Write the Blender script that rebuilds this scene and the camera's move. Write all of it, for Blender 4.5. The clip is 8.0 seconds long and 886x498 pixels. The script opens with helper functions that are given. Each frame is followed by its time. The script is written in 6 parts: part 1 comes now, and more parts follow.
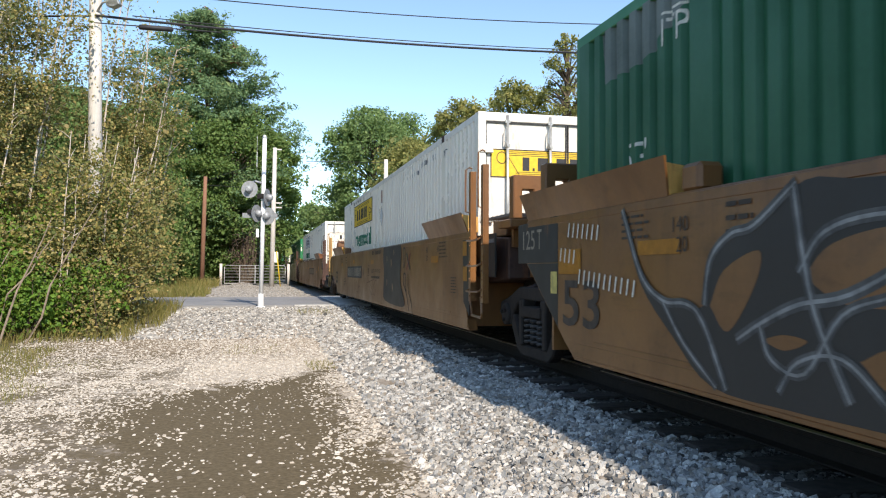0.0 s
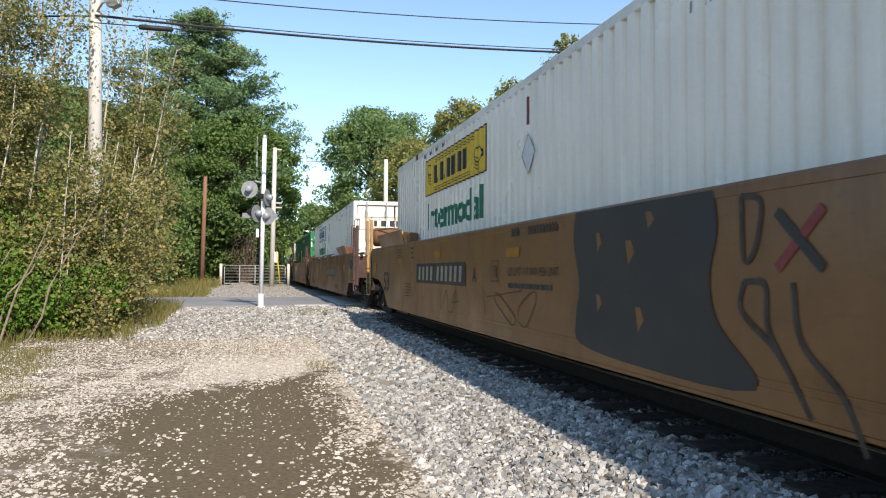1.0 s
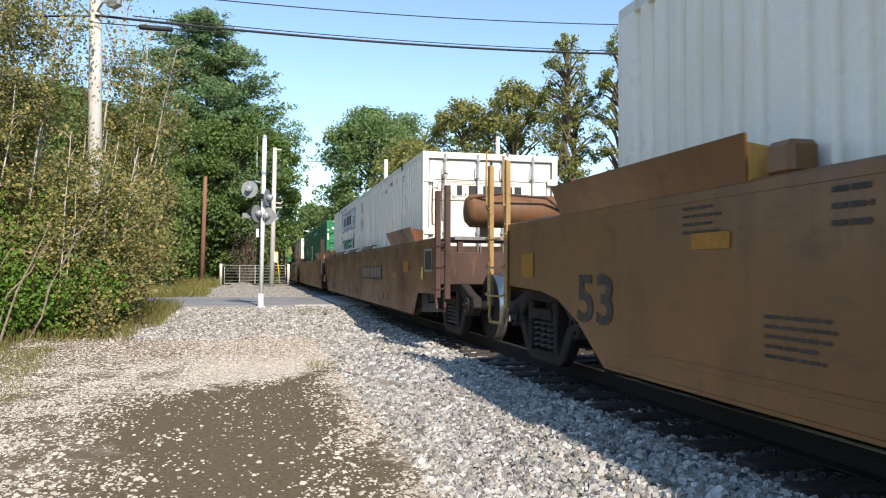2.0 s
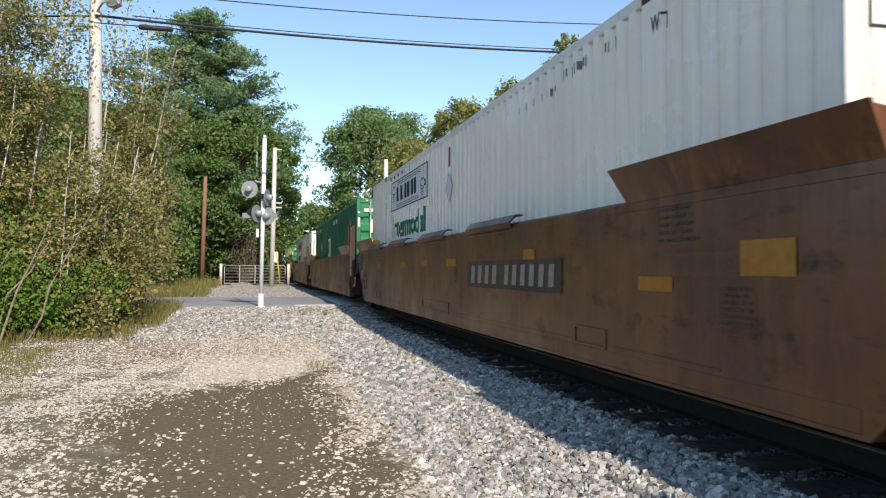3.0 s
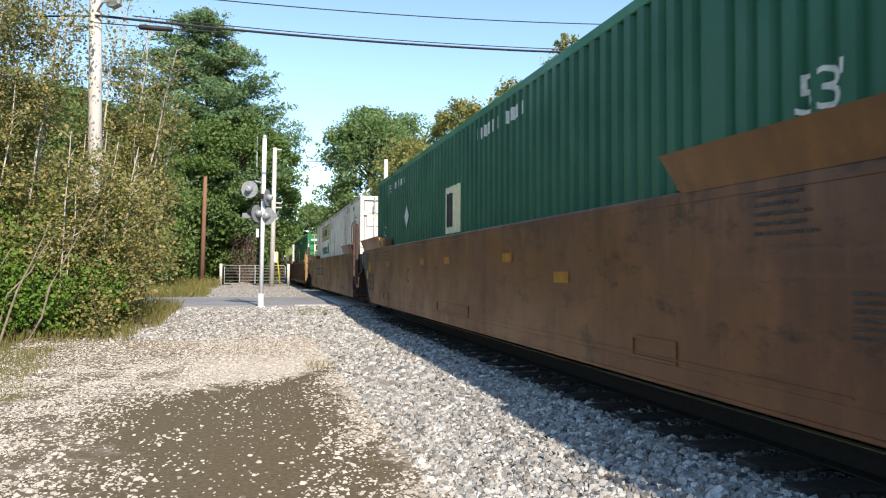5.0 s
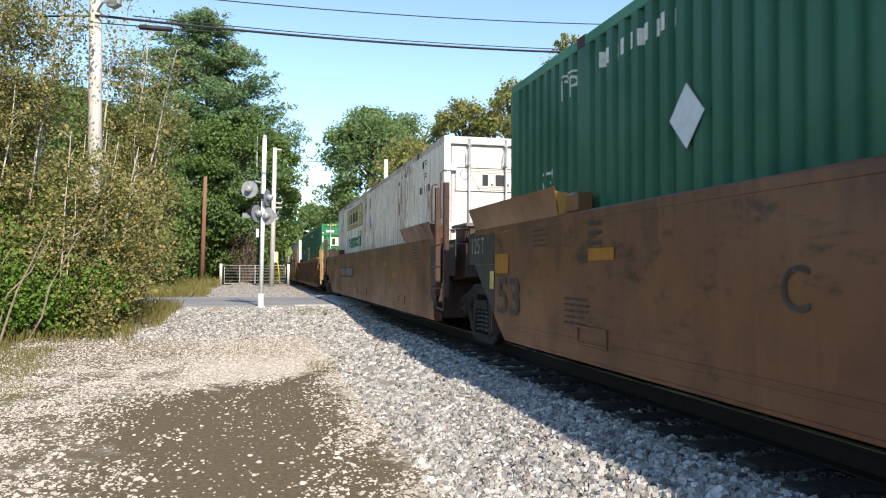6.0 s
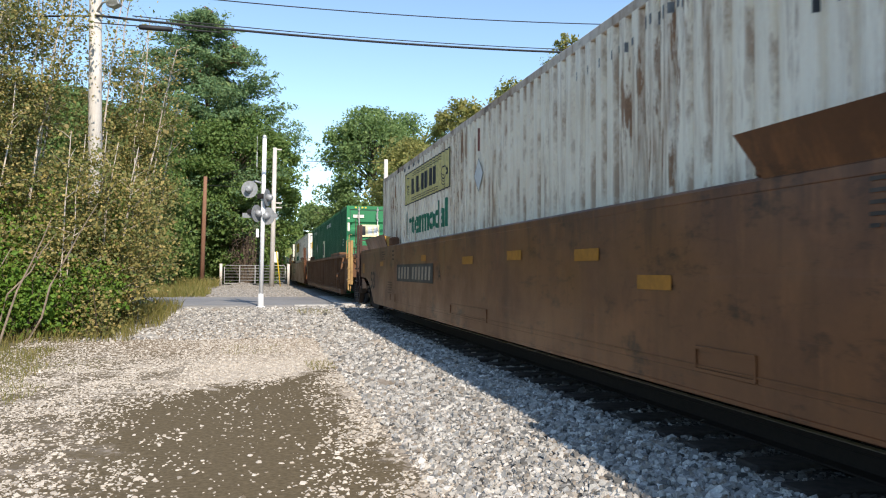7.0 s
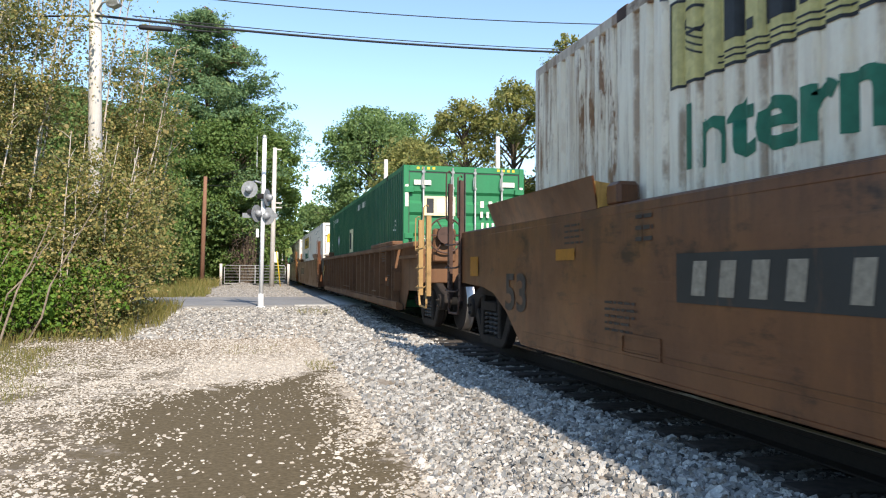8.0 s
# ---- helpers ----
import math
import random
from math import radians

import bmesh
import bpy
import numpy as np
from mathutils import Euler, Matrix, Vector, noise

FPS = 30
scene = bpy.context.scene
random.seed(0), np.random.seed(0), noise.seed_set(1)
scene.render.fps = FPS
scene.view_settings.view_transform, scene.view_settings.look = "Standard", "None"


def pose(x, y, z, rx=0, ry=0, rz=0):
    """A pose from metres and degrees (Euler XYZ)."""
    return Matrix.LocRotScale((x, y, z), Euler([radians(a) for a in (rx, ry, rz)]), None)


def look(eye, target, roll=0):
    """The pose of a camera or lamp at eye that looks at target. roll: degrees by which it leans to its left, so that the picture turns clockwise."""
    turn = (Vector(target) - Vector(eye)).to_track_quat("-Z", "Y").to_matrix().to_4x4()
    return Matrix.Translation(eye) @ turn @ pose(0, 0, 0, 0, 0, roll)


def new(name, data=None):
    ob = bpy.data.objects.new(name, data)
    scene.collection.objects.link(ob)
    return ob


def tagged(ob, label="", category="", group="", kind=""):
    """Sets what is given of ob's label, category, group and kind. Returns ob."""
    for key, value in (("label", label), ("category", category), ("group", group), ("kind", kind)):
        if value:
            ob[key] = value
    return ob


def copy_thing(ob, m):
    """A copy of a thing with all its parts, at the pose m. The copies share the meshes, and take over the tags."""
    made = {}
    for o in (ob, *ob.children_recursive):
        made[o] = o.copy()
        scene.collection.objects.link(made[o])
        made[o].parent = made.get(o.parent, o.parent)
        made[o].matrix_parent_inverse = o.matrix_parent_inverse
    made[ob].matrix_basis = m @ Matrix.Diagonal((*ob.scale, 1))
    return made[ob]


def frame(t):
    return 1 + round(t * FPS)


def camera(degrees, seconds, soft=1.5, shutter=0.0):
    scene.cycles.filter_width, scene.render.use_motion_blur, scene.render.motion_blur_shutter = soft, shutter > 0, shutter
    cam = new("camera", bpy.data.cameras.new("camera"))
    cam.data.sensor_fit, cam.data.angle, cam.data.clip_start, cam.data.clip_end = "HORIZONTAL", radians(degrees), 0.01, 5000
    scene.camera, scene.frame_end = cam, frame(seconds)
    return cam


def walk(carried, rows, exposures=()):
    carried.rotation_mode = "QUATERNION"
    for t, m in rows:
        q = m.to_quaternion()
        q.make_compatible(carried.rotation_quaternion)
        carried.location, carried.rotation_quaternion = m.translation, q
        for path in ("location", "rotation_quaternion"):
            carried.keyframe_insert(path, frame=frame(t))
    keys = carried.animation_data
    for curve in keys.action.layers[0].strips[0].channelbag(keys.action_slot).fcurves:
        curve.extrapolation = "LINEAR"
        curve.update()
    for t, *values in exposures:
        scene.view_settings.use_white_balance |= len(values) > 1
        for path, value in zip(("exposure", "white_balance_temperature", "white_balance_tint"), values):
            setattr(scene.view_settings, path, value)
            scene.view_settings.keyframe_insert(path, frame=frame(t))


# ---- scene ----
# Metres. The track runs along +y, the camera stands beside it on the gravel.
EYE = 1.45
cam = camera(60.26, 8.0, soft=1.1, shutter=0.07)
CAM = look((0, 0, EYE), (math.sin(radians(13.687)), math.cos(radians(13.687)), EYE + math.tan(radians(1.656))), 0.27)
walk(cam, [(0.0, CAM), (8.0, CAM)], exposures=[(0.0, 1.02, 7500, 12), (0.5, 0.91, 7500, 12), (1.0, 0.95, 7500, 12), (1.5, 1.02, 7500, 12), (3.0, 0.84, 7500, 12), (3.5, 1.00, 7500, 12), (4.0, 1.11, 7500, 12), (4.5, 1.09, 7500, 12), (6.0, 1.09, 7500, 12), (6.5, 0.90, 7500, 12), (7.0, 0.93, 7500, 12), (7.5, 1.07, 7500, 12), (8.0, 1.09, 7500, 12)])

# ---- world and sun ----
SUN_EL, SUN_AZ = 40.0, 171.0
world = bpy.data.worlds.new("sky")
scene.world = world
world.use_nodes = True
wn = world.node_tree
sky = wn.nodes.new("ShaderNodeTexSky")
sky.sky_type, sky.sun_disc = "NISHITA", False
sky.sun_elevation, sky.sun_rotation = radians(SUN_EL), radians(SUN_AZ)
sky.air_density, sky.dust_density, sky.ozone_density, sky.altitude = 1.0, 0.25, 1.7, 1200
clear = wn.nodes.new("ShaderNodeMix")
clear.data_type, clear.blend_type = "RGBA", "MULTIPLY"
clear.inputs[0].default_value, clear.inputs[7].default_value = 1.0, (0.80, 0.93, 1.0, 1)
wn.links.new(sky.outputs[0], clear.inputs[6])
wn.links.new(clear.outputs[2], wn.nodes["Background"].inputs[0])
wn.nodes["Background"].inputs[1].default_value = 0.142
sun_data = bpy.data.lights.new("sun", "SUN")
sun_data.energy, sun_data.angle, sun_data.color = 3.05, radians(0.55), (1.0, 0.968, 0.925)
sun = new("sun", sun_data)
az, el = radians(SUN_AZ), radians(SUN_EL)
TO_SUN = Vector((math.sin(az) * math.cos(el), math.cos(az) * math.cos(el), math.sin(el)))
sun.matrix_world = look(TO_SUN * 60, (0, 0, 0))

# ---- plan ----
XC = 4.175            # track centre
RAIL = 0.45           # top of rail
SPEED = 10.144        # metres a second, towards the camera
rng = np.random.default_rng(7)


# ---- materials ----
def node(nt, kind, **inputs):
    n = nt.nodes.new(kind)
    for k, v in inputs.items():
        n.inputs[k.replace("_", " ")].default_value = v
    return n


def ramp(nt, src, a, b, ca, cb):
    r = nt.nodes.new("ShaderNodeValToRGB")
    r.color_ramp.elements[0].position, r.color_ramp.elements[1].position = a, b
    r.color_ramp.elements[0].color, r.color_ramp.elements[1].color = (*ca, 1), (*cb, 1)
    nt.links.new(src, r.inputs[0])
    return r.outputs[0]


def grey(nt, src, a, b, va=0.0, vb=1.0):
    m = nt.nodes.new("ShaderNodeMapRange")
    m.inputs[1].default_value, m.inputs[2].default_value = a, b
    m.inputs[3].default_value, m.inputs[4].default_value = va, vb
    nt.links.new(src, m.inputs[0])
    return m.outputs[0]


def blend(nt, fac, a, b, mode="MIX"):
    m = nt.nodes.new("ShaderNodeMix")
    m.data_type, m.blend_type = "RGBA", mode
    for sock, val in ((m.inputs[0], fac), (m.inputs[6], a), (m.inputs[7], b)):
        if isinstance(val, (int, float)):
            sock.default_value = val
        elif isinstance(val, tuple):
            sock.default_value = (*val, 1)
        else:
            nt.links.new(val, sock)
    return m.outputs[2]


def noise_tex(nt, scale, detail=4, stretch=(1, 1, 1), rough=0.6, coord="Object"):
    tc = nt.nodes.new("ShaderNodeTexCoord")
    mp = node(nt, "ShaderNodeMapping")
    mp.inputs["Scale"].default_value = stretch
    nt.links.new(tc.outputs[coord], mp.inputs[0])
    t = node(nt, "ShaderNodeTexNoise", Scale=scale, Detail=detail, Roughness=rough)
    nt.links.new(mp.outputs[0], t.inputs["Vector"])
    return t.outputs[0]


def math_node(nt, op, a, b=0.0):
    m = nt.nodes.new("ShaderNodeMath")
    m.operation = op
    for sock, val in ((m.inputs[0], a), (m.inputs[1], b)):
        if isinstance(val, (int, float)):
            sock.default_value = val
        else:
            nt.links.new(val, sock)
    return m.outputs[0]


def start(name, rough=0.6, metal=0.0, spec=0.5):
    m = bpy.data.materials.new(name)
    m.use_nodes = True
    nt = m.node_tree
    b = nt.nodes["Principled BSDF"]
    b.inputs["Roughness"].default_value, b.inputs["Metallic"].default_value = rough, metal
    b.inputs["Specular IOR Level"].default_value = spec
    return m, nt, b


def bump(nt, b, src, strength=0.3, dist=0.01):
    n = node(nt, "ShaderNodeBump", Strength=strength, Distance=dist)
    nt.links.new(src, n.inputs["Height"])
    nt.links.new(n.outputs[0], b.inputs["Normal"])


def painted(name, col, dirt, rust=0.0, rough=0.55, streak=0.3, grime=0.5, metal=0.0, rust_scale=7.0, blots=True, spec=0.35, scuffs=0.0):
    """Paint on steel: faded patches, vertical streaks, fine grain, rust blooms."""
    m, nt, b = start(name, rough, metal, spec)
    big = noise_tex(nt, 1.1, 5)
    fine = noise_tex(nt, 30, 3)
    run = noise_tex(nt, 4.5, 4, (1, 1, 0.10))
    c = blend(nt, grey(nt, big, 0.42, 0.68, 0, grime), col, dirt)
    c = blend(nt, grey(nt, run, 0.52, 0.75, 0, streak), c, tuple(0.6 * x for x in dirt))
    c = blend(nt, grey(nt, fine, 0.35, 0.7, 0, 0.18), c, tuple(min(1, 1.35 * x) for x in col))
    if not blots:
        rust_stain = 0.0
    else:
        rust_stain = min(1.0, rust * 3)
    blot = noise_tex(nt, 2.3, 6, (1, 0.8, 1.5), 0.72)
    c = blend(nt, grey(nt, blot, 0.56, 0.68, 0, 1.3 * grime * rust_stain), c, tuple(0.42 * v for v in dirt))
    pale = noise_tex(nt, 1.6, 5, (1, 1.4, 0.7), 0.65)
    c = blend(nt, grey(nt, pale, 0.56, 0.72, 0, 0.6 * rust_stain), c, tuple(min(1.0, 1.45 * v) for v in col))
    if scuffs > 0:
        # long scrapes, a pale dusty haze, and rust runs that start at the top edge
        scrape = noise_tex(nt, 3.0, 6, (1, 0.10, 3.2), 0.75)
        c = blend(nt, grey(nt, scrape, 0.55, 0.70, 0, 0.55 * scuffs), c, tuple(min(1.0, 1.7 * v + 0.02) for v in dirt))
        mark = noise_tex(nt, 5.0, 5, (1, 0.25, 1.3), 0.7)
        c = blend(nt, grey(nt, mark, 0.60, 0.68, 0, 0.6 * scuffs), c, tuple(0.35 * v for v in dirt))
        tc = nt.nodes.new("ShaderNodeTexCoord")
        sp = nt.nodes.new("ShaderNodeSeparateXYZ")
        nt.links.new(tc.outputs["Object"], sp.inputs[0])
        drip = math_node(nt, "ADD", noise_tex(nt, 3.0, 6, (1, 1.2, 0.12), 0.7), math_node(nt, "MULTIPLY", math_node(nt, "SUBTRACT", sp.outputs[2], 1.95), 0.35))
        c = blend(nt, grey(nt, drip, 0.44, 0.56, 0, 0.8 * scuffs), c, blend(nt, fine, (0.050, 0.020, 0.012), (0.10, 0.038, 0.018)))
    if rust > 0:
        rs = noise_tex(nt, rust_scale, 6, (1, 1, 0.16 if blots else 0.06), 0.7)
        rf = blend(nt, noise_tex(nt, 60, 2), (0.12, 0.040, 0.015), (0.32, 0.13, 0.045))
        amount = grey(nt, rs, 0.60 - 0.12 * rust, 0.78 - 0.1 * rust, 0, 0.85)
        if not blots:
            # runs gather in a few stretches of the side
            patch = grey(nt, noise_tex(nt, 0.75, 2, (0.2, 1, 0.12)), 0.47, 0.56, 0.16, 1.0)
            amount = math_node(nt, "MULTIPLY", amount, patch)
            spots = grey(nt, noise_tex(nt, 8.0, 6, (0.5, 1.7, 0.16), 0.72), 0.52, 0.58, 0.0, 0.95)
            amount = math_node(nt, "MAXIMUM", amount, math_node(nt, "MULTIPLY", spots, patch))
            # worn rib edges
            tc = nt.nodes.new("ShaderNodeTexCoord")
            sp = nt.nodes.new("ShaderNodeSeparateXYZ")
            nt.links.new(tc.outputs["Object"], sp.inputs[0])
            turn = math_node(nt, "FRACT", math_node(nt, "DIVIDE", math_node(nt, "ADD", sp.outputs[1], 6.01 + 0.2226 * 20), 0.2226), 0.0)
            edge = grey(nt, math_node(nt, "ABSOLUTE", math_node(nt, "SUBTRACT", turn, 0.44), 0.0), 0.11, 0.04)
            wear = grey(nt, noise_tex(nt, 5.0, 5, (0.3, 1.0, 0.30), 0.7), 0.47, 0.60, 0.0, 0.7)
            amount = math_node(nt, "MAXIMUM", amount, math_node(nt, "MULTIPLY", edge, wear))
            rf = blend(nt, noise_tex(nt, 40, 2), (0.12, 0.034, 0.010), (0.38, 0.17, 0.05))
        c = blend(nt, amount, c, rf)
    nt.links.new(c, b.inputs["Base Color"])
    nt.links.new(grey(nt, big, 0.3, 0.7, rough - 0.1, rough + 0.15), b.inputs["Roughness"])
    bump(nt, b, fine, 0.12, 0.004)
    return m


def plain(name, col, rough=0.6, metal=0.0, vary=0.25, scale=14):
    m, nt, b = start(name, rough, metal, 0.4)
    c = blend(nt, grey(nt, noise_tex(nt, scale, 5), 0.3, 0.7), tuple(x * (1 - vary) for x in col), tuple(min(1, x * (1 + vary)) for x in col))
    nt.links.new(c, b.inputs["Base Color"])
    bump(nt, b, noise_tex(nt, scale * 5, 3), 0.15, 0.004)
    return m


def leafy(name, cols, through_light=0.35, rough=0.6):
    """Leaves: each one takes its own tint."""
    m, nt, b = start(name, rough, 0.0, 0.25)
    gi = nt.nodes.new("ShaderNodeNewGeometry")
    r = nt.nodes.new("ShaderNodeValToRGB")
    while len(r.color_ramp.elements) < len(cols):
        r.color_ramp.elements.new(0.5)
    for i, c in enumerate(cols):
        r.color_ramp.elements[i].position, r.color_ramp.elements[i].color = i / (len(cols) - 1), (*c, 1)
    nt.links.new(gi.outputs["Random Per Island"], r.inputs[0])
    c = blend(nt, grey(nt, noise_tex(nt, 0.5, 3), 0.35, 0.65, 0.0, 0.4), r.outputs[0], tuple(0.7 * x for x in cols[0]))
    nt.links.new(c, b.inputs["Base Color"])
    tr = nt.nodes.new("ShaderNodeBsdfTranslucent")
    nt.links.new(blend(nt, 0.5, c, (0.16, 0.20, 0.02)), tr.inputs[0])
    mx = nt.nodes.new("ShaderNodeMixShader")
    mx.inputs[0].default_value = through_light
    nt.links.new(b.outputs[0], mx.inputs[1])
    nt.links.new(tr.outputs[0], mx.inputs[2])
    nt.links.new(mx.outputs[0], nt.nodes["Material Output"].inputs[0])
    return m


def stones_mat(name, cols, scale=60):
    m, nt, b = start(name, 0.85, 0.0, 0.25)
    gi = nt.nodes.new("ShaderNodeNewGeometry")
    r = nt.nodes.new("ShaderNodeValToRGB")
    while len(r.color_ramp.elements) < len(cols):
        r.color_ramp.elements.new(0.5)
    for i, c in enumerate(cols):
        r.color_ramp.elements[i].position, r.color_ramp.elements[i].color = i / (len(cols) - 1), (*c, 1)
    nt.links.new(gi.outputs["Random Per Island"], r.inputs[0])
    c = blend(nt, grey(nt, noise_tex(nt, scale, 4), 0.35, 0.7, 0.0, 0.45), r.outputs[0], tuple(0.45 * x for x in cols[len(cols) // 2]))
    nt.links.new(c, b.inputs["Base Color"])
    bump(nt, b, noise_tex(nt, scale * 2, 4), 0.4, 0.004)
    return m


M = {}
M["tan"] = painted("tan_brown_paint", (0.208, 0.087, 0.025), (0.130, 0.056, 0.019), 0.18, 0.40, 0.35, spec=0.5, scuffs=0.35)
M["brown"] = painted("worn_brown_paint", (0.172, 0.064, 0.024), (0.092, 0.034, 0.015), 0.38, 0.40, 0.45, 0.75, spec=0.35, scuffs=0.85)
M["umber"] = painted("dark_brown_paint", (0.078, 0.041, 0.030), (0.045, 0.024, 0.018), 0.3, 0.65, 0.4, 0.7)
M["rustbrown"] = painted("rust_brown_paint", (0.165, 0.078, 0.036), (0.098, 0.043, 0.020), 0.5, 0.65, 0.5)
M["ladderochre"] = painted("faded_ochre_ladder_paint", (0.40, 0.245, 0.095), (0.25, 0.14, 0.06), 0.3, 0.6, 0.4)
M["ochre"] = painted("ochre_yellow_paint", (0.62, 0.34, 0.09), (0.42, 0.20, 0.06), 0.3, 0.55, 0.4)
M["charcoal"] = painted("charcoal_panel_paint", (0.029, 0.029, 0.027), (0.041, 0.034, 0.022), 0.1, 0.6, 0.3)
M["navy"] = painted("slate_blue_overspray", (0.036, 0.034, 0.031), (0.052, 0.044, 0.034), 0.0, 0.6, 0.2)
M["white"] = painted("white_container_paint", (0.92, 0.81, 0.68), (0.76, 0.65, 0.52), 0.0, 0.30, 0.20, 0.35, spec=0.5)
M["whiteold"] = painted("rust_streaked_white_paint", (0.92, 0.79, 0.62), (0.70, 0.54, 0.37), 1.0, 0.42, 0.06, 0.40, rust_scale=16.0, blots=False, spec=0.5)
M["greenbox"] = painted("green_container_paint", (0.011, 0.112, 0.048), (0.009, 0.073, 0.033), 0.0, 0.45, 0.2, 0.5)
M["greenframe"] = painted("green_door_paint", (0.018, 0.192, 0.076), (0.014, 0.136, 0.054), 0.0, 0.4, 0.2, 0.4)
M["whitedoor"] = painted("weathered_white_door_paint", (0.76, 0.72, 0.65), (0.60, 0.53, 0.43), 0.12, 0.45, 0.30, 0.55)
M["rustrail"] = painted("rusty_white_frame_paint", (0.62, 0.52, 0.42), (0.30, 0.19, 0.12), 0.9, 0.55, 0.4, 0.8)
M["gasket"] = plain("dark_rubber_gasket", (0.05, 0.05, 0.05), 0.7)
M["spring"] = plain("worn_spring_steel", (0.060, 0.054, 0.050), 0.42, 0.3, 0.35, 20)
M["galv"] = plain("galvanised_bar", (0.42, 0.42, 0.40), 0.4, 0.6)
M["letter"] = plain("letter_white", (0.72, 0.68, 0.58), 0.6, vary=0.2, scale=22)
M["lettercream"] = plain("letter_cream", (0.29, 0.245, 0.185), 0.65, vary=0.3, scale=22)
M["ink"] = plain("letter_black", (0.028, 0.028, 0.030), 0.6, vary=0.3)
M["faint"] = plain("letter_faded_black", (0.052, 0.039, 0.030), 0.7, vary=0.5, scale=9)
M["faded"] = plain("letter_faded_grey", (0.16, 0.16, 0.16), 0.6, vary=0.3)
M["deepgreen"] = plain("letter_green", (0.010, 0.155, 0.085), 0.5, vary=0.2)
M["logoyellow"] = plain("logo_yellow", (0.75, 0.48, 0.035), 0.5, vary=0.12)
M["logopale"] = plain("logo_faded_yellow", (0.60, 0.50, 0.20), 0.55, vary=0.2)
M["logogrey"] = plain("logo_pale_grey", (0.66, 0.66, 0.64), 0.5, vary=0.08)
M["cream"] = plain("sign_cream", (0.80, 0.70, 0.42), 0.5, vary=0.1)
M["sticker"] = plain("reflective_yellow_strip", (0.36, 0.138, 0.009), 0.45, vary=0.2)
M["inspect"] = plain("inspection_sticker_yellow", (0.58, 0.47, 0.14), 0.5, vary=0.4, scale=9)
M["truckiron"] = plain("dusty_truck_iron", (0.026, 0.019, 0.015), 0.85, 0.0, 0.45, 9)
M["blackiron"] = plain("black_undergear", (0.010, 0.0085, 0.0075), 0.85, 0.0, 0.4, 9)
M["grate"] = plain("grey_steel_grating", (0.20, 0.19, 0.18), 0.6, 0.2, 0.3)
M["steel"] = plain("polished_tread_steel", (0.48, 0.46, 0.44), 0.28, 1.0, 0.15)
M["railrust"] = plain("rail_rust", (0.016, 0.010, 0.007), 0.8, 0.0, 0.35, 20)
M["tie"] = plain("creosoted_tie_wood", (0.046, 0.038, 0.032), 0.9, 0.0, 0.45, 12)
M["polewood"] = painted("weathered_pole_wood", (0.60, 0.56, 0.51), (0.34, 0.30, 0.26), 0.0, 0.85, 0.5, 0.6)
M["poleold"] = painted("red_brown_pole_wood", (0.235, 0.120, 0.075), (0.14, 0.075, 0.05), 0.0, 0.85, 0.5, 0.7)
M["silver"] = painted("silver_signal_paint", (0.74, 0.75, 0.75), (0.55, 0.56, 0.56), 0.0, 0.45, 0.15, 0.3)
M["discgrey"] = plain("signal_grey", (0.22, 0.23, 0.24), 0.5, 0.2, 0.2)
M["wire"] = plain("black_cable", (0.022, 0.022, 0.026), 0.6)
M["bark"] = plain("grey_brown_bark", (0.115, 0.085, 0.062), 0.9, 0.0, 0.45, 6)
M["birchbark"] = painted("pale_birch_bark", (0.56, 0.49, 0.42), (0.25, 0.18, 0.13), 0.0, 0.8, 0.3, 0.8)
M["stem"] = plain("brown_grey_stem_bark", (0.24, 0.185, 0.14), 0.85, 0.0, 0.4, 9)
M["leaf_birch"] = leafy("birch_leaves_turning", [(0.130, 0.165, 0.062), (0.31, 0.265, 0.092), (0.48, 0.370, 0.130), (0.15, 0.200, 0.070), (0.21, 0.220, 0.080), (0.66, 0.50, 0.20), (0.17, 0.125, 0.065)], 0.40)
M["leaf_shrub"] = leafy("shrub_leaves_green", [(0.086, 0.182, 0.026), (0.163, 0.298, 0.042), (0.115, 0.221, 0.038), (0.250, 0.317, 0.054)])
M["leaf_maple"] = leafy("maple_leaves_green", [(0.108, 0.196, 0.055), (0.180, 0.282, 0.085), (0.140, 0.232, 0.068), (0.264, 0.340, 0.112)], 0.45)
M["leaf_oak"] = leafy("oak_leaves_green", [(0.128, 0.222, 0.082), (0.215, 0.325, 0.125), (0.165, 0.268, 0.098), (0.300, 0.390, 0.155)], 0.45)
M["leaf_olive"] = leafy("olive_leaves_thin", [(0.201, 0.224, 0.081), (0.333, 0.333, 0.115), (0.265, 0.276, 0.092), (0.460, 0.391, 0.127)], 0.45)
M["needle"] = leafy("pine_needles", [(0.105, 0.195, 0.095), (0.180, 0.290, 0.140), (0.135, 0.235, 0.108), (0.270, 0.345, 0.140)], 0.3)
M["needle_dark"] = leafy("dark_pine_needles", [(0.030, 0.066, 0.040), (0.050, 0.094, 0.056), (0.038, 0.076, 0.045), (0.075, 0.118, 0.060)], 0.15)
M["cone"] = leafy("pine_cones_russet", [(0.154, 0.063, 0.035), (0.238, 0.098, 0.042)], 0.1)
M["grass"] = leafy("dry_grass", [(0.253, 0.207, 0.069), (0.149, 0.172, 0.040), (0.368, 0.287, 0.115), (0.103, 0.149, 0.029)], 0.3)
M["ballast"] = stones_mat("granite_ballast", [(0.09, 0.087, 0.082), (0.31, 0.30, 0.28), (0.55, 0.53, 0.49), (0.18, 0.175, 0.163), (0.74, 0.71, 0.66), (0.26, 0.215, 0.17), (0.42, 0.405, 0.375)])
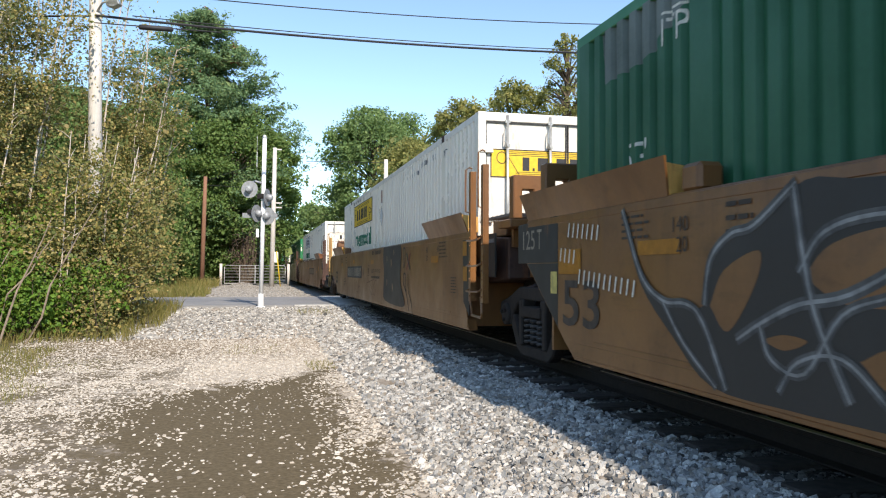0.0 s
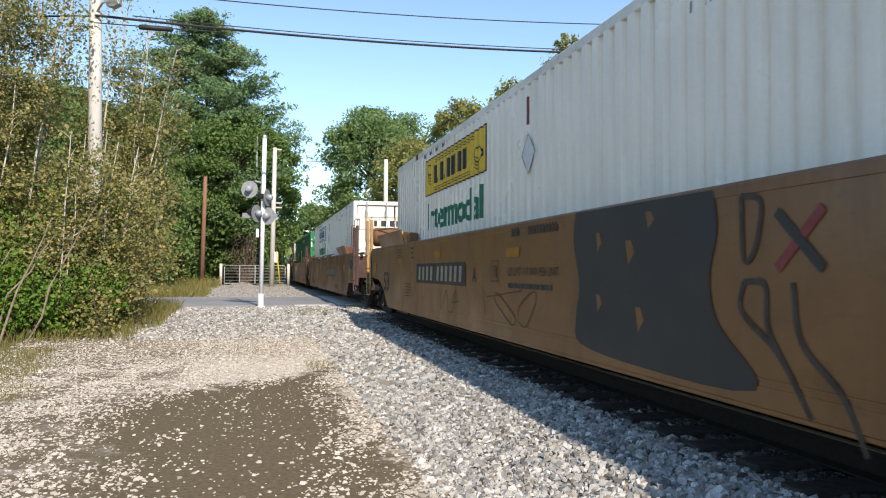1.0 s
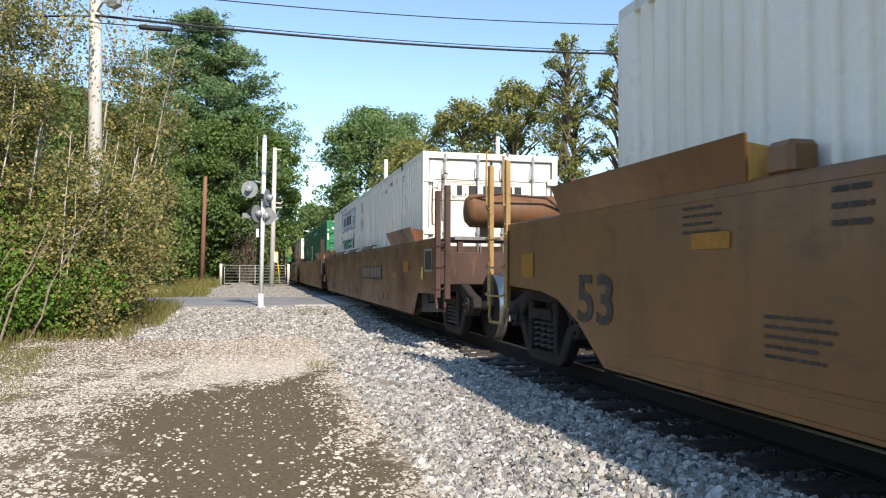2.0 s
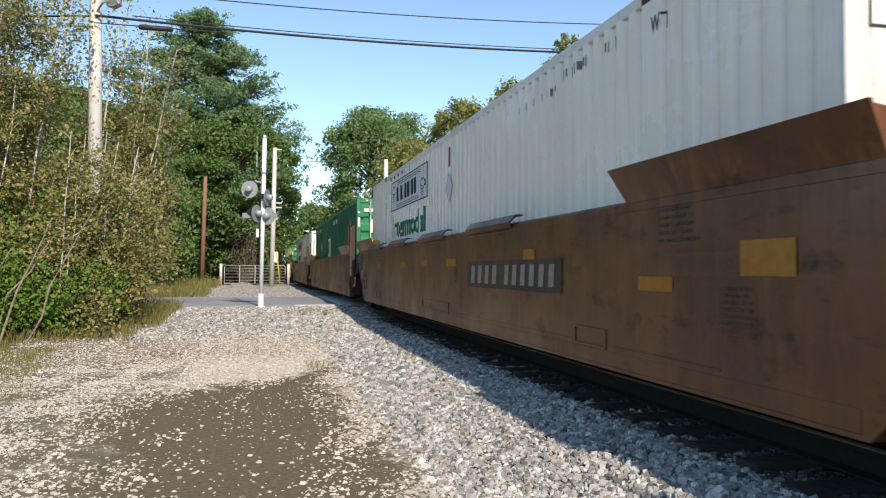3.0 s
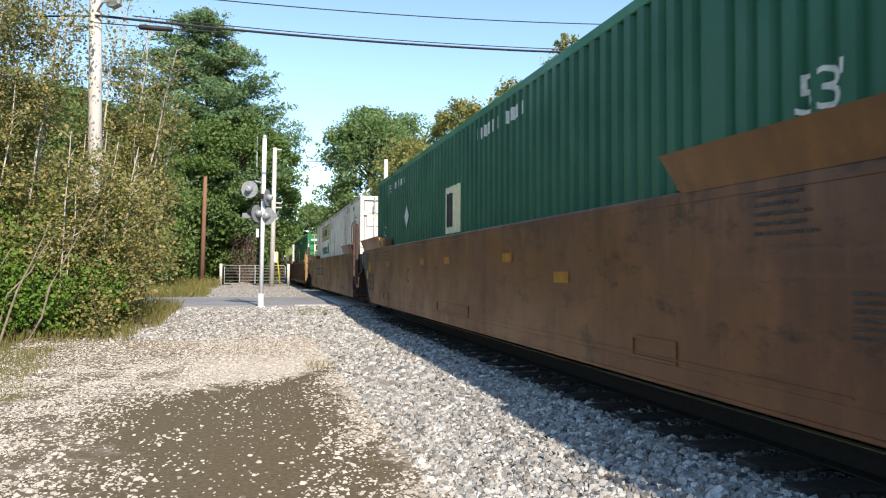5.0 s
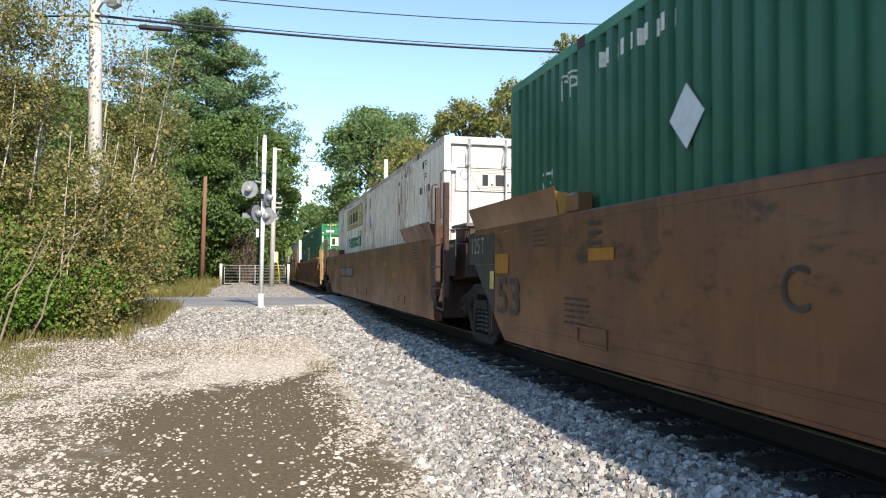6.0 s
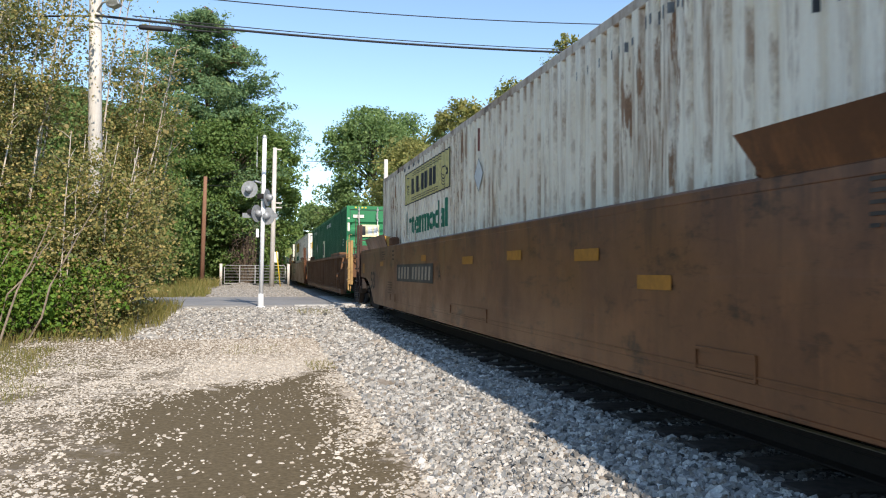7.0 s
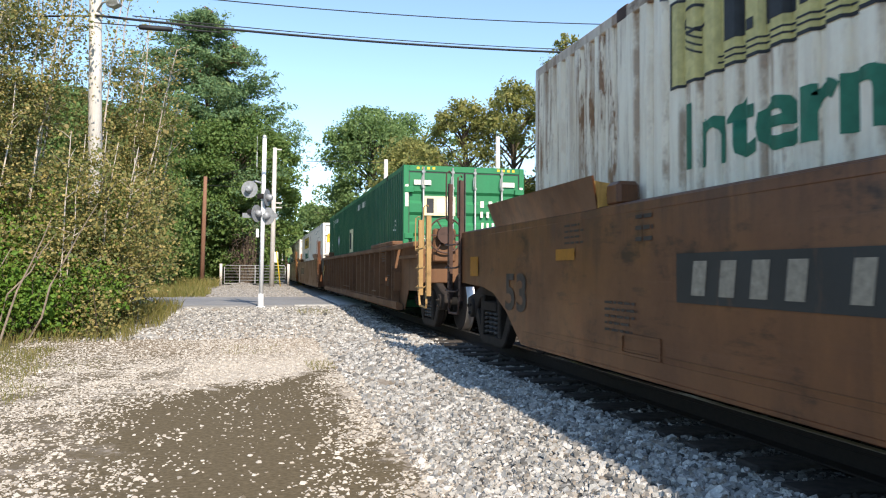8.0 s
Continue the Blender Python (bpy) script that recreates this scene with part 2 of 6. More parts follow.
# dark stones near the rails: oil plus the train's shade, put into the colour
M["oilshade"] = stones_mat("oil_and_shade_dark_ballast", [(0.05, 0.046, 0.042), (0.12, 0.112, 0.10), (0.085, 0.078, 0.07), (0.17, 0.16, 0.145)])
M["farstone"] = stones_mat("grey_brown_crushed_stone", [(0.20, 0.185, 0.165), (0.30, 0.28, 0.25), (0.36, 0.33, 0.30)])
M["pebble"] = stones_mat("pale_crushed_stone", [(0.56, 0.50, 0.425), (0.40, 0.355, 0.295), (0.66, 0.60, 0.52), (0.30, 0.26, 0.21)])
M["spraygrey"] = plain("pale_grey_spray", (0.24, 0.24, 0.23), 0.6, vary=0.5, scale=7)
M["redtape"] = plain("dull_red_tape", (0.20, 0.050, 0.035), 0.6)
M["stain"] = plain("thin_brown_stain", (0.105, 0.050, 0.020), 0.65, vary=0.4, scale=9)
M["primer"] = painted("worn_grey_primer", (0.17, 0.20, 0.18), (0.09, 0.12, 0.10), 0.0, 0.7, 0.5, 0.8)
M["spraydim"] = plain("dim_grey_overspray", (0.085, 0.084, 0.080), 0.7, vary=0.5, scale=7)
M["concrete"] = plain("crossing_concrete", (0.42, 0.41, 0.39), 0.85, 0.0, 0.2, 5)


def ground_material():
    """Pale crushed gravel, a bare patch of dark soil, grey ballast along the track, leaf litter under the thicket."""
    m, nt, b = start("gravel_and_soil", 0.92, 0.0, 0.2)
    tc = nt.nodes.new("ShaderNodeTexCoord")
    sp = nt.nodes.new("ShaderNodeSeparateXYZ")
    nt.links.new(tc.outputs["Object"], sp.inputs[0])
    x, y = sp.outputs[0], sp.outputs[1]
    big, mid, fine = noise_tex(nt, 0.5, 5), noise_tex(nt, 3.2, 5), noise_tex(nt, 26, 4)
    vor = node(nt, "ShaderNodeTexVoronoi", Scale=24.0)
    nt.links.new(tc.outputs["Object"], vor.inputs["Vector"])
    bw = nt.nodes.new("ShaderNodeRGBToBW")
    nt.links.new(vor.outputs["Color"], bw.inputs[0])
    gravel = ramp(nt, bw.outputs[0], 0.2, 0.8, (0.105, 0.086, 0.064), (0.43, 0.37, 0.30))
    gravel = blend(nt, grey(nt, mid, 0.42, 0.64, 0.0, 0.5), gravel, (0.36, 0.305, 0.245))
    gravel = blend(nt, grey(nt, big, 0.50, 0.68, 0.0, 0.55), gravel, (0.30, 0.24, 0.18))
    pale = math_node(nt, "MULTIPLY", grey(nt, y, 8.2, 9.6), grey(nt, math_node(nt, "ADD", y, math_node(nt, "MULTIPLY", big, 2.0)), 14.6, 13.4))
    gravel = blend(nt, math_node(nt, "MULTIPLY", pale, 0.8), gravel, ramp(nt, fine, 0.35, 0.65, (0.40, 0.345, 0.28), (0.56, 0.50, 0.42)))
    # dark soil patch
    wob = math_node(nt, "MULTIPLY", math_node(nt, "SUBTRACT", mid, 0.5), 1.6)
    wob = math_node(nt, "ADD", wob, math_node(nt, "MULTIPLY", math_node(nt, "SUBTRACT", fine, 0.5), 1.1))
    wob = math_node(nt, "ADD", wob, math_node(nt, "MULTIPLY", math_node(nt, "SUBTRACT", big, 0.5), 1.2))
    left = math_node(nt, "ADD", math_node(nt, "ADD", x, math_node(nt, "MULTIPLY", y, 0.115)), 0.58)
    right = math_node(nt, "SUBTRACT", 1.05, x)
    frontal = math_node(nt, "SUBTRACT", math_node(nt, "ADD", 10.55, math_node(nt, "MULTIPLY", x, 0.85)), y)
    frontal = math_node(nt, "MULTIPLY", frontal, 0.55)
    inside = math_node(nt, "MINIMUM", math_node(nt, "MINIMUM", left, right), frontal)
    mask = grey(nt, math_node(nt, "ADD", inside, math_node(nt, "MULTIPLY", wob, 0.95)), -0.03, 0.08)
    soil = ramp(nt, fine, 0.3, 0.75, (0.084, 0.064, 0.036), (0.162, 0.126, 0.077))
    side = math_node(nt, "ADD", noise_tex(nt, 1.5, 8, (0.7, 1.6, 1), 0.8), math_node(nt, "MULTIPLY", math_node(nt, "SUBTRACT", bw.outputs[0], 0.5), 0.22))
    sm = math_node(nt, "MULTIPLY", grey(nt, side, 0.43, 0.49), grey(nt, x, -0.4, -1.3))
    c = blend(nt, math_node(nt, "MAXIMUM", mask, math_node(nt, "MULTIPLY", sm, 0.9)), gravel, soil)
    band = math_node(nt, "MULTIPLY", grey(nt, math_node(nt, "ADD", y, math_node(nt, "MULTIPLY", wob, 1.6)), 13.2, 14.6), grey(nt, math_node(nt, "ADD", y, wob), 17.5, 16.0))
    c = blend(nt, math_node(nt, "MULTIPLY", band, 0.55), c, (0.25, 0.19, 0.13))
    # ballast grey beside the track
    bmask = grey(nt, math_node(nt, "ADD", x, math_node(nt, "MULTIPLY", wob, 0.35)), 1.15, 1.5)
    grit = ramp(nt, bw.outputs[0], 0.1, 0.9, (0.032, 0.031, 0.029), (0.17, 0.165, 0.155))
    c = blend(nt, bmask, c, grit)
    # near-black ground under the train: its shade painted in along with oil
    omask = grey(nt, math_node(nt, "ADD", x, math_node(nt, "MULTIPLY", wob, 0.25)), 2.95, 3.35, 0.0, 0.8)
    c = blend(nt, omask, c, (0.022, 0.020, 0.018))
    # grey crushed stone towards the road
    fmask = grey(nt, math_node(nt, "ADD", y, math_node(nt, "MULTIPLY", wob, 2.5)), 16.5, 19.0, 0.0, 0.85)
    c = blend(nt, fmask, c, blend(nt, bw.outputs[0], (0.22, 0.21, 0.20), (0.46, 0.44, 0.41)))
    # litter and grass under the thicket and away to the sides
    lm = grey(nt, math_node(nt, "ADD", math_node(nt, "ADD", x, math_node(nt, "MULTIPLY", y, 0.0)), math_node(nt, "MULTIPLY", wob, 1.2)), -2.6, -4.2)
    verge = math_node(nt, "ADD", math_node(nt, "ADD", x, math_node(nt, "MULTIPLY", y, 0.285)), math_node(nt, "MULTIPLY", wob, 0.55))
    lm = math_node(nt, "MAXIMUM", lm, math_node(nt, "MULTIPLY", grey(nt, verge, 0.10, -0.25, 0.0, 0.85), grey(nt, y, 6.8, 8.0)))
    c = blend(nt, lm, c, ramp(nt, mid, 0.3, 0.7, (0.075, 0.062, 0.036), (0.17, 0.145, 0.080)))
    rm = grey(nt, math_node(nt, "ADD", x, wob), 7.5, 9.0)
    c = blend(nt, rm, c, ramp(nt, mid, 0.3, 0.7, (0.05, 0.055, 0.022), (0.12, 0.11, 0.05)))
    nt.links.new(c, b.inputs["Base Color"])
    bump(nt, b, bw.outputs[0], 0.55, 0.03)
    return m


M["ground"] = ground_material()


def asphalt_material():
    m, nt, b = start("worn_asphalt", 0.85, 0.0, 0.3)
    c = ramp(nt, noise_tex(nt, 90, 3), 0.3, 0.7, (0.16, 0.16, 0.165), (0.26, 0.26, 0.26))
    c = blend(nt, grey(nt, noise_tex(nt, 0.9, 5), 0.4, 0.65, 0, 0.5), c, (0.30, 0.29, 0.275))
    nt.links.new(c, b.inputs["Base Color"])
    bump(nt, b, noise_tex(nt, 120, 2), 0.3, 0.004)
    return m


M["asphalt"] = asphalt_material()


# ---- mesh helpers ----
def box(bm, x0, x1, y0, y1, z0, z1):
    vs = [bm.verts.new((x, y, z)) for x in (x0, x1) for y in (y0, y1) for z in (z0, z1)]
    for f in ((0, 1, 3, 2), (4, 6, 7, 5), (0, 4, 5, 1), (2, 3, 7, 6), (0, 2, 6, 4), (1, 5, 7, 3)):
        bm.faces.new([vs[i] for i in f])
    return vs


def solid(bm, pts, lift):
    """A plate: the outline pts (3D), pushed by the vector lift."""
    a = [bm.verts.new(p) for p in pts]
    b = [bm.verts.new(Vector(p) + Vector(lift)) for p in pts]
    bm.faces.new(a)
    bm.faces.new(b[::-1])
    n = len(a)
    for i in range(n):
        bm.faces.new((a[i], b[i], b[(i + 1) % n], a[(i + 1) % n]))


def tube(bm, pts, radii, sides=8, cap=True):
    pts = [Vector(p) for p in pts]
    rings = []
    for i, p in enumerate(pts):
        d = (pts[min(i + 1, len(pts) - 1)] - pts[max(i - 1, 0)]).normalized()
        u = d.cross(Vector((0, 0, 1)) if abs(d.z) < 0.9 else Vector((1, 0, 0))).normalized()
        w = d.cross(u)
        r = radii[i] if isinstance(radii, (list, tuple)) else radii
        rings.append([bm.verts.new(p + (u * math.cos(k * math.tau / sides) + w * math.sin(k * math.tau / sides)) * r) for k in range(sides)])
    for a, b in zip(rings, rings[1:]):
        for k in range(sides):
            f = bm.faces.new((a[k], a[(k + 1) % sides], b[(k + 1) % sides], b[k]))
            f.smooth = sides > 6
    if cap:
        bm.faces.new(rings[0][::-1])
        bm.faces.new(rings[-1])


def bevelled(bm, width=0.008):
    bmesh.ops.recalc_face_normals(bm, faces=bm.faces)
    bmesh.ops.bevel(bm, geom=list(bm.edges), offset=width, segments=1, affect="EDGES", clamp_overlap=True)
    return bm


def as_mesh(name, bm, material):
    bmesh.ops.recalc_face_normals(bm, faces=bm.faces)
    me = bpy.data.meshes.new(name)
    bm.to_mesh(me)
    bm.free()
    me.materials.append(material)
    return me


def part(name, bm, material, parent, label=""):
    ob = new(name, as_mesh(name, bm, material))
    ob.parent = parent
    if label:
        ob["label"] = label
    return ob


def thing(name, loc, label, category, group="", kind=""):
    ob = new(name)
    ob.location = loc
    ob.empty_display_size = 0.2
    return tagged(ob, label, category, group, kind)


def raw_mesh(name, verts, faces, material, smooth=False):
    """A mesh of many like faces, from arrays."""
    me = bpy.data.meshes.new(name)
    k = faces.shape[1]
    me.vertices.add(len(verts))
    me.vertices.foreach_set("co", verts.astype(np.float32).ravel())
    me.loops.add(faces.size)
    me.loops.foreach_set("vertex_index", faces.astype(np.int32).ravel())
    me.polygons.add(len(faces))
    me.polygons.foreach_set("loop_start", np.arange(0, faces.size, k, dtype=np.int32))
    me.polygons.foreach_set("loop_total", np.full(len(faces), k, dtype=np.int32))
    me.polygons.foreach_set("use_smooth", np.full(len(faces), smooth, dtype=bool))
    me.update(calc_edges=True)
    me.validate()
    me.materials.append(material)
    return me


def text_bm(text, height, width=None, bold=0.0):
    """Flat letters in the built-in font as a bmesh in the xy plane, from the origin to the right, of that height."""
    cu = bpy.data.curves.new("letters", "FONT")
    cu.body, cu.size, cu.offset = text, 1.0, bold
    cu.resolution_u = 3
    ob = bpy.data.objects.new("letters", cu)
    me = bpy.data.meshes.new_from_object(ob)
    bm = bmesh.new()
    bm.from_mesh(me)
    bpy.data.objects.remove(ob)
    bpy.data.curves.remove(cu)
    bpy.data.meshes.remove(me)
    xs, ys = [v.co.x for v in bm.verts], [v.co.y for v in bm.verts]
    sy = height / (max(ys) - min(ys))
    sx = sy if width is None else width / (max(xs) - min(xs))
    x0, y0 = min(xs), min(ys)
    for v in bm.verts:
        v.co = ((v.co.x - x0) * sx, (v.co.y - y0) * sy, 0)
    return bm


def flat_rects(rects):
    """Flat bars: (x0, x1, y0, y1) each, in the xy plane."""
    bm = bmesh.new()
    for a, b, c, d in rects:
        bm.faces.new([bm.verts.new(p) for p in ((a, c, 0), (b, c, 0), (b, d, 0), (a, d, 0))])
    return bm


def ribbon(bm, pts, width):
    """A brush stroke along pts in the xy plane; width: one number, or one for each point."""
    pts = [Vector((p[0], p[1], 0)) for p in pts]
    ws = width if isinstance(width, (list, tuple)) else [width] * len(pts)
    rows = []
    for i, p in enumerate(pts):
        d = (pts[min(i + 1, len(pts) - 1)] - pts[max(i - 1, 0)]).normalized()
        n = Vector((-d.y, d.x, 0)) * ws[i] / 2
        rows.append((bm.verts.new(p + n), bm.verts.new(p - n)))
    for a, b in zip(rows, rows[1:]):
        bm.faces.new((a[0], a[1], b[1], b[0]))


def smooth_line(pts, n=6):
    """Points along a Catmull-Rom line through pts."""
    p = [Vector((*q, 0)) for q in pts]
    p = [2 * p[0] - p[1], *p, 2 * p[-1] - p[-2]]
    out = []
    for i in range(1, len(p) - 2):
        for k in range(n):
            t = k / n
            a, b, c, d = p[i - 1:i + 3]
            q = 0.5 * (2 * b + (c - a) * t + (2 * a - 5 * b + 4 * c - d) * t * t + (3 * b - 3 * c + d - a) * t ** 3)
            out.append((q.x, q.y))
    out.append((p[-2].x, p[-2].y))
    return out


def smooth_path(pts, n=5):
    """Points along a rounded line through 3D points."""
    p = [Vector(q) for q in pts]
    p = [2 * p[0] - p[1], *p, 2 * p[-1] - p[-2]]
    out = []
    for i in range(1, len(p) - 2):
        for k in range(n):
            t = k / n
            a, b, c, d = p[i - 1:i + 3]
            out.append(0.5 * (2 * b + (c - a) * t + (2 * a - 5 * b + 4 * c - d) * t * t + (3 * b - 3 * c + d - a) * t ** 3))
    return out + [p[-2]]


def on_side(bm, y_left, z_low, x):
    """Turn flat marks onto a side that faces -x: they read from +y towards -y."""
    for v in bm.verts:
        v.co = (x, y_left - v.co.x, z_low + v.co.y)
    return bm


def on_end(bm, x_left, z_low, y):
    for v in bm.verts:
        v.co = (x_left + v.co.x, y, z_low + v.co.y)
    return bm


# ---- ground ----
def smoothstep(a, b, v):
    t = np.clip((v - a) / (b - a), 0, 1)
    return t * t * (3 - 2 * t)


def ground_z(x, y):
    rise = 0.36 * smoothstep(12.0, 22.0, y)
    berm = 0.25 * smoothstep(1.30, 2.65, x) * (1 - smoothstep(5.9, 7.4, x))
    return np.maximum(rise, berm) + 0.012 * np.sin(x * 2.1 + 0.6 * y) * np.cos(y * 1.3 - x) * (1 - smoothstep(1.0, 1.6, x))


def build_ground():
    xs = np.unique(np.concatenate([np.linspace(-3000, -60, 8), np.linspace(-60, -8, 27), np.linspace(-8, 8, 81), np.linspace(8, 60, 27), np.linspace(60, 3000, 8)]))
    ys = np.unique(np.concatenate([np.linspace(-3000, -40, 8), np.linspace(-40, 2, 22), np.linspace(2, 34, 129), np.linspace(34, 160, 64), np.linspace(160, 3000, 8)]))
    gx, gy = np.meshgrid(xs, ys, indexing="ij")
    v = np.stack([gx, gy, ground_z(gx, gy)], -1).reshape(-1, 3)
    i = np.arange(len(xs) * len(ys)).reshape(len(xs), len(ys))
    f = np.stack([i[:-1, :-1], i[1:, :-1], i[1:, 1:], i[:-1, 1:]], -1).reshape(-1, 4)
    ob = new("ground", raw_mesh("ground", v, f, M["ground"]))
    ob.data.polygons.foreach_set("use_smooth", np.ones(len(f), dtype=bool))
    tagged(ob, "pale gravel ground with a dark bare soil patch", "ground", kind="structure")


build_ground()


def rocks(name, centres, sizes, material, flat=0.7, seed=1):
    """Broken stones: eight-cornered lumps, jittered, one joined mesh."""
    r = np.random.default_rng(seed)
    n = len(centres)
    base = np.array([(x, y, z) for x in (-1, 1) for y in (-1, 1) for z in (-1, 1)], float) * 0.5
    v = base[None] * (1 + r.uniform(-0.45, 0.30, (n, 8, 3)))
    v[:, 1::2, :2] *= r.uniform(0.45, 0.95, (n, 1, 2))
    v *= np.stack([r.uniform(0.7, 1.25, n), r.uniform(0.7, 1.25, n), flat * r.uniform(0.6, 1.2, n)], -1)[:, None] * sizes[:, None, None]
    a, tx, ty = r.uniform(0, math.tau, n), r.normal(0, 0.35, n), r.normal(0, 0.35, n)
    ca, sa = np.cos(a)[:, None], np.sin(a)[:, None]
    x, y, z = v[..., 0], v[..., 1], v[..., 2]
    z, x = z * np.cos(tx)[:, None] - x * np.sin(tx)[:, None], x * np.cos(tx)[:, None] + z * np.sin(tx)[:, None]
    z, y = z * np.cos(ty)[:, None] - y * np.sin(ty)[:, None], y * np.cos(ty)[:, None] + z * np.sin(ty)[:, None]
    v = np.stack([x * ca - y * sa, x * sa + y * ca, z], -1) + centres[:, None]
    q = np.array([(0, 1, 3, 2), (4, 6, 7, 5), (0, 4, 5, 1), (2, 3, 7, 6), (0, 2, 6, 4), (1, 5, 7, 3)])
    f = (q[None] + 8 * np.arange(n)[:, None, None]).reshape(-1, 4)
    return new(name, raw_mesh(name, v.reshape(-1, 3), f, material))


def scatter_ballast():
    r = np.random.default_rng(3)
    pts, size = [], []
    for y0, y1, dens, sz in ((-6.0, 2.8, 800, 0.040), (2.8, 9.0, 1500, 0.035), (9.0, 16.0, 700, 0.048), (16.0, 23.0, 480, 0.050)):
        n = int((y1 - y0) * 2.25 * dens)
        x, y = r.uniform(1.15, 3.40, n), r.uniform(y0, y1, n)
        keep = r.uniform(0, 1, n) < np.clip((x - 1.05) / 0.45, 0.0, 1)
        pts.append(np.stack([x, y, ground_z(x, y) + r.uniform(-0.006, 0.016, n) - 0.022 * (x > 2.85)], -1)[keep])
        size.append((sz * r.lognormal(0, 0.30, n))[keep])
    n = 2600
    x, y = r.uniform(3.0, 5.6, n), r.uniform(3, 20, n)
    pts.append(np.stack([x, y, ground_z(x, y)], -1)), size.append(0.055 * r.lognormal(0, 0.3, n))
    p, sz = np.concatenate(pts), np.concatenate(size)
    # stones from the tie ends inwards take the colour darkened for oil and shade
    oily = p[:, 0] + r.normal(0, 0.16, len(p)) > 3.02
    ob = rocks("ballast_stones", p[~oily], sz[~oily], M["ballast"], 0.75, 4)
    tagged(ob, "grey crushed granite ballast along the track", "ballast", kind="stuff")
    ob = rocks("oily_shaded_ballast", p[oily], sz[oily], M["oilshade"], 0.75, 14)
    tagged(ob, "dark ballast between and beside the ties, oil and train shade in its colour", "ballast", kind="stuff")
    # pale stones on and round the soil patch
    n = 166000
    x, y = r.uniform(-4.2, 1.75, n), 3.6 + 13.0 * r.uniform(0, 1, n) ** 1.25
    back = r.uniform(0, 1, n) < 0.16
    y = np.where(back, r.uniform(-5.0, 3.6, n), y)
    inside = np.minimum(np.minimum(x + 0.115 * y + 0.58, 1.05 - x), 0.55 * (10.55 + 0.85 * x - y))
    lumps = np.sin(3.1 * x + 1.3 * y) * np.sin(2.3 * y - 1.7 * x) * 0.30 + 0.18 * np.sin(7.7 * x - 2.1 * y)
    p = np.clip(0.42 - 0.85 * (inside + lumps), 0.028 + 0.06 * (x > 0.55) + 0.03 * (np.sin(5 * x + 2) * np.sin(1.9 * y) > 0.2), np.where(x < -1.0, 0.20 + 0.42 * (lumps > -0.04), 0.62))
    p = np.where((x + 0.285 * y + 0.5 * lumps < -0.10) & (y > 7.4), 0.14, p)
    p = np.where((y > 12.2) & (x + 0.6 * lumps < -1.2), 0.36, p)
    keep = r.uniform(0, 1, n) < p
    c = np.stack([x, y, ground_z(x, y) + 0.001], -1)[keep]
    ob = rocks("loose_gravel", c, np.minimum(0.0185 * r.lognormal(0, 0.48, n), 0.045)[keep], M["pebble"], 0.38, 5)
    tagged(ob, "pale crushed stones scattered over gravel and soil", "gravel", kind="stuff")
    n = 9500
    x, y = r.uniform(-3.2, 1.5, n), r.uniform(15.5, 23.0, n)
    ob = rocks("roadside_gravel", np.stack([x, y, ground_z(x, y) + 0.004], -1), 0.040 * r.lognormal(0, 0.35, n), M["ballast"], 0.6, 6)
    tagged(ob, "coarse grey gravel beside the road", "gravel", kind="stuff")


scatter_ballast()


# ---- road and crossing ----
def build_road():
    bm = bmesh.new()
    for x0, x1 in ((-120, XC - 1.75), (XC + 1.75, 120)):
        box(bm, x0, x1, 23.4, 30.6, 0.30, 0.405)
    tagged(new("road", as_mesh("road", bm, M["asphalt"])), "worn grey asphalt road that crosses the track", "road", kind="structure")
    bm = bmesh.new()
    for x0, x1 in ((XC - 1.74, XC - 0.80), (XC - 0.66, XC + 0.66), (XC + 0.80, XC + 1.74)):
        for k in range(3):
            box(bm, x0, x1, 23.1 + 2.6 * k, 25.66 + 2.6 * k, 0.30, 0.435)
    tagged(new("crossing_panels", as_mesh("crossing_panels", bevelled(bm, 0.012), M["concrete"])), "pale concrete crossing panels between the rails", "crossing", kind="structure")
    bm = bmesh.new()
    box(bm, 1.1, 2.30, 23.28, 23.50, 0.36, 0.418)
    tagged(new("kerb_strip", as_mesh("kerb_strip", bevelled(bm, 0.01), M["concrete"])), "pale worn edge strip of the road", "kerb", kind="structure")


build_road()


# ---- track ----
def build_track():
    track = thing("railway_track", (XC, 0, 0), "single railway track with rusty rails on dark wooden ties", "railway track", kind="structure")
    prof = [(-0.07, 0), (0.07, 0), (0.07, 0.012), (0.012, 0.03), (0.012, 0.125), (0.036, 0.135), (0.036, 0.165), (-0.036, 0.165), (-0.036, 0.135), (-0.012, 0.125), (-0.012, 0.03), (-0.07, 0.012)]
    for cx in (-0.7535, 0.7535):
        bm = bmesh.new()
        solid(bm, [(cx + a, -40, RAIL - 0.168 + b) for a, b in prof], (0, 200, 0))
        rail = part("rail", bm, M["railrust"], track)
        bm = bmesh.new()
        box(bm, cx - 0.030, cx + 0.030, -40, 160, RAIL - 0.0035, RAIL + 0.001)
        part("rail_head", bm, M["steel"], rail, "polished running surface of the rail")
    bm = bmesh.new()
    box(bm, -1.30, 1.30, -0.115, 0.115, 0, 0.18)
    tie = as_mesh("tie", bevelled(bm, 0.012), M["tie"])
    r = random.Random(5)
    for k in range(190):
        y = -12 + 0.52 * k
        if 23.0 < y < 31.0:
            continue
        ob = new("tie", tie)
        ob.parent = track
        ob.location = (r.uniform(-0.05, 0.05), y + r.uniform(-0.02, 0.02), 0.105 + r.uniform(-0.008, 0.006))
        ob.rotation_euler = (0, 0, r.uniform(-0.02, 0.02))


build_track()

# ---- containers ----
CL, CW, CZ0, CZ1 = 16.154, 1.295, 0.715, 3.61
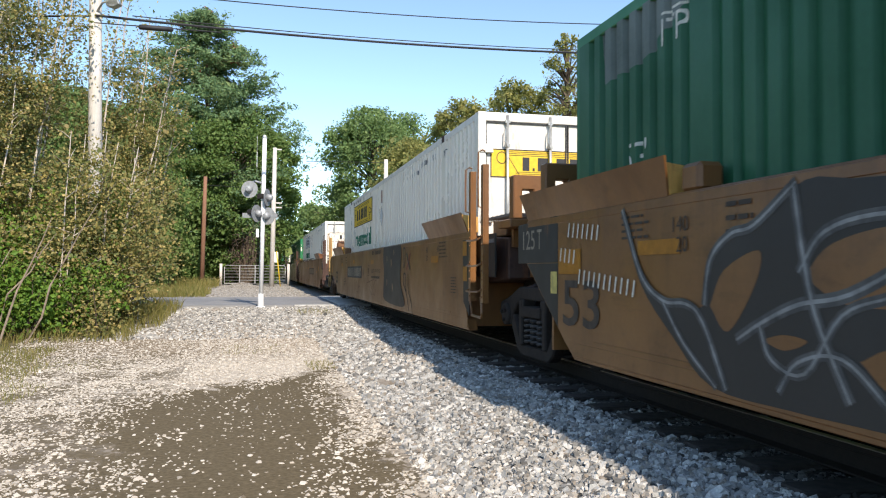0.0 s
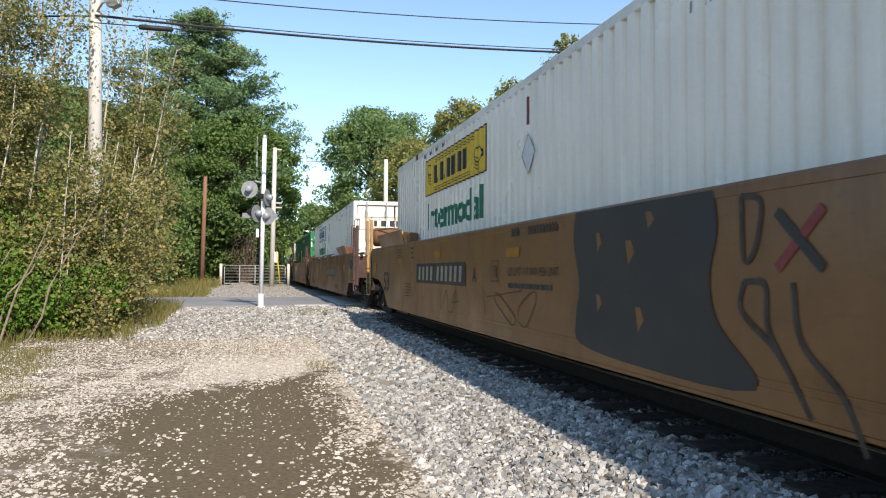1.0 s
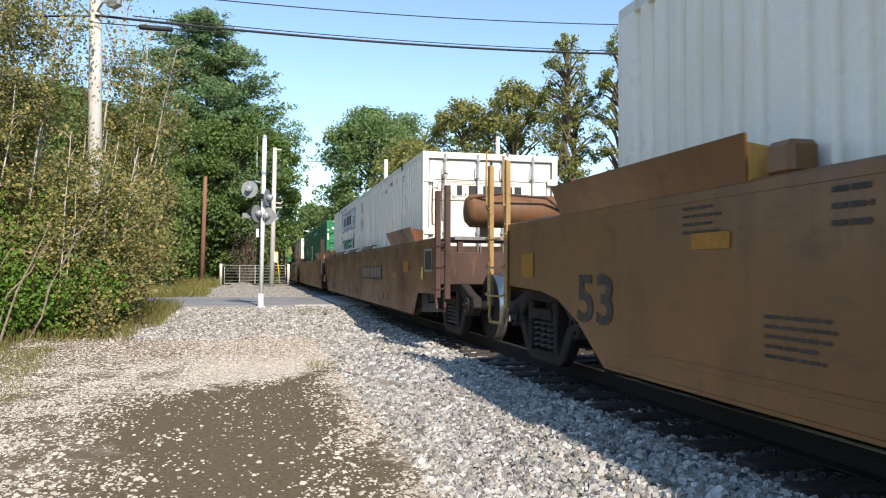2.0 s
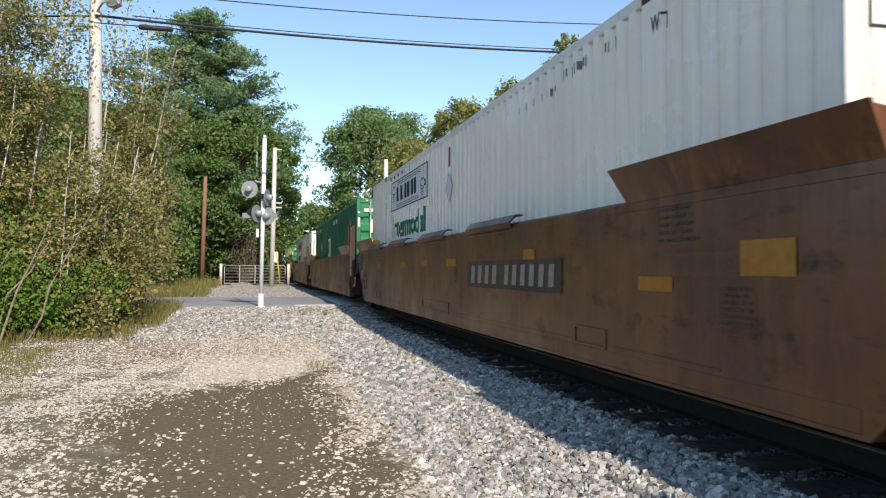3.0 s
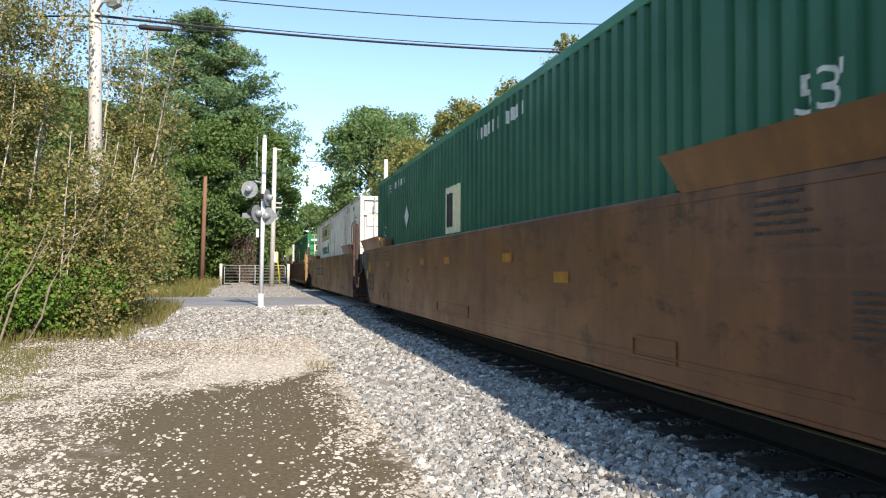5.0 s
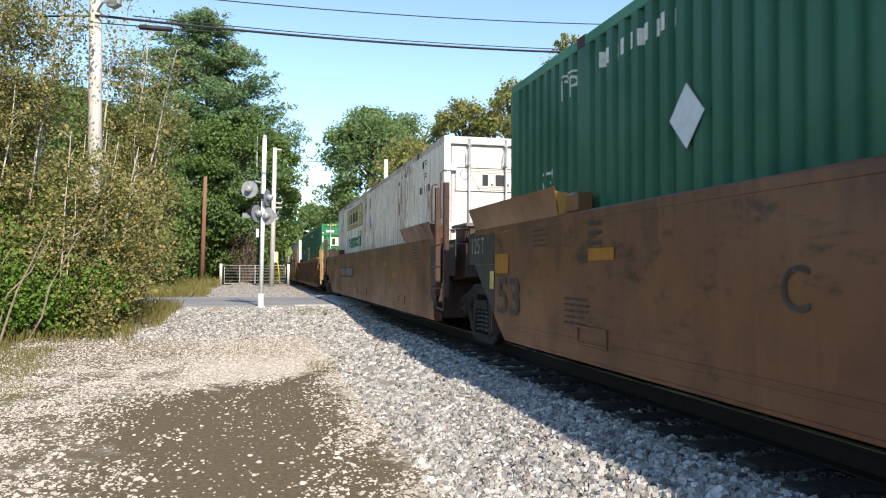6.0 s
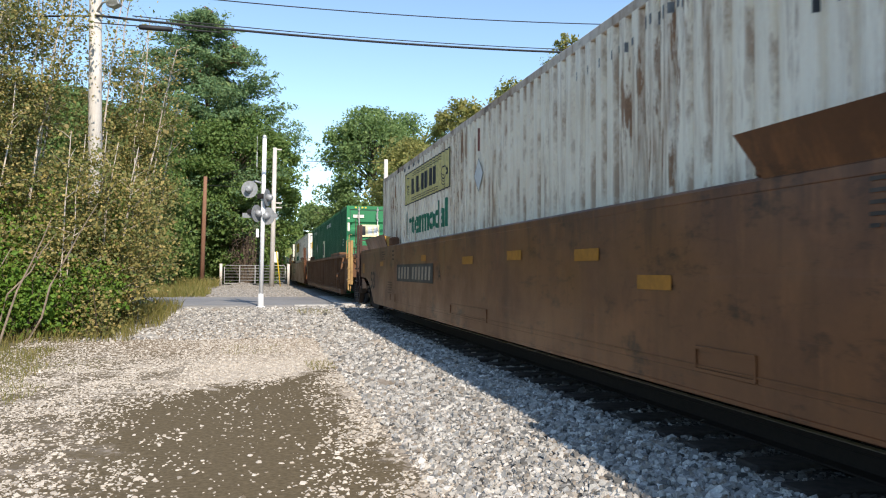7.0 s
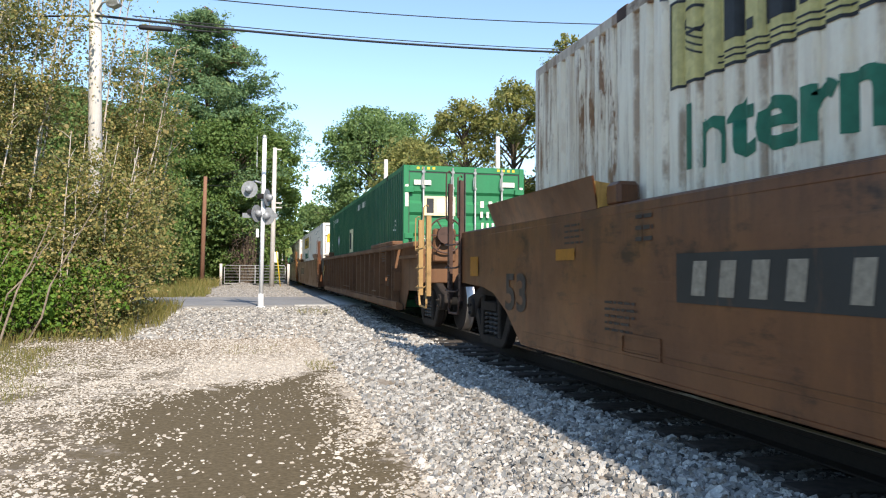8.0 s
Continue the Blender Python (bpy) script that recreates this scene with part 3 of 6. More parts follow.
PITCH = 0.2226


def wall_profile():
    """(y, depth) along the side: flat posts at the ends and at the lifting points, ribs between."""
    pts = [(-CL / 2, 0.0)]
    posts = [(-CL / 2, -CL / 2 + 0.16), (-6.17, -6.01), (6.01, 6.17), (CL / 2 - 0.16, CL / 2)]
    for (_, a), (b, _) in zip(posts, posts[1:]):
        pts.append((a, 0.0))
        n = max(1, round((b - a) / PITCH))
        w = (b - a) / n
        for k in range(n):
            y = a + k * w
            pts += [(y + 0.09 * w, 0.044), (y + 0.41 * w, 0.044), (y + 0.52 * w, 0.0), (y + 0.995 * w, 0.0)]
        pts.append((b, 0.0))
    pts.append((CL / 2, 0.0))
    return pts


PROFILE = wall_profile()
PY, PD = np.array([p[0] for p in PROFILE]), np.array([p[1] for p in PROFILE])


def wrap(bm, proud=0.003):
    """Lay flat marks, already on the side, into the ribs."""
    lo, hi = min(v.co.y for v in bm.verts), max(v.co.y for v in bm.verts)
    for y in PY[(PY > lo + 1e-4) & (PY < hi - 1e-4)]:
        bmesh.ops.bisect_plane(bm, geom=bm.verts[:] + bm.edges[:] + bm.faces[:], plane_co=(0, y, 0), plane_no=(0, 1, 0))
    for v in bm.verts:
        v.co.x = -CW - proud + float(np.interp(v.co.y, PY, PD))
    return bm


def side_mesh(sign):
    bm = bmesh.new()
    lo = [bm.verts.new((sign * (CW - d), y, CZ0 + 0.15)) for y, d in PROFILE]
    hi = [bm.verts.new((sign * (CW - d), y, CZ1 - 0.09)) for y, d in PROFILE]
    for i in range(len(lo) - 1):
        bm.faces.new((lo[i], lo[i + 1], hi[i + 1], hi[i]))
    return bm


def container_base(s, paint, frame_paint, label, doors_flat=True):
    """An empty-handed box: frame, ribbed sides, roof, floor, and the door end towards the camera."""
    c = thing("freight_container", (XC, s, 0), label, "container", "containers on the train")
    for sg in (-1, 1):
        part("side_panel", side_mesh(sg), paint, c)
        bm = bmesh.new()
        box(bm, sg * CW - 0.07 * (sg > 0), sg * CW + 0.07 * (sg < 0), -CL / 2, CL / 2, CZ1 - 0.10, CZ1)
        part("top_rail", bevelled(bm), M["rustrail"] if paint is M["whiteold"] else frame_paint, c)
        bm = bmesh.new()
        box(bm, sg * CW - 0.08 * (sg > 0), sg * CW + 0.08 * (sg < 0), -CL / 2, CL / 2, CZ0, CZ0 + 0.16)
        part("bottom_rail", bevelled(bm), frame_paint, c)
        for y in (-6.09, 6.09):
            bm = bmesh.new()
            a, b = (sg * (CW + 0.004), sg * (CW - 0.14))
            box(bm, min(a, b), max(a, b), y - 0.09, y + 0.09, CZ1 - 0.105, CZ1 + 0.012)
            part("lifting_casting", bevelled(bm, 0.01), M["umber"], c, "rusty steel lifting casting")
    bm = bmesh.new()
    box(bm, -CW + 0.06, CW - 0.06, -CL / 2, CL / 2, CZ1 - 0.05, CZ1 - 0.012)
    part("roof", bm, paint, c)
    bm = bmesh.new()
    box(bm, -CW + 0.06, CW - 0.06, -CL / 2 + 0.05, CL / 2, CZ0 + 0.02, CZ0 + 0.14)
    box(bm, -CW, CW, CL / 2 - 0.06, CL / 2 - 0.02, CZ0, CZ1 - 0.02)
    part("floor_and_front", bm, frame_paint, c)
    ye = -CL / 2
    for x0, x1 in ((-CW, -CW + 0.11), (CW - 0.11, CW)):
        bm = bmesh.new()
        box(bm, x0, x1, ye - 0.03, ye + 0.16, CZ0, CZ1 + 0.004)
        part("corner_post", bevelled(bm), frame_paint, c)
    bm = bmesh.new()
    box(bm, -CW + 0.11, CW - 0.11, ye - 0.02, ye + 0.12, CZ1 - 0.12, CZ1 + 0.002)
    part("door_header", bevelled(bm), frame_paint, c)
    bm = bmesh.new()
    box(bm, -CW + 0.11, CW - 0.11, ye - 0.02, ye + 0.12, CZ0, CZ0 + 0.16)
    part("door_sill", bevelled(bm), frame_paint, c)
    for sg in (-1, 1):
        x0, x1 = (-CW + 0.115, -0.012) if sg < 0 else (0.012, CW - 0.115)
        bm = bmesh.new()
        z0, z1 = CZ0 + 0.165, CZ1 - 0.125
        if doors_flat:
            box(bm, x0, x1, ye + 0.015, ye + 0.055, z0, z1)
        else:
            # horizontal pressed bands
            n = 5
            h = (z1 - z0 - 0.44) / n
            pts = [(ye, z0)]
            for k in range(n):
                a = z0 + 0.22 + k * h
                pts += [(ye, a), (ye + 0.045, a + 0.06), (ye + 0.045, a + h * 0.45), (ye, a + h * 0.45 + 0.06)]
            pts += [(ye, z1), (ye + 0.07, z1), (ye + 0.07, z0)]
            solid(bm, [(x0, y, z) for y, z in pts], (x1 - x0, 0, 0))
        door = part("door", bm, frame_paint, c)
        bm = bmesh.new()
        for q in ((x0 - 0.004, x0 + 0.012, z0, z1), (x1 - 0.012, x1 + 0.004, z0, z1), (x0 + 0.012, x1 - 0.012, z1 - 0.014, z1 + 0.004), (x0 + 0.012, x1 - 0.012, z0 - 0.004, z0 + 0.014)):
            box(bm, q[0], q[1], ye - 0.006, ye + 0.014, q[2], q[3])
        part("gasket", bm, M["gasket"], door, "dark rubber door gasket")
        for xr in ((-0.88, -0.26) if sg < 0 else (0.22, 0.80)):
            bm = bmesh.new()
            tube(bm, [(xr, ye - 0.035, CZ0 + 0.05), (xr, ye - 0.035, CZ1 - 0.03)], 0.021, 8)
            for z in (CZ0 + 0.16, CZ0 + 0.85, CZ0 + 1.45, CZ1 - 0.45, CZ1 - 0.12):
                box(bm, xr - 0.034, xr + 0.034, ye - 0.048, ye + 0.02, z - 0.020, z + 0.020)
            tube(bm, [(xr, ye - 0.05, CZ0 + 0.98), (xr + 0.05, ye - 0.065, CZ0 + 1.06), (xr + 0.035, ye - 0.07, CZ0 + 1.20), (xr + 0.05, ye - 0.065, CZ0 + 1.34), (xr, ye - 0.05, CZ0 + 1.42)], 0.013, 6)
            tube(bm, [(xr, ye - 0.05, CZ1 - 0.48), (xr - 0.045, ye - 0.065, CZ1 - 0.40), (xr - 0.04, ye - 0.065, CZ1 - 0.24), (xr, ye - 0.05, CZ1 - 0.16)], 0.012, 6)
            part("locking_bar", bm, M["galv"], door, "galvanised locking bar")
        for z in (CZ0 + 0.45, CZ0 + 1.45, CZ1 - 0.50):
            bm = bmesh.new()
            a, b = (-CW + 0.02, -CW + 0.21) if sg < 0 else (CW - 0.21, CW - 0.02)
            box(bm, a, b, ye - 0.05, ye - 0.005, z - 0.06, z + 0.06)
            part("hinge", bevelled(bm, 0.012), frame_paint, door)
    return c


def letter_bars(x0, x1, y0, y1, widths, gap=0.28):
    """A row of plain bars in place of a name: widths in turn, over the given span."""
    unit = (x1 - x0) / (sum(widths) + gap * (len(widths) - 1))
    out, x = [], x0
    for w in widths:
        out.append((x, x + w * unit, y0, y1))
        x += (w + gap) * unit
    return out


def bar_parts(name, rects, place, material, parent, label=""):
    """Each bar a part of its own."""
    for q in rects:
        part(name, place(flat_rects([q])), material, parent, label)


def number_bars(x0, x1, y0, y1, n, gap=0.35):
    return letter_bars(x0, x1, y0 + 0.1 * (y1 - y0), y1, [0.55] * n, gap + 0.45)


def carrier_marks(c, panel, ink, word, far_y):
    """The carrier's panel on the side (plain shapes) and the word under it. far_y: where the panel starts, from the far end."""
    y, w = far_y, 3.66
    zt, zb = EYE + 1.93, EYE + 1.30
    p = part("carrier_panel", wrap(on_side(flat_rects([(0, w, 0, zt - zb)]), y, zb, 0), 0.003), panel, c, "yellow carrier sign with plain dark bars" if panel is not M["logogrey"] else "pale carrier sign with plain dark bars")
    lines = [(0, w, 0, 0.022), (0, w, zt - zb - 0.022, zt - zb), (0, 0.022, 0.022, zt - zb - 0.022), (w - 0.022, w, 0.022, zt - zb - 0.022)]
    lines += [(0.55, w - 0.75, 0.055 + 0.04 * k, 0.068 + 0.04 * k) for k in range(2)] + [(0.75, w - 0.55, 0.52 + 0.04 * k, 0.533 + 0.04 * k) for k in range(2)]
    bar_parts("sign_line", lines, lambda q: wrap(on_side(q, y, zb, 0), 0.006), ink, p)
    bars = letter_bars(0.62, 2.72, 0.17, 0.47, [0.62, 0.24, 0.9, 0.24, 0.9, 0.85, 0.95, 0.75], 0.22)
    bars = [(a, b, lo, lo + 0.07 if b - a < 0.14 else hi) for a, b, lo, hi in bars]
    bar_parts("name_bar", bars, lambda q: wrap(on_side(q, y, zb, 0), 0.006), ink, p, "dark bar in place of a letter")
    for cx, cy, rr in ((0.27, 0.44, 0.14), (3.28, 0.28, 0.17)):
        bm = bmesh.new()
        ribbon(bm, [(cx + rr * math.cos(a), cy + rr * 0.62 * math.sin(a)) for a in np.linspace(0, math.tau, 18)], 0.022)
        for k in range(4):
            ribbon(bm, [(cx - rr, cy - 0.05 * k), (cx + 0.5 * rr, cy - 0.10 - 0.05 * k)], 0.014)
        part("sign_drawing", wrap(on_side(bm, y, zb, 0), 0.0065), ink, p, "line drawing of a plain oval")
    part("word", wrap(on_side(text_bm("Intermodal", 0.46, 3.30, 0.024), y - 0.16, EYE + 0.70, 0), 0.004), word, c, "green painted word on the ribs")
    # small marks above, tiny lines that cannot be read
    bar_parts("small_mark", number_bars(0, 1.7, 0, 0.09, 12, 0.9), lambda q: wrap(on_side(q, y + 0.15, EYE + 1.99, 0), 0.004), M["faded"], c)
    if panel is M["logopale"]:
        for word_text, u, z in (("ITP", -6.48, 1.83), ("OR", -6.55, 1.61)):
            part("pallet_mark", wrap(on_side(text_bm(word_text, 0.13, 0.30 if len(word_text) > 2 else 0.22, 0.004), u, EYE + z, 0), 0.004), M["ink"], c)
        bar_parts("note_bar", letter_bars(0, 0.80, 0, 0.12, [1, 1, 1, 1, 1, 1, 1, 1, 1], 2.2), lambda q: wrap(on_side(q, -6.26, EYE + 1.39, 0), 0.004), M["ink"], c)
    else:
        part("weight_mark", wrap(on_side(text_bm("WT", 0.13, 0.20, 0.006), -6.15, EYE + 1.80, 0), 0.004), M["ink"], c)
    holder = part("placard", on_side(diamond(0.42, 0.44), y - 5.07, EYE + 1.07, -CW - 0.012), M["logogrey"], c, "empty pale diamond placard holder")
    bm = bmesh.new()
    ribbon(bm, [(0.0, 0.22), (0.21, 0.44), (0.42, 0.22), (0.21, 0.0), (0.0, 0.22)], 0.014)
    part("placard_rim", on_side(bm, y - 5.07, EYE + 1.07, -CW - 0.015), M["faded"], holder)
    part("inspection_stripe", wrap(on_side(flat_rects([(0, 0.024, 0, 0.31)]), y - 5.20, 3.07, 0), 0.004), M["redtape"], c, "narrow dull red tape")
    # stacking notes along the top, too broken by the ribs to read
    for u, z, n, h, step in ((-4.45, 3.31, 9, 0.10, 0.065), (-5.30, 3.31, 5, 0.10, 0.065), (-3.15, 3.23, 10, 0.08, 0.12)):
        bar_parts("note_bar", [(step * k, step * k + 0.018 + 0.012 * (k % 2), 0.02 * (k % 2), h) for k in range(n)], lambda q: wrap(on_side(q, u, z, 0), 0.004), M["faded"], c)


def diamond(w, h):
    bm = bmesh.new()
    bm.faces.new([bm.verts.new(p) for p in ((0, h / 2, 0), (w / 2, 0, 0), (w, h / 2, 0), (w / 2, h, 0))])
    return bm


def carrier_doors(c, panel, ink):
    """The same sign on the door end."""
    ye, z, w, h, x0 = -CL / 2, EYE + 1.28, 2.20, 0.39, -1.11
    p = part("door_sign", on_end(flat_rects([(0, w, 0, h)]), x0, z, ye + 0.011), panel, c)
    lines = [(0, w, 0, 0.014), (0, w, h - 0.014, h), (0, 0.014, 0.014, h - 0.014), (w - 0.014, w, 0.014, h - 0.014)] + [(0.36, w - 0.5, 0.030 + 0.024 * k, 0.036 + 0.024 * k) for k in range(3)] + [(0.24, w - 0.62, h - 0.085 + 0.024 * k, h - 0.079 + 0.024 * k) for k in range(3)]
    bar_parts("sign_line", lines, lambda q: on_end(q, x0, z, ye + 0.008), ink, p)
    bars = letter_bars(0.46, 1.70, 0.10, 0.285, [0.55, 0.16, 0.85, 0.16, 0.85, 0.85, 0.9, 0.75], 0.26)
    bars = [(a, b, lo, lo + 0.04 if b - a < 0.06 else hi) for a, b, lo, hi in bars]
    bar_parts("name_bar", bars, lambda q: on_end(q, x0, z, ye + 0.008), ink, p, "dark bar in place of a letter")
    bm = bmesh.new()
    ribbon(bm, [(0.16 + 0.07 * math.cos(a), 0.27 + 0.08 * math.sin(a)) for a in np.linspace(0, math.tau, 16)], 0.010)
    ribbon(bm, [(0.22, 0.34), (0.42, 0.03)], 0.008)
    part("sign_drawing", on_end(bm, x0, z, ye + 0.0075), ink, p)


def green_marks(c, placard=True):
    ye = -CL / 2
    p = part("door_sign", on_end(flat_rects([(0, 0.66, 0, 0.40)]), -0.86, EYE + 1.14, ye - 0.012), M["cream"], c, "cream sign with plain bars in place of letters")
    part("letter_bar", on_end(flat_rects([(0.05, 0.20, 0.05, 0.35)]), -0.86, EYE + 1.14, ye - 0.016), M["ink"], p)
    part("letter_bar", on_end(flat_rects([(0.28, 0.42, 0.07, 0.33), (0.48, 0.60, 0.07, 0.33)]), -0.86, EYE + 1.14, ye - 0.016), M["logogrey"], p)
    bar_parts("code_bar", number_bars(0.0, 0.62, 0.21, 0.36, 4, 0.3) + number_bars(0.0, 0.72, 0.0, 0.14, 6, 0.3), lambda q: on_end(q, 0.34, EYE + 1.10, ye - 0.012), M["letter"], c)
    bar_parts("code_bar", number_bars(0.0, 0.62, 0.0, 0.16, 6, 0.3), lambda q: on_end(q, 0.36, EYE + 0.85, ye - 0.012), M["letter"], c)
    for x0, x1, z0, z1 in ((-1.08, -0.72, 2.50, 2.60), (0.78, 1.08, 2.50, 2.60), (-1.262, -1.192, 2.05, 2.50), (1.192, 1.262, 2.05, 2.50)):
        part("reflector", on_end(flat_rects([(0, x1 - x0, 0, z1 - z0)]), x0, CZ0 + z0, ye - 0.034), M["letter"], c, "white reflective strip")
    bar_parts("hazard_stripe", [(0.11 * k, 0.11 * k + 0.055, 0, 0.05) for k in range(4)] + [(1.72 + 0.11 * k, 1.775 + 0.11 * k, 0, 0.05) for k in range(4)], lambda q: on_end(q, -1.02, CZ1 - 0.075, ye - 0.024), M["logoyellow"], c, "yellow hazard stripe")
    part("length_mark", wrap(on_side(text_bm("53'", 0.24), -CL / 2 + 1.15, EYE + 0.86, 0), 0.004), M["letter"], c, "white painted length mark")
    part("length_mark", wrap(on_side(text_bm("53'", 0.24), 7.13, EYE + 0.79, 0), 0.004), M["letter"], c, "white painted length mark")
    part("top_mark", wrap(on_side(text_bm("ITP", 0.20, 0.30), 6.54, EYE + 1.66, 0), 0.004), M["letter"], c, "white painted mark")
    part("top_mark_bar", wrap(on_side(flat_rects([(0, 0.30, 0, 0.02)]), 6.54, EYE + 1.89, 0), 0.004), M["letter"], c)
    if not placard:
        bm = bmesh.new()
        bm.faces.new([bm.verts.new((u, v, 0)) for u, v in smooth_line([(0.0, 0.46), (0.02, 0.10), (0.10, 0.0), (0.28, 0.03), (0.52, 0.02), (0.86, 0.06), (1.02, 0.16), (1.16, 0.20), (1.28, 0.24), (1.30, 0.46), (0.6, 0.47)], 4)])
        part("primer_patch", wrap(on_side(bm, 7.58, EYE + 1.60, 0), 0.003), M["primer"], c, "worn grey primer patch")
    bar_parts("code_bar", number_bars(0, 0.46, 0, 0.15, 4) + number_bars(0.56, 1.22, 0, 0.15, 6), lambda q: wrap(on_side(q, CL / 2 - 2.38, EYE + 1.76, 0), 0.004), M["letter"], c)
    bar_parts("code_bar", number_bars(0, 1.9, 0, 0.17, 11), lambda q: wrap(on_side(q, -0.6, EYE + 1.75, 0), 0.004), M["letter"], c)
    if placard:
        part("placard", on_side(diamond(0.44, 0.46), CL / 2 - 3.56, EYE + 0.85, -CW - 0.014), M["logogrey"], c, "empty diamond placard holder")
    p = part("side_sign", wrap(on_side(flat_rects([(0, 0.95, 0, 0.72)]), 1.15, EYE + 0.58, 0), 0.004), M["cream"], c, "cream sign with plain bars")
    part("letter_bar", wrap(on_side(flat_rects([(0.12, 0.40, 0.10, 0.62)]), 1.15, EYE + 0.58, 0), 0.007), M["ink"], p)


def build_containers():
    made = []

    def carrier(s, paint, panel, ink, label, far=0.0):
        c = container_base(s, paint, M["whitedoor"], label)
        carrier_marks(c, panel, M["ink"], M["deepgreen"], CL / 2 - 2.75 - far)
        carrier_doors(c, ink, M["ink"])
        made.append((c, s))
        return c

    def green(s, label):
        c = container_base(s, M["greenbox"], M["greenframe"], label, False)
        green_marks(c, s > 0)
        made.append((c, s))
        return c

    green(-1.50, "green ribbed steel container riding in a tan well car")
    carrier(17.95, M["white"], M["logoyellow"], M["logoyellow"], "clean white ribbed container with a bright yellow sign")
    carrier(41.78, M["white"], M["logogrey"], M["white"], "clean white ribbed container with a pale outlined sign")
    green(61.26, "green ribbed steel container with cream signs")
    carrier(80.74, M["whiteold"], M["logopale"], M["white"], "rust-streaked white ribbed container with a faded yellow sign")
    green(104.50, "green ribbed steel container in a ribbed brown well car")
    carrier(124.0, M["white"], M["logoyellow"], M["logoyellow"], "white ribbed container with a yellow sign, further back")
    carrier(143.5, M["whiteold"], M["logopale"], M["white"], "worn white ribbed container near the rear")
    green(163.0, "green ribbed steel container near the rear")
    carrier(182.5, M["white"], M["logogrey"], M["white"], "white ribbed container at the far rear")
    return made


# ---- well cars ----
WX, WB, WT, WF = 1.535, 0.70, 1.955, 2.205    # half width, bottom, top of the side, top of the flare


def side_outline(near, far):
    """The side sheet in (y, z), round from the lower near corner."""
    low = {"ladder": [(-8.56, WT), (-8.56, 1.10), (-8.40, 0.95), (-8.52, WB)], "coupler": [(-10.35, WT), (-10.35, 1.10), (-9.60, 1.09), (-9.10, 1.08), (-8.72, WB)]}[near]
    high = {"deep": [(7.58, WB), (7.80, 0.84), (8.76, 1.52), (8.76, WT)], "coupler": [(7.85, WB), (8.35, 1.02), (8.80, 1.20), (9.20, 1.26), (10.20, 1.30), (10.20, WT)]}[far]
    return low + high


def ladder(parent, x, y0, y1, z0, z1, paint, top_hook=True):
    """Two riveted flat stiles, bent round rungs, a tapered stirrup below and grab irons above. y0 is the stile next to the side."""
    sg = 1 if x > 0 else -1
    way = 1 if y1 > y0 else -1

    def stile(y, top):
        bm = bmesh.new()
        box(bm, x - 0.010, x + 0.010, y - 0.045, y + 0.045, z0 + 0.17, top)
        box(bm, *sorted((x - sg * 0.010, x - sg * 0.065)), *sorted((y + way * 0.030, y + way * 0.045)), z0 + 0.17, top)
        bevelled(bm, 0.003)
        z = z0 + 0.24
        while z < 2.2:
            tube(bm, [(x, y - 0.012, z), (x + sg * 0.022, y - 0.012, z)], 0.014, 6)
            z += 0.105 if int(z * 100) % 2 else 0.21
        return bm

    first = part("ladder", stile(y0, z1), paint, parent)
    part("stile", stile(y1, z1 + 0.02), paint, first)
    for z in (z0 + 0.30, z0 + 0.615, z0 + 0.93):
        bm = bmesh.new()
        tube(bm, [(x, y0, z + 0.03), (x + sg * 0.05, y0, z), (x + sg * 0.055, (y0 + y1) / 2, z - 0.006), (x + sg * 0.05, y1 - way * 0.02, z + 0.005), (x, y1, z + 0.04)], 0.012, 6)
        part("rung", bm, paint, first)
    bm = bmesh.new()
    tube(bm, [(x, y0 + way * 0.01, z0 + 0.24), (x, y0 + way * 0.03, z0 + 0.15), (x, y0 + way * 0.10, z0), (x, y1 - way * 0.04, z0 - 0.01), (x, y1 - way * 0.01, z0 + 0.05), (x, y1 - way * 0.05, z0 + 0.24)], 0.018, 6)
    part("stirrup", bm, paint, first)
    if top_hook:
        for y, lo, hi in ((y0 - way * 0.06, z1 - 0.52, z1 + 0.06), (y1 - way * 0.03, z1 - 0.50, z1 + 0.20)):
            bm = bmesh.new()
            tube(bm, [(x, y + way * 0.05, lo), (x + sg * 0.045, y, lo + 0.015), (x + sg * 0.05, y, (lo + hi) / 2), (x + sg * 0.045, y, hi - 0.03), (x, y + way * 0.02, hi), (x - sg * 0.02, y + way * 0.05, hi - 0.02)], 0.011, 6)
            part("grab_iron", bm, paint, first)
    return first


def lines_of_text(rows, w, h, seed):
    """A small block of unreadable lines."""
    r = random.Random(seed)
    out = []
    for k in range(rows):
        x, end = 0.0, w * r.uniform(0.7, 1.0)
        while x < end:
            step = r.uniform(0.05, 0.13)
            out.append((x, min(end, x + step), k * h / rows, k * h / rows + 0.36 * h / rows))
            x += step + 0.022
    return out


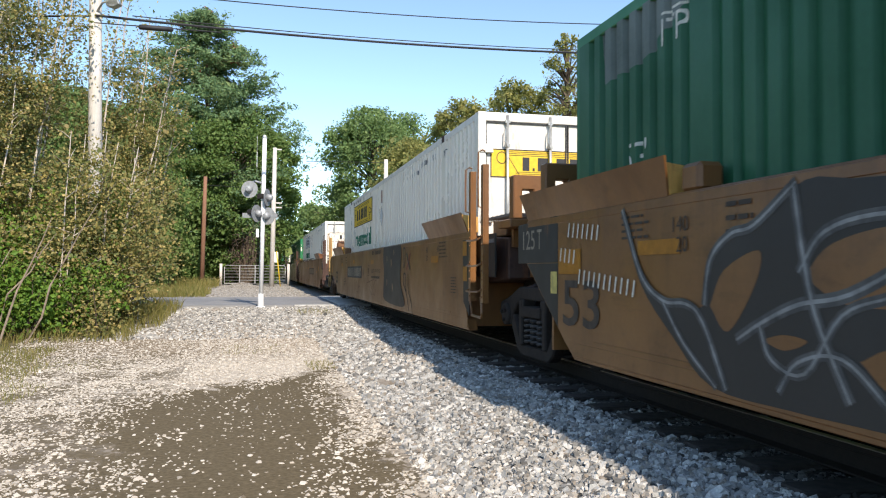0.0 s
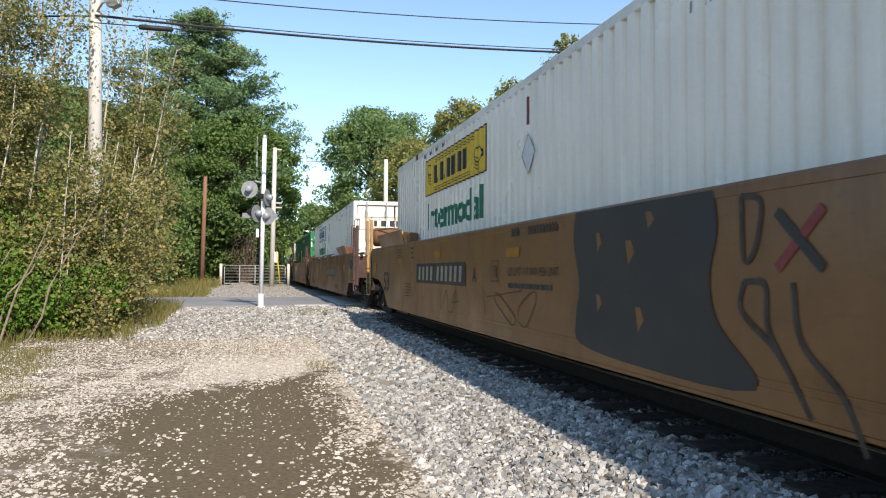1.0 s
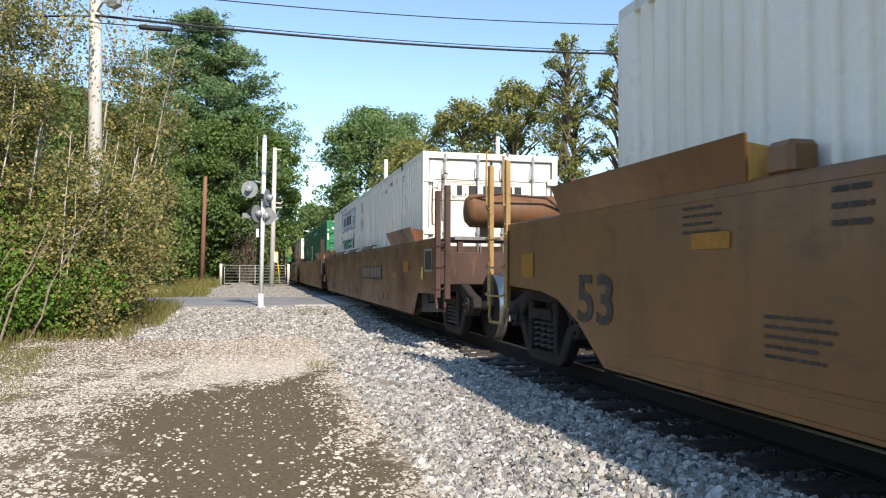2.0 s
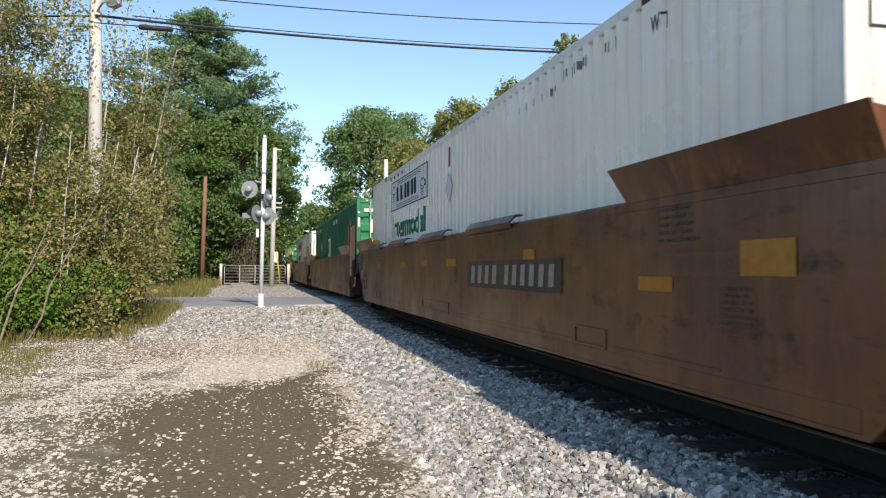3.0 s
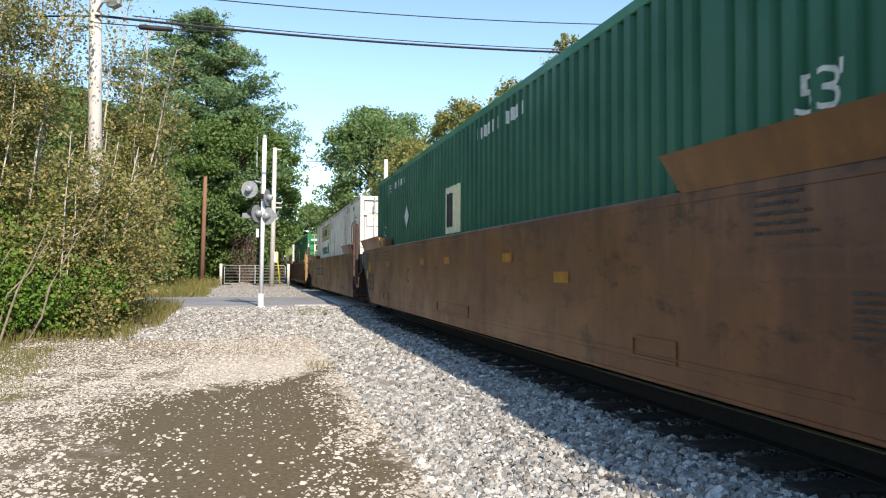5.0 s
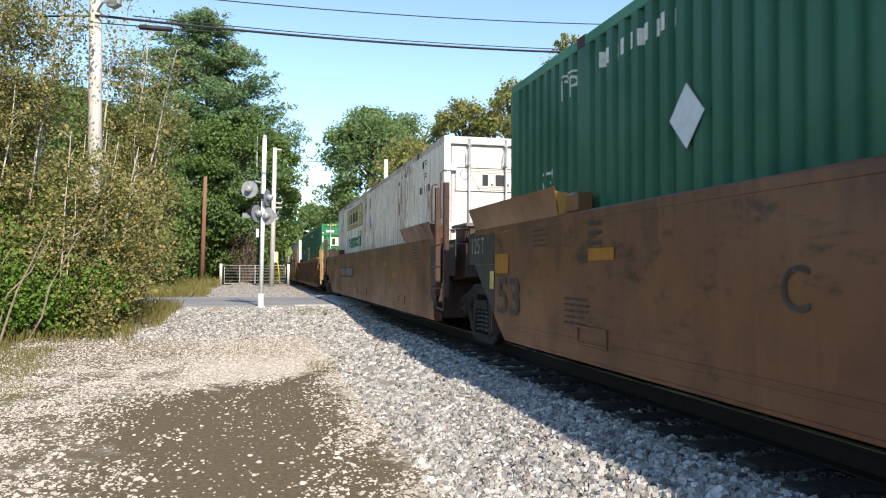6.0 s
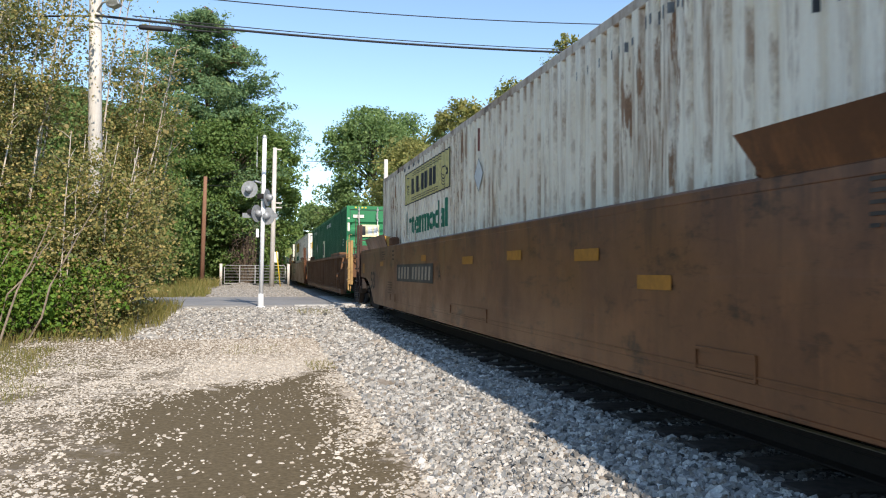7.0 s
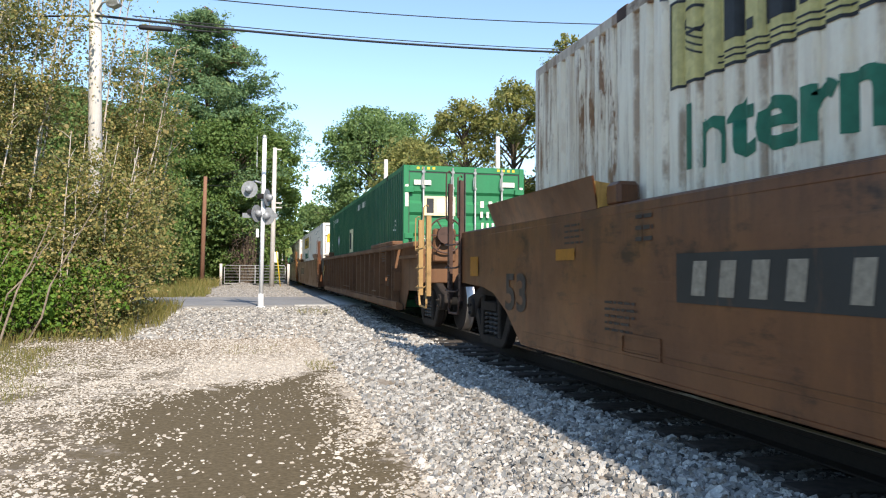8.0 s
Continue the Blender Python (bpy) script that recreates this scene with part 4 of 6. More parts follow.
def well_car(s, paint, near, far, label, ribs=False, flare_paint=None, trim=None, tank=False, hoods=False, wheel=False):
    c = thing("well_car", (XC, s, 0), label, "railway car", "well cars of the train")
    trim = trim or paint
    out = side_outline(near, far)
    y_lo, y_hi = out[0][0], out[-1][0]
    for sg in (-1, 1):
        bm = bmesh.new()
        inset = 0.16 if ribs else 0.0
        solid(bm, [(sg * (WX - inset), y, z) for y, z in out], (-sg * 0.014, 0, 0))
        wall = part("side_wall", bm, paint, c)
        b0, b1 = out[3 if near == "ladder" else 4][0], out[4 if near == "ladder" else 5][0]
        bm = bmesh.new()
        solid(bm, [(sg * (WX + 0.003), b0 + 0.05, WB + 0.14), (sg * (WX + 0.006), b0 + 0.05, WB + 0.03), (sg * (WX - 0.03), b0 + 0.05, WB - 0.012), (sg * (WX - 0.13), b0 + 0.05, WB - 0.012), (sg * (WX - 0.13), b0 + 0.05, WB + 0.10), (sg * (WX - 0.02), b0 + 0.05, WB + 0.15)], (0, b1 - b0 - 0.10, 0))
        part("bottom_chord", bm, paint, wall)
        bm = bmesh.new()
        box(bm, *sorted((sg * (WX + 0.005), sg * (WX - 0.10))), y_lo + 0.02, y_hi - 0.02, WT - 0.085, WT + 0.012)
        part("top_chord", bevelled(bm, 0.02), paint, wall)
        if ribs:
            bm = bmesh.new()
            box(bm, *sorted((sg * (WX + 0.004), sg * (WX - 0.22))), -8.2, -5.2, WT + 0.014, WT + 0.10)
            part("top_ledge", bevelled(bm, 0.02), paint, wall)
            y = -8.2
            while y < 7.8:
                bm = bmesh.new()
                solid(bm, [(sg * (WX - 0.15), y, WB + 0.10), (sg * (WX + 0.005), y, WB + 0.16), (sg * (WX + 0.005), y, WT - 0.08), (sg * (WX - 0.15), y, WT - 0.08)], (0, 0.05, 0))
                part("rib", bm, paint, wall)
                y += 0.8
        # container guide flares, leaning outwards, with a gusset at each end
        for a, b in ((-8.45, -6.16) if near == "ladder" else (-8.84, -6.44), (6.05, 8.72)) if not ribs else ():
            bm = bmesh.new()
            solid(bm, [(sg * (WX + 0.002), a, WT), (sg * (WX + 0.002), b, WT), (sg * (WX + 0.10), b + (0.12 if b < 0 else -0.0), WF), (sg * (WX + 0.10), a - (0.0 if a < 0 else 0.12), WF)], (-sg * 0.016, 0, 0))
            fl = part("guide_flare", bm, flare_paint or paint, c)
            for y, d in ((a, 0.0), (b, 0.0)):
                bm = bmesh.new()
                solid(bm, [(sg * (WX - 0.01), y, WT), (sg * (WX + 0.085), y, WF - 0.02), (sg * (WX - 0.14), y, WF - 0.05), (sg * (WX - 0.14), y, WT)], (0, 0.02 if y < 0 else -0.02, 0))
                part("gusset", bm, M["ochre"] if y > 0 or M["tan"] in (paint, flare_paint) else flare_paint or trim, fl, "painted gusset plate")
        if hoods:
            for y in (-3.9, -0.9, 2.1, 4.9):
                bm = bmesh.new()
                solid(bm, [(sg * (WX + 0.045), y, WT - 0.04), (sg * (WX + 0.055), y, WT + 0.02), (sg * (WX - 0.02), y, WT + 0.10), (sg * (WX - 0.10), y, WT + 0.10), (sg * (WX - 0.10), y, WT + 0.085), (sg * (WX - 0.03), y, WT + 0.085), (sg * (WX + 0.038), y, WT + 0.016), (sg * (WX + 0.030), y, WT - 0.04)], (0, 1.75, 0))
                part("ledge_hood", bm, paint, wall)
        else:
            for y, ly, h in ((-6.20, 0.15, 0.12), (5.70, 0.22, 0.19)):
                bm = bmesh.new()
                box(bm, *sorted((sg * (WX - 0.01), sg * (WX - 0.20))), y, y + ly, WT, WT + h)
                part("lock_bracket", bevelled(bm, 0.03), flare_paint or paint, c)
    # floor bearers under the container
    for y in (-7.9, -4.0, 0.0, 4.0, 7.4):
        bm = bmesh.new()
        box(bm, -WX + 0.05, WX - 0.05, y - 0.12, y + 0.12, WB - 0.01, WB + 0.012)
        part("floor_bearer", bm, M["blackiron"], c)
    # bulkheads and end sills
    for end in (-1, 1):
        kind = near if end < 0 else far
        yb = end * (8.12 if kind == "deep" else 8.30)
        bm = bmesh.new()
        box(bm, -WX + 0.02, WX - 0.02, yb - 0.02, yb + 0.02, 1.05 if kind == "coupler" else WB + 0.03, WT - 0.05)
        part("bulkhead", bm, trim, c)
        if kind in ("ladder", "deep"):
            bm = bmesh.new()
            if kind == "ladder":
                solid(bm, [(-1.22, end * 8.34, 1.30), (-1.22, end * 9.18, 1.36), (-1.22, end * 9.18, 1.86), (-1.22, end * 8.34, 1.90)], (2.44, 0, 0))
            else:
                solid(bm, [(-0.75, end * 8.35, 1.36), (-0.75, end * 9.45, 1.36), (-0.75, end * 9.45, 1.62), (-0.75, end * 8.9, 1.92), (-0.75, end * 8.35, 1.92)], (1.5, 0, 0))
            sill = part("end_sill", bevelled(bm, 0.015), M["umber"], c)
            if kind == "ladder":
                bm = bmesh.new()
                box(bm, -1.20, 0.30, *sorted((end * 9.02, end * 8.52)), 1.89, 2.095)
                part("walkway_support", bevelled(bm, 0.012), trim, sill)
                for kind_name, pts, r in (("brake_pipe", [(-1.05, 9.28, 1.22), (-0.80, 9.36, 1.34), (-0.25, 9.42, 1.62), (0.55, 9.42, 1.95)], 0.034), ("air_pipe", [(-0.72, 9.28, 2.06), (-0.58, 9.36, 2.05), (-0.54, 9.38, 1.95), (-0.52, 9.40, 1.66), (-0.62, 9.42, 1.50)], 0.017), ("release_lever", [(-0.85, 9.40, 1.52), (-0.82, 9.46, 1.56), (0.95, 9.46, 1.55), (1.05, 9.40, 1.50)], 0.012)):
                    bm = bmesh.new()
                    tube(bm, smooth_path([(px, end * py, pz) for px, py, pz in pts]), r, 8)
                    part(kind_name, bm, M["umber"], sill)
                bm = bmesh.new()
                tube(bm, [(0.05, end * 9.36, 1.70), (0.08, end * 9.36, 1.70), (0.62, end * 9.36, 1.70), (0.66, end * 9.36, 1.70)], [0.08, 0.13, 0.13, 0.08], 14)
                box(bm, 0.70, 0.98, *sorted((end * 9.22, end * 9.44)), 1.52, 1.86)
                part("brake_cylinder", bm, M["truckiron"], sill)
                bm = bmesh.new()
                box(bm, -0.92, -0.50, *sorted((end * 9.185, end * 9.21)), 1.40, 1.82)
                box(bm, -0.86, -0.74, *sorted((end * 9.21, end * 9.30)), 1.46, 1.68)
                part("bracket_plate", bevelled(bm, 0.006), trim, sill)
                for x in (-0.95, -0.30, 0.30, 0.95):
                    bm = bmesh.new()
                    solid(bm, [(x, end * 9.18, 1.38), (x, end * 9.40, 1.38), (x, end * 9.18, 1.80)], (0.02, 0, 0))
                    part("stiffener", bm, trim, sill)
            for sg in (-1, 1):
                bm = bmesh.new()
                solid(bm, [(sg * 0.78, end * 8.35, 1.40), (sg * 1.30, end * 8.35, 1.40), (sg * 0.78, end * 8.95, 1.40)], (0, 0, 0.03))
                solid(bm, [(sg * 0.80, end * 8.36, 1.43), (sg * 0.80, end * 8.90, 1.43), (sg * 0.80, end * 8.36, 1.80)], (sg * 0.02, 0, 0))
                part("end_gusset", bm, trim, c)
        else:
            bm = bmesh.new()
            box(bm, -0.42, 0.42, *sorted((end * 8.35, end * 11.35)), 1.02, 1.36)
            box(bm, -WX + 0.05, WX - 0.05, *sorted((end * 10.35, end * 10.48)), 1.24, 1.74)
            part("draft_sill", bevelled(bm, 0.015), trim, c)
            bm = bmesh.new()
            box(bm, -0.10, 0.10, *sorted((end * 11.30, end * 11.80)), 1.06, 1.28)
            box(bm, -0.17, 0.12, *sorted((end * 11.72, end * 12.02)), 1.02, 1.34)
            part("coupler", bevelled(bm, 0.03), M["blackiron"], c)
            bm = bmesh.new()
            tube(bm, [(0.3, end * 11.2, 1.10), (0.32, end * 11.7, 0.78), (0.25, end * 12.0, 0.72)], 0.028, 6)
            part("air_hose", bm, M["blackiron"], c)
            bm = bmesh.new()
            box(bm, -WX + 0.06, WX - 0.06, *sorted((end * 8.6, end * 10.3)), 1.68, 1.74)
            part("end_deck", bm, trim, c)
        # walkway grating
        ya, yb2 = (8.42, 9.30) if kind == "ladder" else (8.40, 9.10) if kind == "deep" else (9.1, 10.45)
        if kind != "deep":
            bm = bmesh.new()
            ys = sorted((end * ya, end * yb2))
            z = 2.15 if kind == "ladder" else 1.98
            box(bm, -1.25, 1.25, ys[0], ys[0] + 0.03, z - 0.05, z)
            box(bm, -1.25, 1.25, ys[1] - 0.03, ys[1], z - 0.05, z)
            x = -1.25
            while x < 1.25:
                box(bm, x, x + 0.012, ys[0] + 0.03, ys[1] - 0.03, z - 0.035, z - 0.004)
                x += 0.034
            for k in range(1, 5):
                yk = ys[0] + (ys[1] - ys[0]) * k / 5
                box(bm, -1.25, 1.25, yk - 0.014, yk + 0.014, z - 0.003, z + 0.003)
            walkway = part("walkway", bm, M["grate"], c, "grey open steel grating")
            for x in (-1.15, 1.15):
                for y in ys:
                    bm = bmesh.new()
                    box(bm, x - 0.04, x + 0.04, min(max(y, ys[0] + 0.035), ys[1] - 0.105), min(max(y, ys[0] + 0.035), ys[1] - 0.105) + 0.07, 1.74, z - 0.05)
                    part("post", bm, trim, walkway)
        if kind == "ladder":
            for sg in (-1, 1):
                ladder(c, sg * (WX + 0.02), end * 8.65, end * 9.19, 0.90, 2.71, trim)
                bm = bmesh.new()
                box(bm, *sorted((sg * (WX - 0.16), sg * (WX - 0.18))), *sorted((end * 8.34, end * 9.12)), 1.38, WT - 0.04)
                shield = part("ladder_shield", bevelled(bm, 0.004), M["charcoal"], c, "charcoal plate behind the ladder")
                for z0, h in ((1.80, 0.05), (1.56, 0.16)):
                    part("stencil_bar", on_side(flat_rects([(0, 0.36, 0, h)]), end * 8.72, z0, sg * (WX - 0.16) + sg * 0.004), M["charcoal"] if h > 0.1 else M["faded"], shield)
        if kind == "coupler":
            for sg in (-1, 1):
                y_in = 10.90 if ribs else 10.22 if end > 0 else 10.50
                ladder(c, sg * (WX + 0.02), end * y_in, end * (y_in + 0.60), 0.88, 2.30 if ribs else 2.66, M["ladderochre"] if paint in (M["tan"], M["rustbrown"]) else trim)
    for sg in (-1, 1):
        if far == "deep":
            bm = bmesh.new()
            x = sg * (WX + 0.004)
            solid(bm, [(x, 7.95, 1.53), (x, 9.02, 1.53), (x, 9.02, 1.925), (x, 7.95, 1.96)], (-sg * 0.02, 0, 0))
            part("end_panel", bevelled(bm, 0.006), M["charcoal"], c, "charcoal load-limit panel")
            bm = bmesh.new()
            solid(bm, [(x - sg * 0.002, 7.95, 1.526), (x - sg * 0.002, 7.95, 0.95), (x - sg * 0.002, 8.75, 1.526)], (-sg * 0.012, 0, 0))
            part("end_panel", bm, M["charcoal"], c)
        if near == "ladder":
            bm = bmesh.new()
            x = sg * (WX + 0.004)
            solid(bm, [(x, -8.54, WB + 0.18), (x, -8.27, 1.05), (x, -8.22, WT - 0.10), (x, -8.54, WT - 0.10)], (-sg * 0.008, 0, 0))
            part("end_panel", bm, M["charcoal"], c)
    if paint is M["tan"]:
        for y in ([8.85] if far == "deep" else []) + ([-9.58] if near == "ladder" else []):
            for x0 in (-1.30, 0.97):
                bm = bmesh.new()
                solid(bm, [(x0, y, 2.06), (x0, y, 2.57), (x0 + 0.36, y, 2.57), (x0 + 0.36, y, 2.06), (x0 + 0.25, y, 2.06), (x0 + 0.25, y, 2.40), (x0 + 0.11, y, 2.40), (x0 + 0.11, y, 2.06)], (0, 0.16, 0))
                part("lock_stand", bevelled(bm, 0.012), M["tan"], c, "tan inverted-U lock stand")
            bm = bmesh.new()
            box(bm, -1.34, 1.34, y - (0.12 if y > 0 else 0.01), y + (0.20 if y > 0 else 0.42), 1.96, 2.06)
            part("stand_beam", bevelled(bm, 0.01), trim, c)
    if wheel:
        y, wx, wz = (-10.70, -1.05, 2.06) if ribs else (10.62, 0.20, 2.38)
        bm = bmesh.new()
        tube(bm, [(wx + 0.30 * math.cos(a), y, wz + 0.30 * math.sin(a)) for a in np.linspace(0, math.tau, 25)], 0.016, 6, False)
        for k in range(6):
            a = k * math.tau / 6
            tube(bm, [(wx, y, wz), (wx + 0.29 * math.cos(a), y, wz + 0.29 * math.sin(a))], 0.014, 5)
        tube(bm, [(wx, y - 0.06, wz), (wx, y + 0.06, wz)], 0.15, 14)
        part("brake_wheel", bm, M["umber"], c, "round spoked hand-brake wheel")
        bm = bmesh.new()
        box(bm, wx - 0.20, wx + 0.20, *sorted((y + (0.06 if ribs else -0.16), y + (0.18 if ribs else -0.06))), 1.60 if ribs else 1.74, wz + 0.12)
        part("brake_housing", bevelled(bm, 0.03), trim, c)
    if tank:
        for q in ((-9.62, -9.66, 1.44, 1.80), (-10.14, -10.18, 1.44, 1.80), (-9.66, -10.14, 1.77, 1.80), (-9.66, -10.14, 1.44, 1.47)):
            part("stencil_frame", on_side(flat_rects([(0, q[0] - q[1], 0, q[3] - q[2])]), q[0], q[2], -WX - 0.007), M["lettercream"], c)
        part("stencil_panel", on_side(flat_rects([(0, 0.46, 0, 0.28)]), -9.67, 1.48, -WX - 0.0068), M["charcoal"], c)
        part("inspection_sticker", on_side(flat_rects([(0, 0.17, 0, 0.20)]), -9.36, EYE - 0.14, -WX - 0.007), M["inspect"], c, "yellow and white inspection sticker")
        bm = bmesh.new()
        pts = [(-0.95, 0.06), (-0.93, 0.20), (-0.86, 0.27), (0.86, 0.27), (0.93, 0.20), (0.95, 0.06)]
        tube(bm, [(p, -9.95, 2.42) for p, _ in pts], [r for _, r in pts], 18)
        t = part("air_tank", bm, M["rustbrown"], c, "rust-brown cylindrical air tank on a bracket")
        for x in (-0.6, 0.6):
            bm = bmesh.new()
            box(bm, x - 0.03, x + 0.03, -10.22, -9.68, 1.98, 2.30)
            part("saddle", bm, M["umber"], t)
        bm = bmesh.new()
        tube(bm, [(-0.9, -10.1, 2.6), (-0.5, -10.35, 2.66), (0.3, -10.3, 2.62), (0.8, -10.2, 2.3), (0.8, -10.3, 1.7)], 0.022, 6)
        part("pipe", bm, M["umber"], t)
    return c


def car_letters(c, plate_y, plate_bars, letter, small=True, big53=True, tone="faint", strips=(), far="deep", paint=None, letter_h=0.18, plates=((0.65, 1.75), (5.62, 0.57), (-5.50, 0.60))):
    """Painted marks on the side towards the camera."""
    x = -WX - 0.007
    if plate_y is not None:
        p = part("number_plate", on_side(flat_rects([(0, 3.12, 0, 0.315)]), plate_y, EYE - 0.195, x), M["umber"] if plate_bars else M["charcoal"], c, "dark plate with plain bars in place of a number")
        bars = letter_bars(0.14, 1.22, 0.05, 0.265, [1, 1, 1, 1], 0.40) + letter_bars(1.46, 2.95, 0.05, 0.265, [1] * 6, 0.40)
        for a, e, lo, hi in bars:
            bm = bmesh.new()
            w = 0.17 * (e - a)
            bm.faces.new([bm.verts.new((u, v, 0)) for u, v in ((a + w, lo), (e - w + 0.01, lo), (e - w + 0.04, hi), (a + w + 0.03, hi))])
            part("number_bar", on_side(bm, plate_y, EYE - 0.195, x - 0.003), M["lettercream"], p, "cream bar in place of a digit")
    if letter:
        part("unit_letter", on_side(text_bm(letter, letter_h), (plate_y - 3.45) if (plate_y or -1) > 0 else 3.03 if plate_y is None else plate_y + 0.66, EYE - (0.20 if letter_h > 0.2 else 0.14), x), M[tone], c)
    if far == "deep":
        for text, width, y in (("125", 0.33, 8.86), ("T", 0.13, 8.47)):
            part("load_mark", on_side(text_bm(text, 0.19, width), y, EYE + 0.215, x), M["lettercream"], c, "cream painted load mark")
        part("inspection_sticker", on_side(flat_rects([(0, 0.15, 0, 0.20)]), 8.11, EYE - 0.20, x), M["inspect"], c, "yellow and white inspection sticker")
        part("sign_strip", on_side(flat_rects([(0, 0.48, 0, 0.215)]), 7.92, EYE - 0.02, x), M["sticker"], c, "orange-yellow reflective patch")
        if big53:
            part("length_mark", on_side(text_bm("53", 0.40, 0.74, 0.012), 7.82, EYE - 0.47, x), M[tone], c, "faded dark length mark")
    else:
        part("sign_strip", on_side(flat_rects([(0, 0.34, 0, 0.24)]), 9.75, EYE - 0.06, x), M["sticker"], c, "orange-yellow reflective patch")
        if big53:
            part("length_mark", on_side(text_bm("53", 0.40, 0.66, 0.02), 8.35, EYE - 0.42, x), M[tone], c, "faded dark length mark")
    for y, z, w in strips:
        part("reflector_strip", on_side(flat_rects([(0, w, 0, 0.10)]), y, z, x), M["sticker"], c, "yellow reflective strip")
    for k, (y, z, rows, w, h) in enumerate(((6.7, EYE + 0.24, 4, 0.42, 0.20), (5.4, EYE + 0.22, 3, 0.30, 0.24), (-6.9, EYE + 0.20, 5, 0.50, 0.26), (-7.6, EYE - 0.30, 6, 0.34, 0.24), (5.9, EYE - 0.45, 5, 0.55, 0.26))):
        bar_parts("stencil_line", lines_of_text(rows, w, h, 11 * k), lambda q: on_side(q, y, z, x), M[tone], c)
    # welded access plates
    for y, w in plates:
        bm = bmesh.new()
        a, b, lo, hi = y, y - w, 0.845, 1.0
        for q in ((a, a - 0.02, lo, hi), (b, b + 0.02, lo, hi), (a - 0.02, b + 0.02, hi - 0.02, hi), (a - 0.02, b + 0.02, lo, lo + 0.02)):
            box(bm, x - 0.004, x + 0.006, min(q[0], q[1]), max(q[0], q[1]), q[2], q[3])
        part("access_plate", bm, paint, c)
    bm = bmesh.new()
    box(bm, x + 0.001, x + 0.006, -7.6, 7.2, 0.872, 0.884)
    part("weld_seam", bm, paint, c)


def spray_paint(c, kind):
    """Abstract painted shapes on the car's side."""
    x = -WX - 0.0075
    if kind == "swirl":
        def shape(name, pts, material, lift, label=""):
            bm = bmesh.new()
            bm.faces.new([bm.verts.new((x - lift, y, EYE + z)) for y, z in pts])
            part(name, bm, material, c, label)

        def curve(pts, n=5):
            return smooth_line(pts, n)

        shape("sprayed_shape", curve([(6.69, 0.46), (6.42, -0.07), (5.97, -0.43), (5.55, -0.68), (4.84, -0.70), (4.24, -0.69), (2.2, -0.66), (0.6, -0.30), (0.2, 0.15), (1.0, 0.38), (2.6, 0.44), (4.22, 0.42), (4.74, 0.46), (5.14, 0.24), (5.35, 0.20), (5.55, 0.08), (5.63, -0.20), (5.81, -0.19), (6.14, -0.16), (6.42, 0.05), (6.66, 0.44)], 4), M["navy"], 0.0, "slate-grey sprayed shapes")
        for pts in ([(5.56, -0.2), (5.42, 0.01), (5.10, 0.12), (5.13, -0.06), (5.38, -0.34), (5.56, -0.2)], [(4.75, -0.02), (4.55, 0.14), (4.1, 0.20), (3.7, 0.05), (3.9, -0.12), (4.45, -0.15), (4.75, -0.02)], [(5.08, -0.36), (4.90, -0.32), (4.73, -0.34), (4.90, -0.40), (5.08, -0.36)], [(4.39, -0.40), (4.2, -0.33), (3.9, -0.42), (4.2, -0.52), (4.39, -0.40)], [(3.1, 0.1), (2.6, 0.2), (2.2, 0.0), (2.7, -0.2), (3.1, 0.1)], [(1.6, 0.0), (1.2, 0.1), (0.9, -0.1), (1.3, -0.2), (1.6, 0.0)]):
            shape("unpainted_gap", curve(pts)[:-1], M["tan"], 0.002)
        for pts, w in (([(6.68, 0.46), (6.40, -0.02), (6.10, -0.19), (5.82, -0.20), (5.64, -0.30), (5.40, -0.68)], 0.018), ([(6.10, -0.2), (5.85, -0.45), (5.5, -0.68)], 0.014), ([(5.62, -0.2), (5.55, 0.08), (5.35, 0.22), (5.14, 0.26), (4.80, 0.46)], 0.018), ([(4.82, 0.44), (4.76, 0.12), (4.67, -0.21), (4.45, -0.60)], 0.020), ([(5.30, -0.38), (5.08, -0.27), (4.79, -0.16), (4.45, -0.10), (4.0, 0.10)], 0.020), ([(4.79, 0.0), (4.60, 0.20), (4.20, 0.26), (3.6, 0.2)], 0.018), ([(5.10, -0.28), (5.0, -0.46), (4.75, -0.50), (4.5, -0.2), (4.2, -0.10)], 0.016), ([(4.95, -0.62), (4.80, -0.45), (4.5, -0.40), (4.2, -0.60)], 0.016), ([(3.9, -0.6), (3.2, 0.3), (2.4, 0.35), (1.9, -0.5)], 0.02), ([(2.0, 0.3), (1.4, 0.25), (0.6, -0.3)], 0.02)):
            bm = bmesh.new()
            n_pts = len(curve(pts))
            ribbon(bm, curve(pts), [w * (0.35 + 0.75 * math.sin(math.pi * (0.08 + 0.84 * k / (n_pts - 1))) ** 0.6) for k in range(n_pts)])
            for v in bm.verts:
                v.co = (x - 0.004, v.co.x, EYE + v.co.y)
            part("sprayed_outline", bm, M["spraygrey"], c, "pale sprayed outline")
            bm = bmesh.new()
            ribbon(bm, curve(pts), 3.4 * w)
            for v in bm.verts:
                v.co = (x - 0.0028, v.co.x, EYE + v.co.y)
            part("overspray", bm, M["spraydim"], c, "dim halo of overspray")
        for u, z, n in ((7.70, 0.30, 7), (7.88, 0.09, 4), (7.48, -0.10, 11)):
            for k in range(n):
                bm = bmesh.new()
                ribbon(bm, [(0.095 * k, 0.0), (0.095 * k + 0.03, 0.12)], 0.022)
                part("sprayed_bar", on_side(bm, u, EYE + z - 0.008 * k, x - 0.001), M["letter"], c, "thin white sprayed bar")
        part("stencil", on_side(text_bm("140", 0.10), 5.98, EYE + 0.26, x), M["faint"], c)
        part("stencil", on_side(text_bm("20", 0.10), 5.94, EYE + 0.13, x), M["faint"], c)
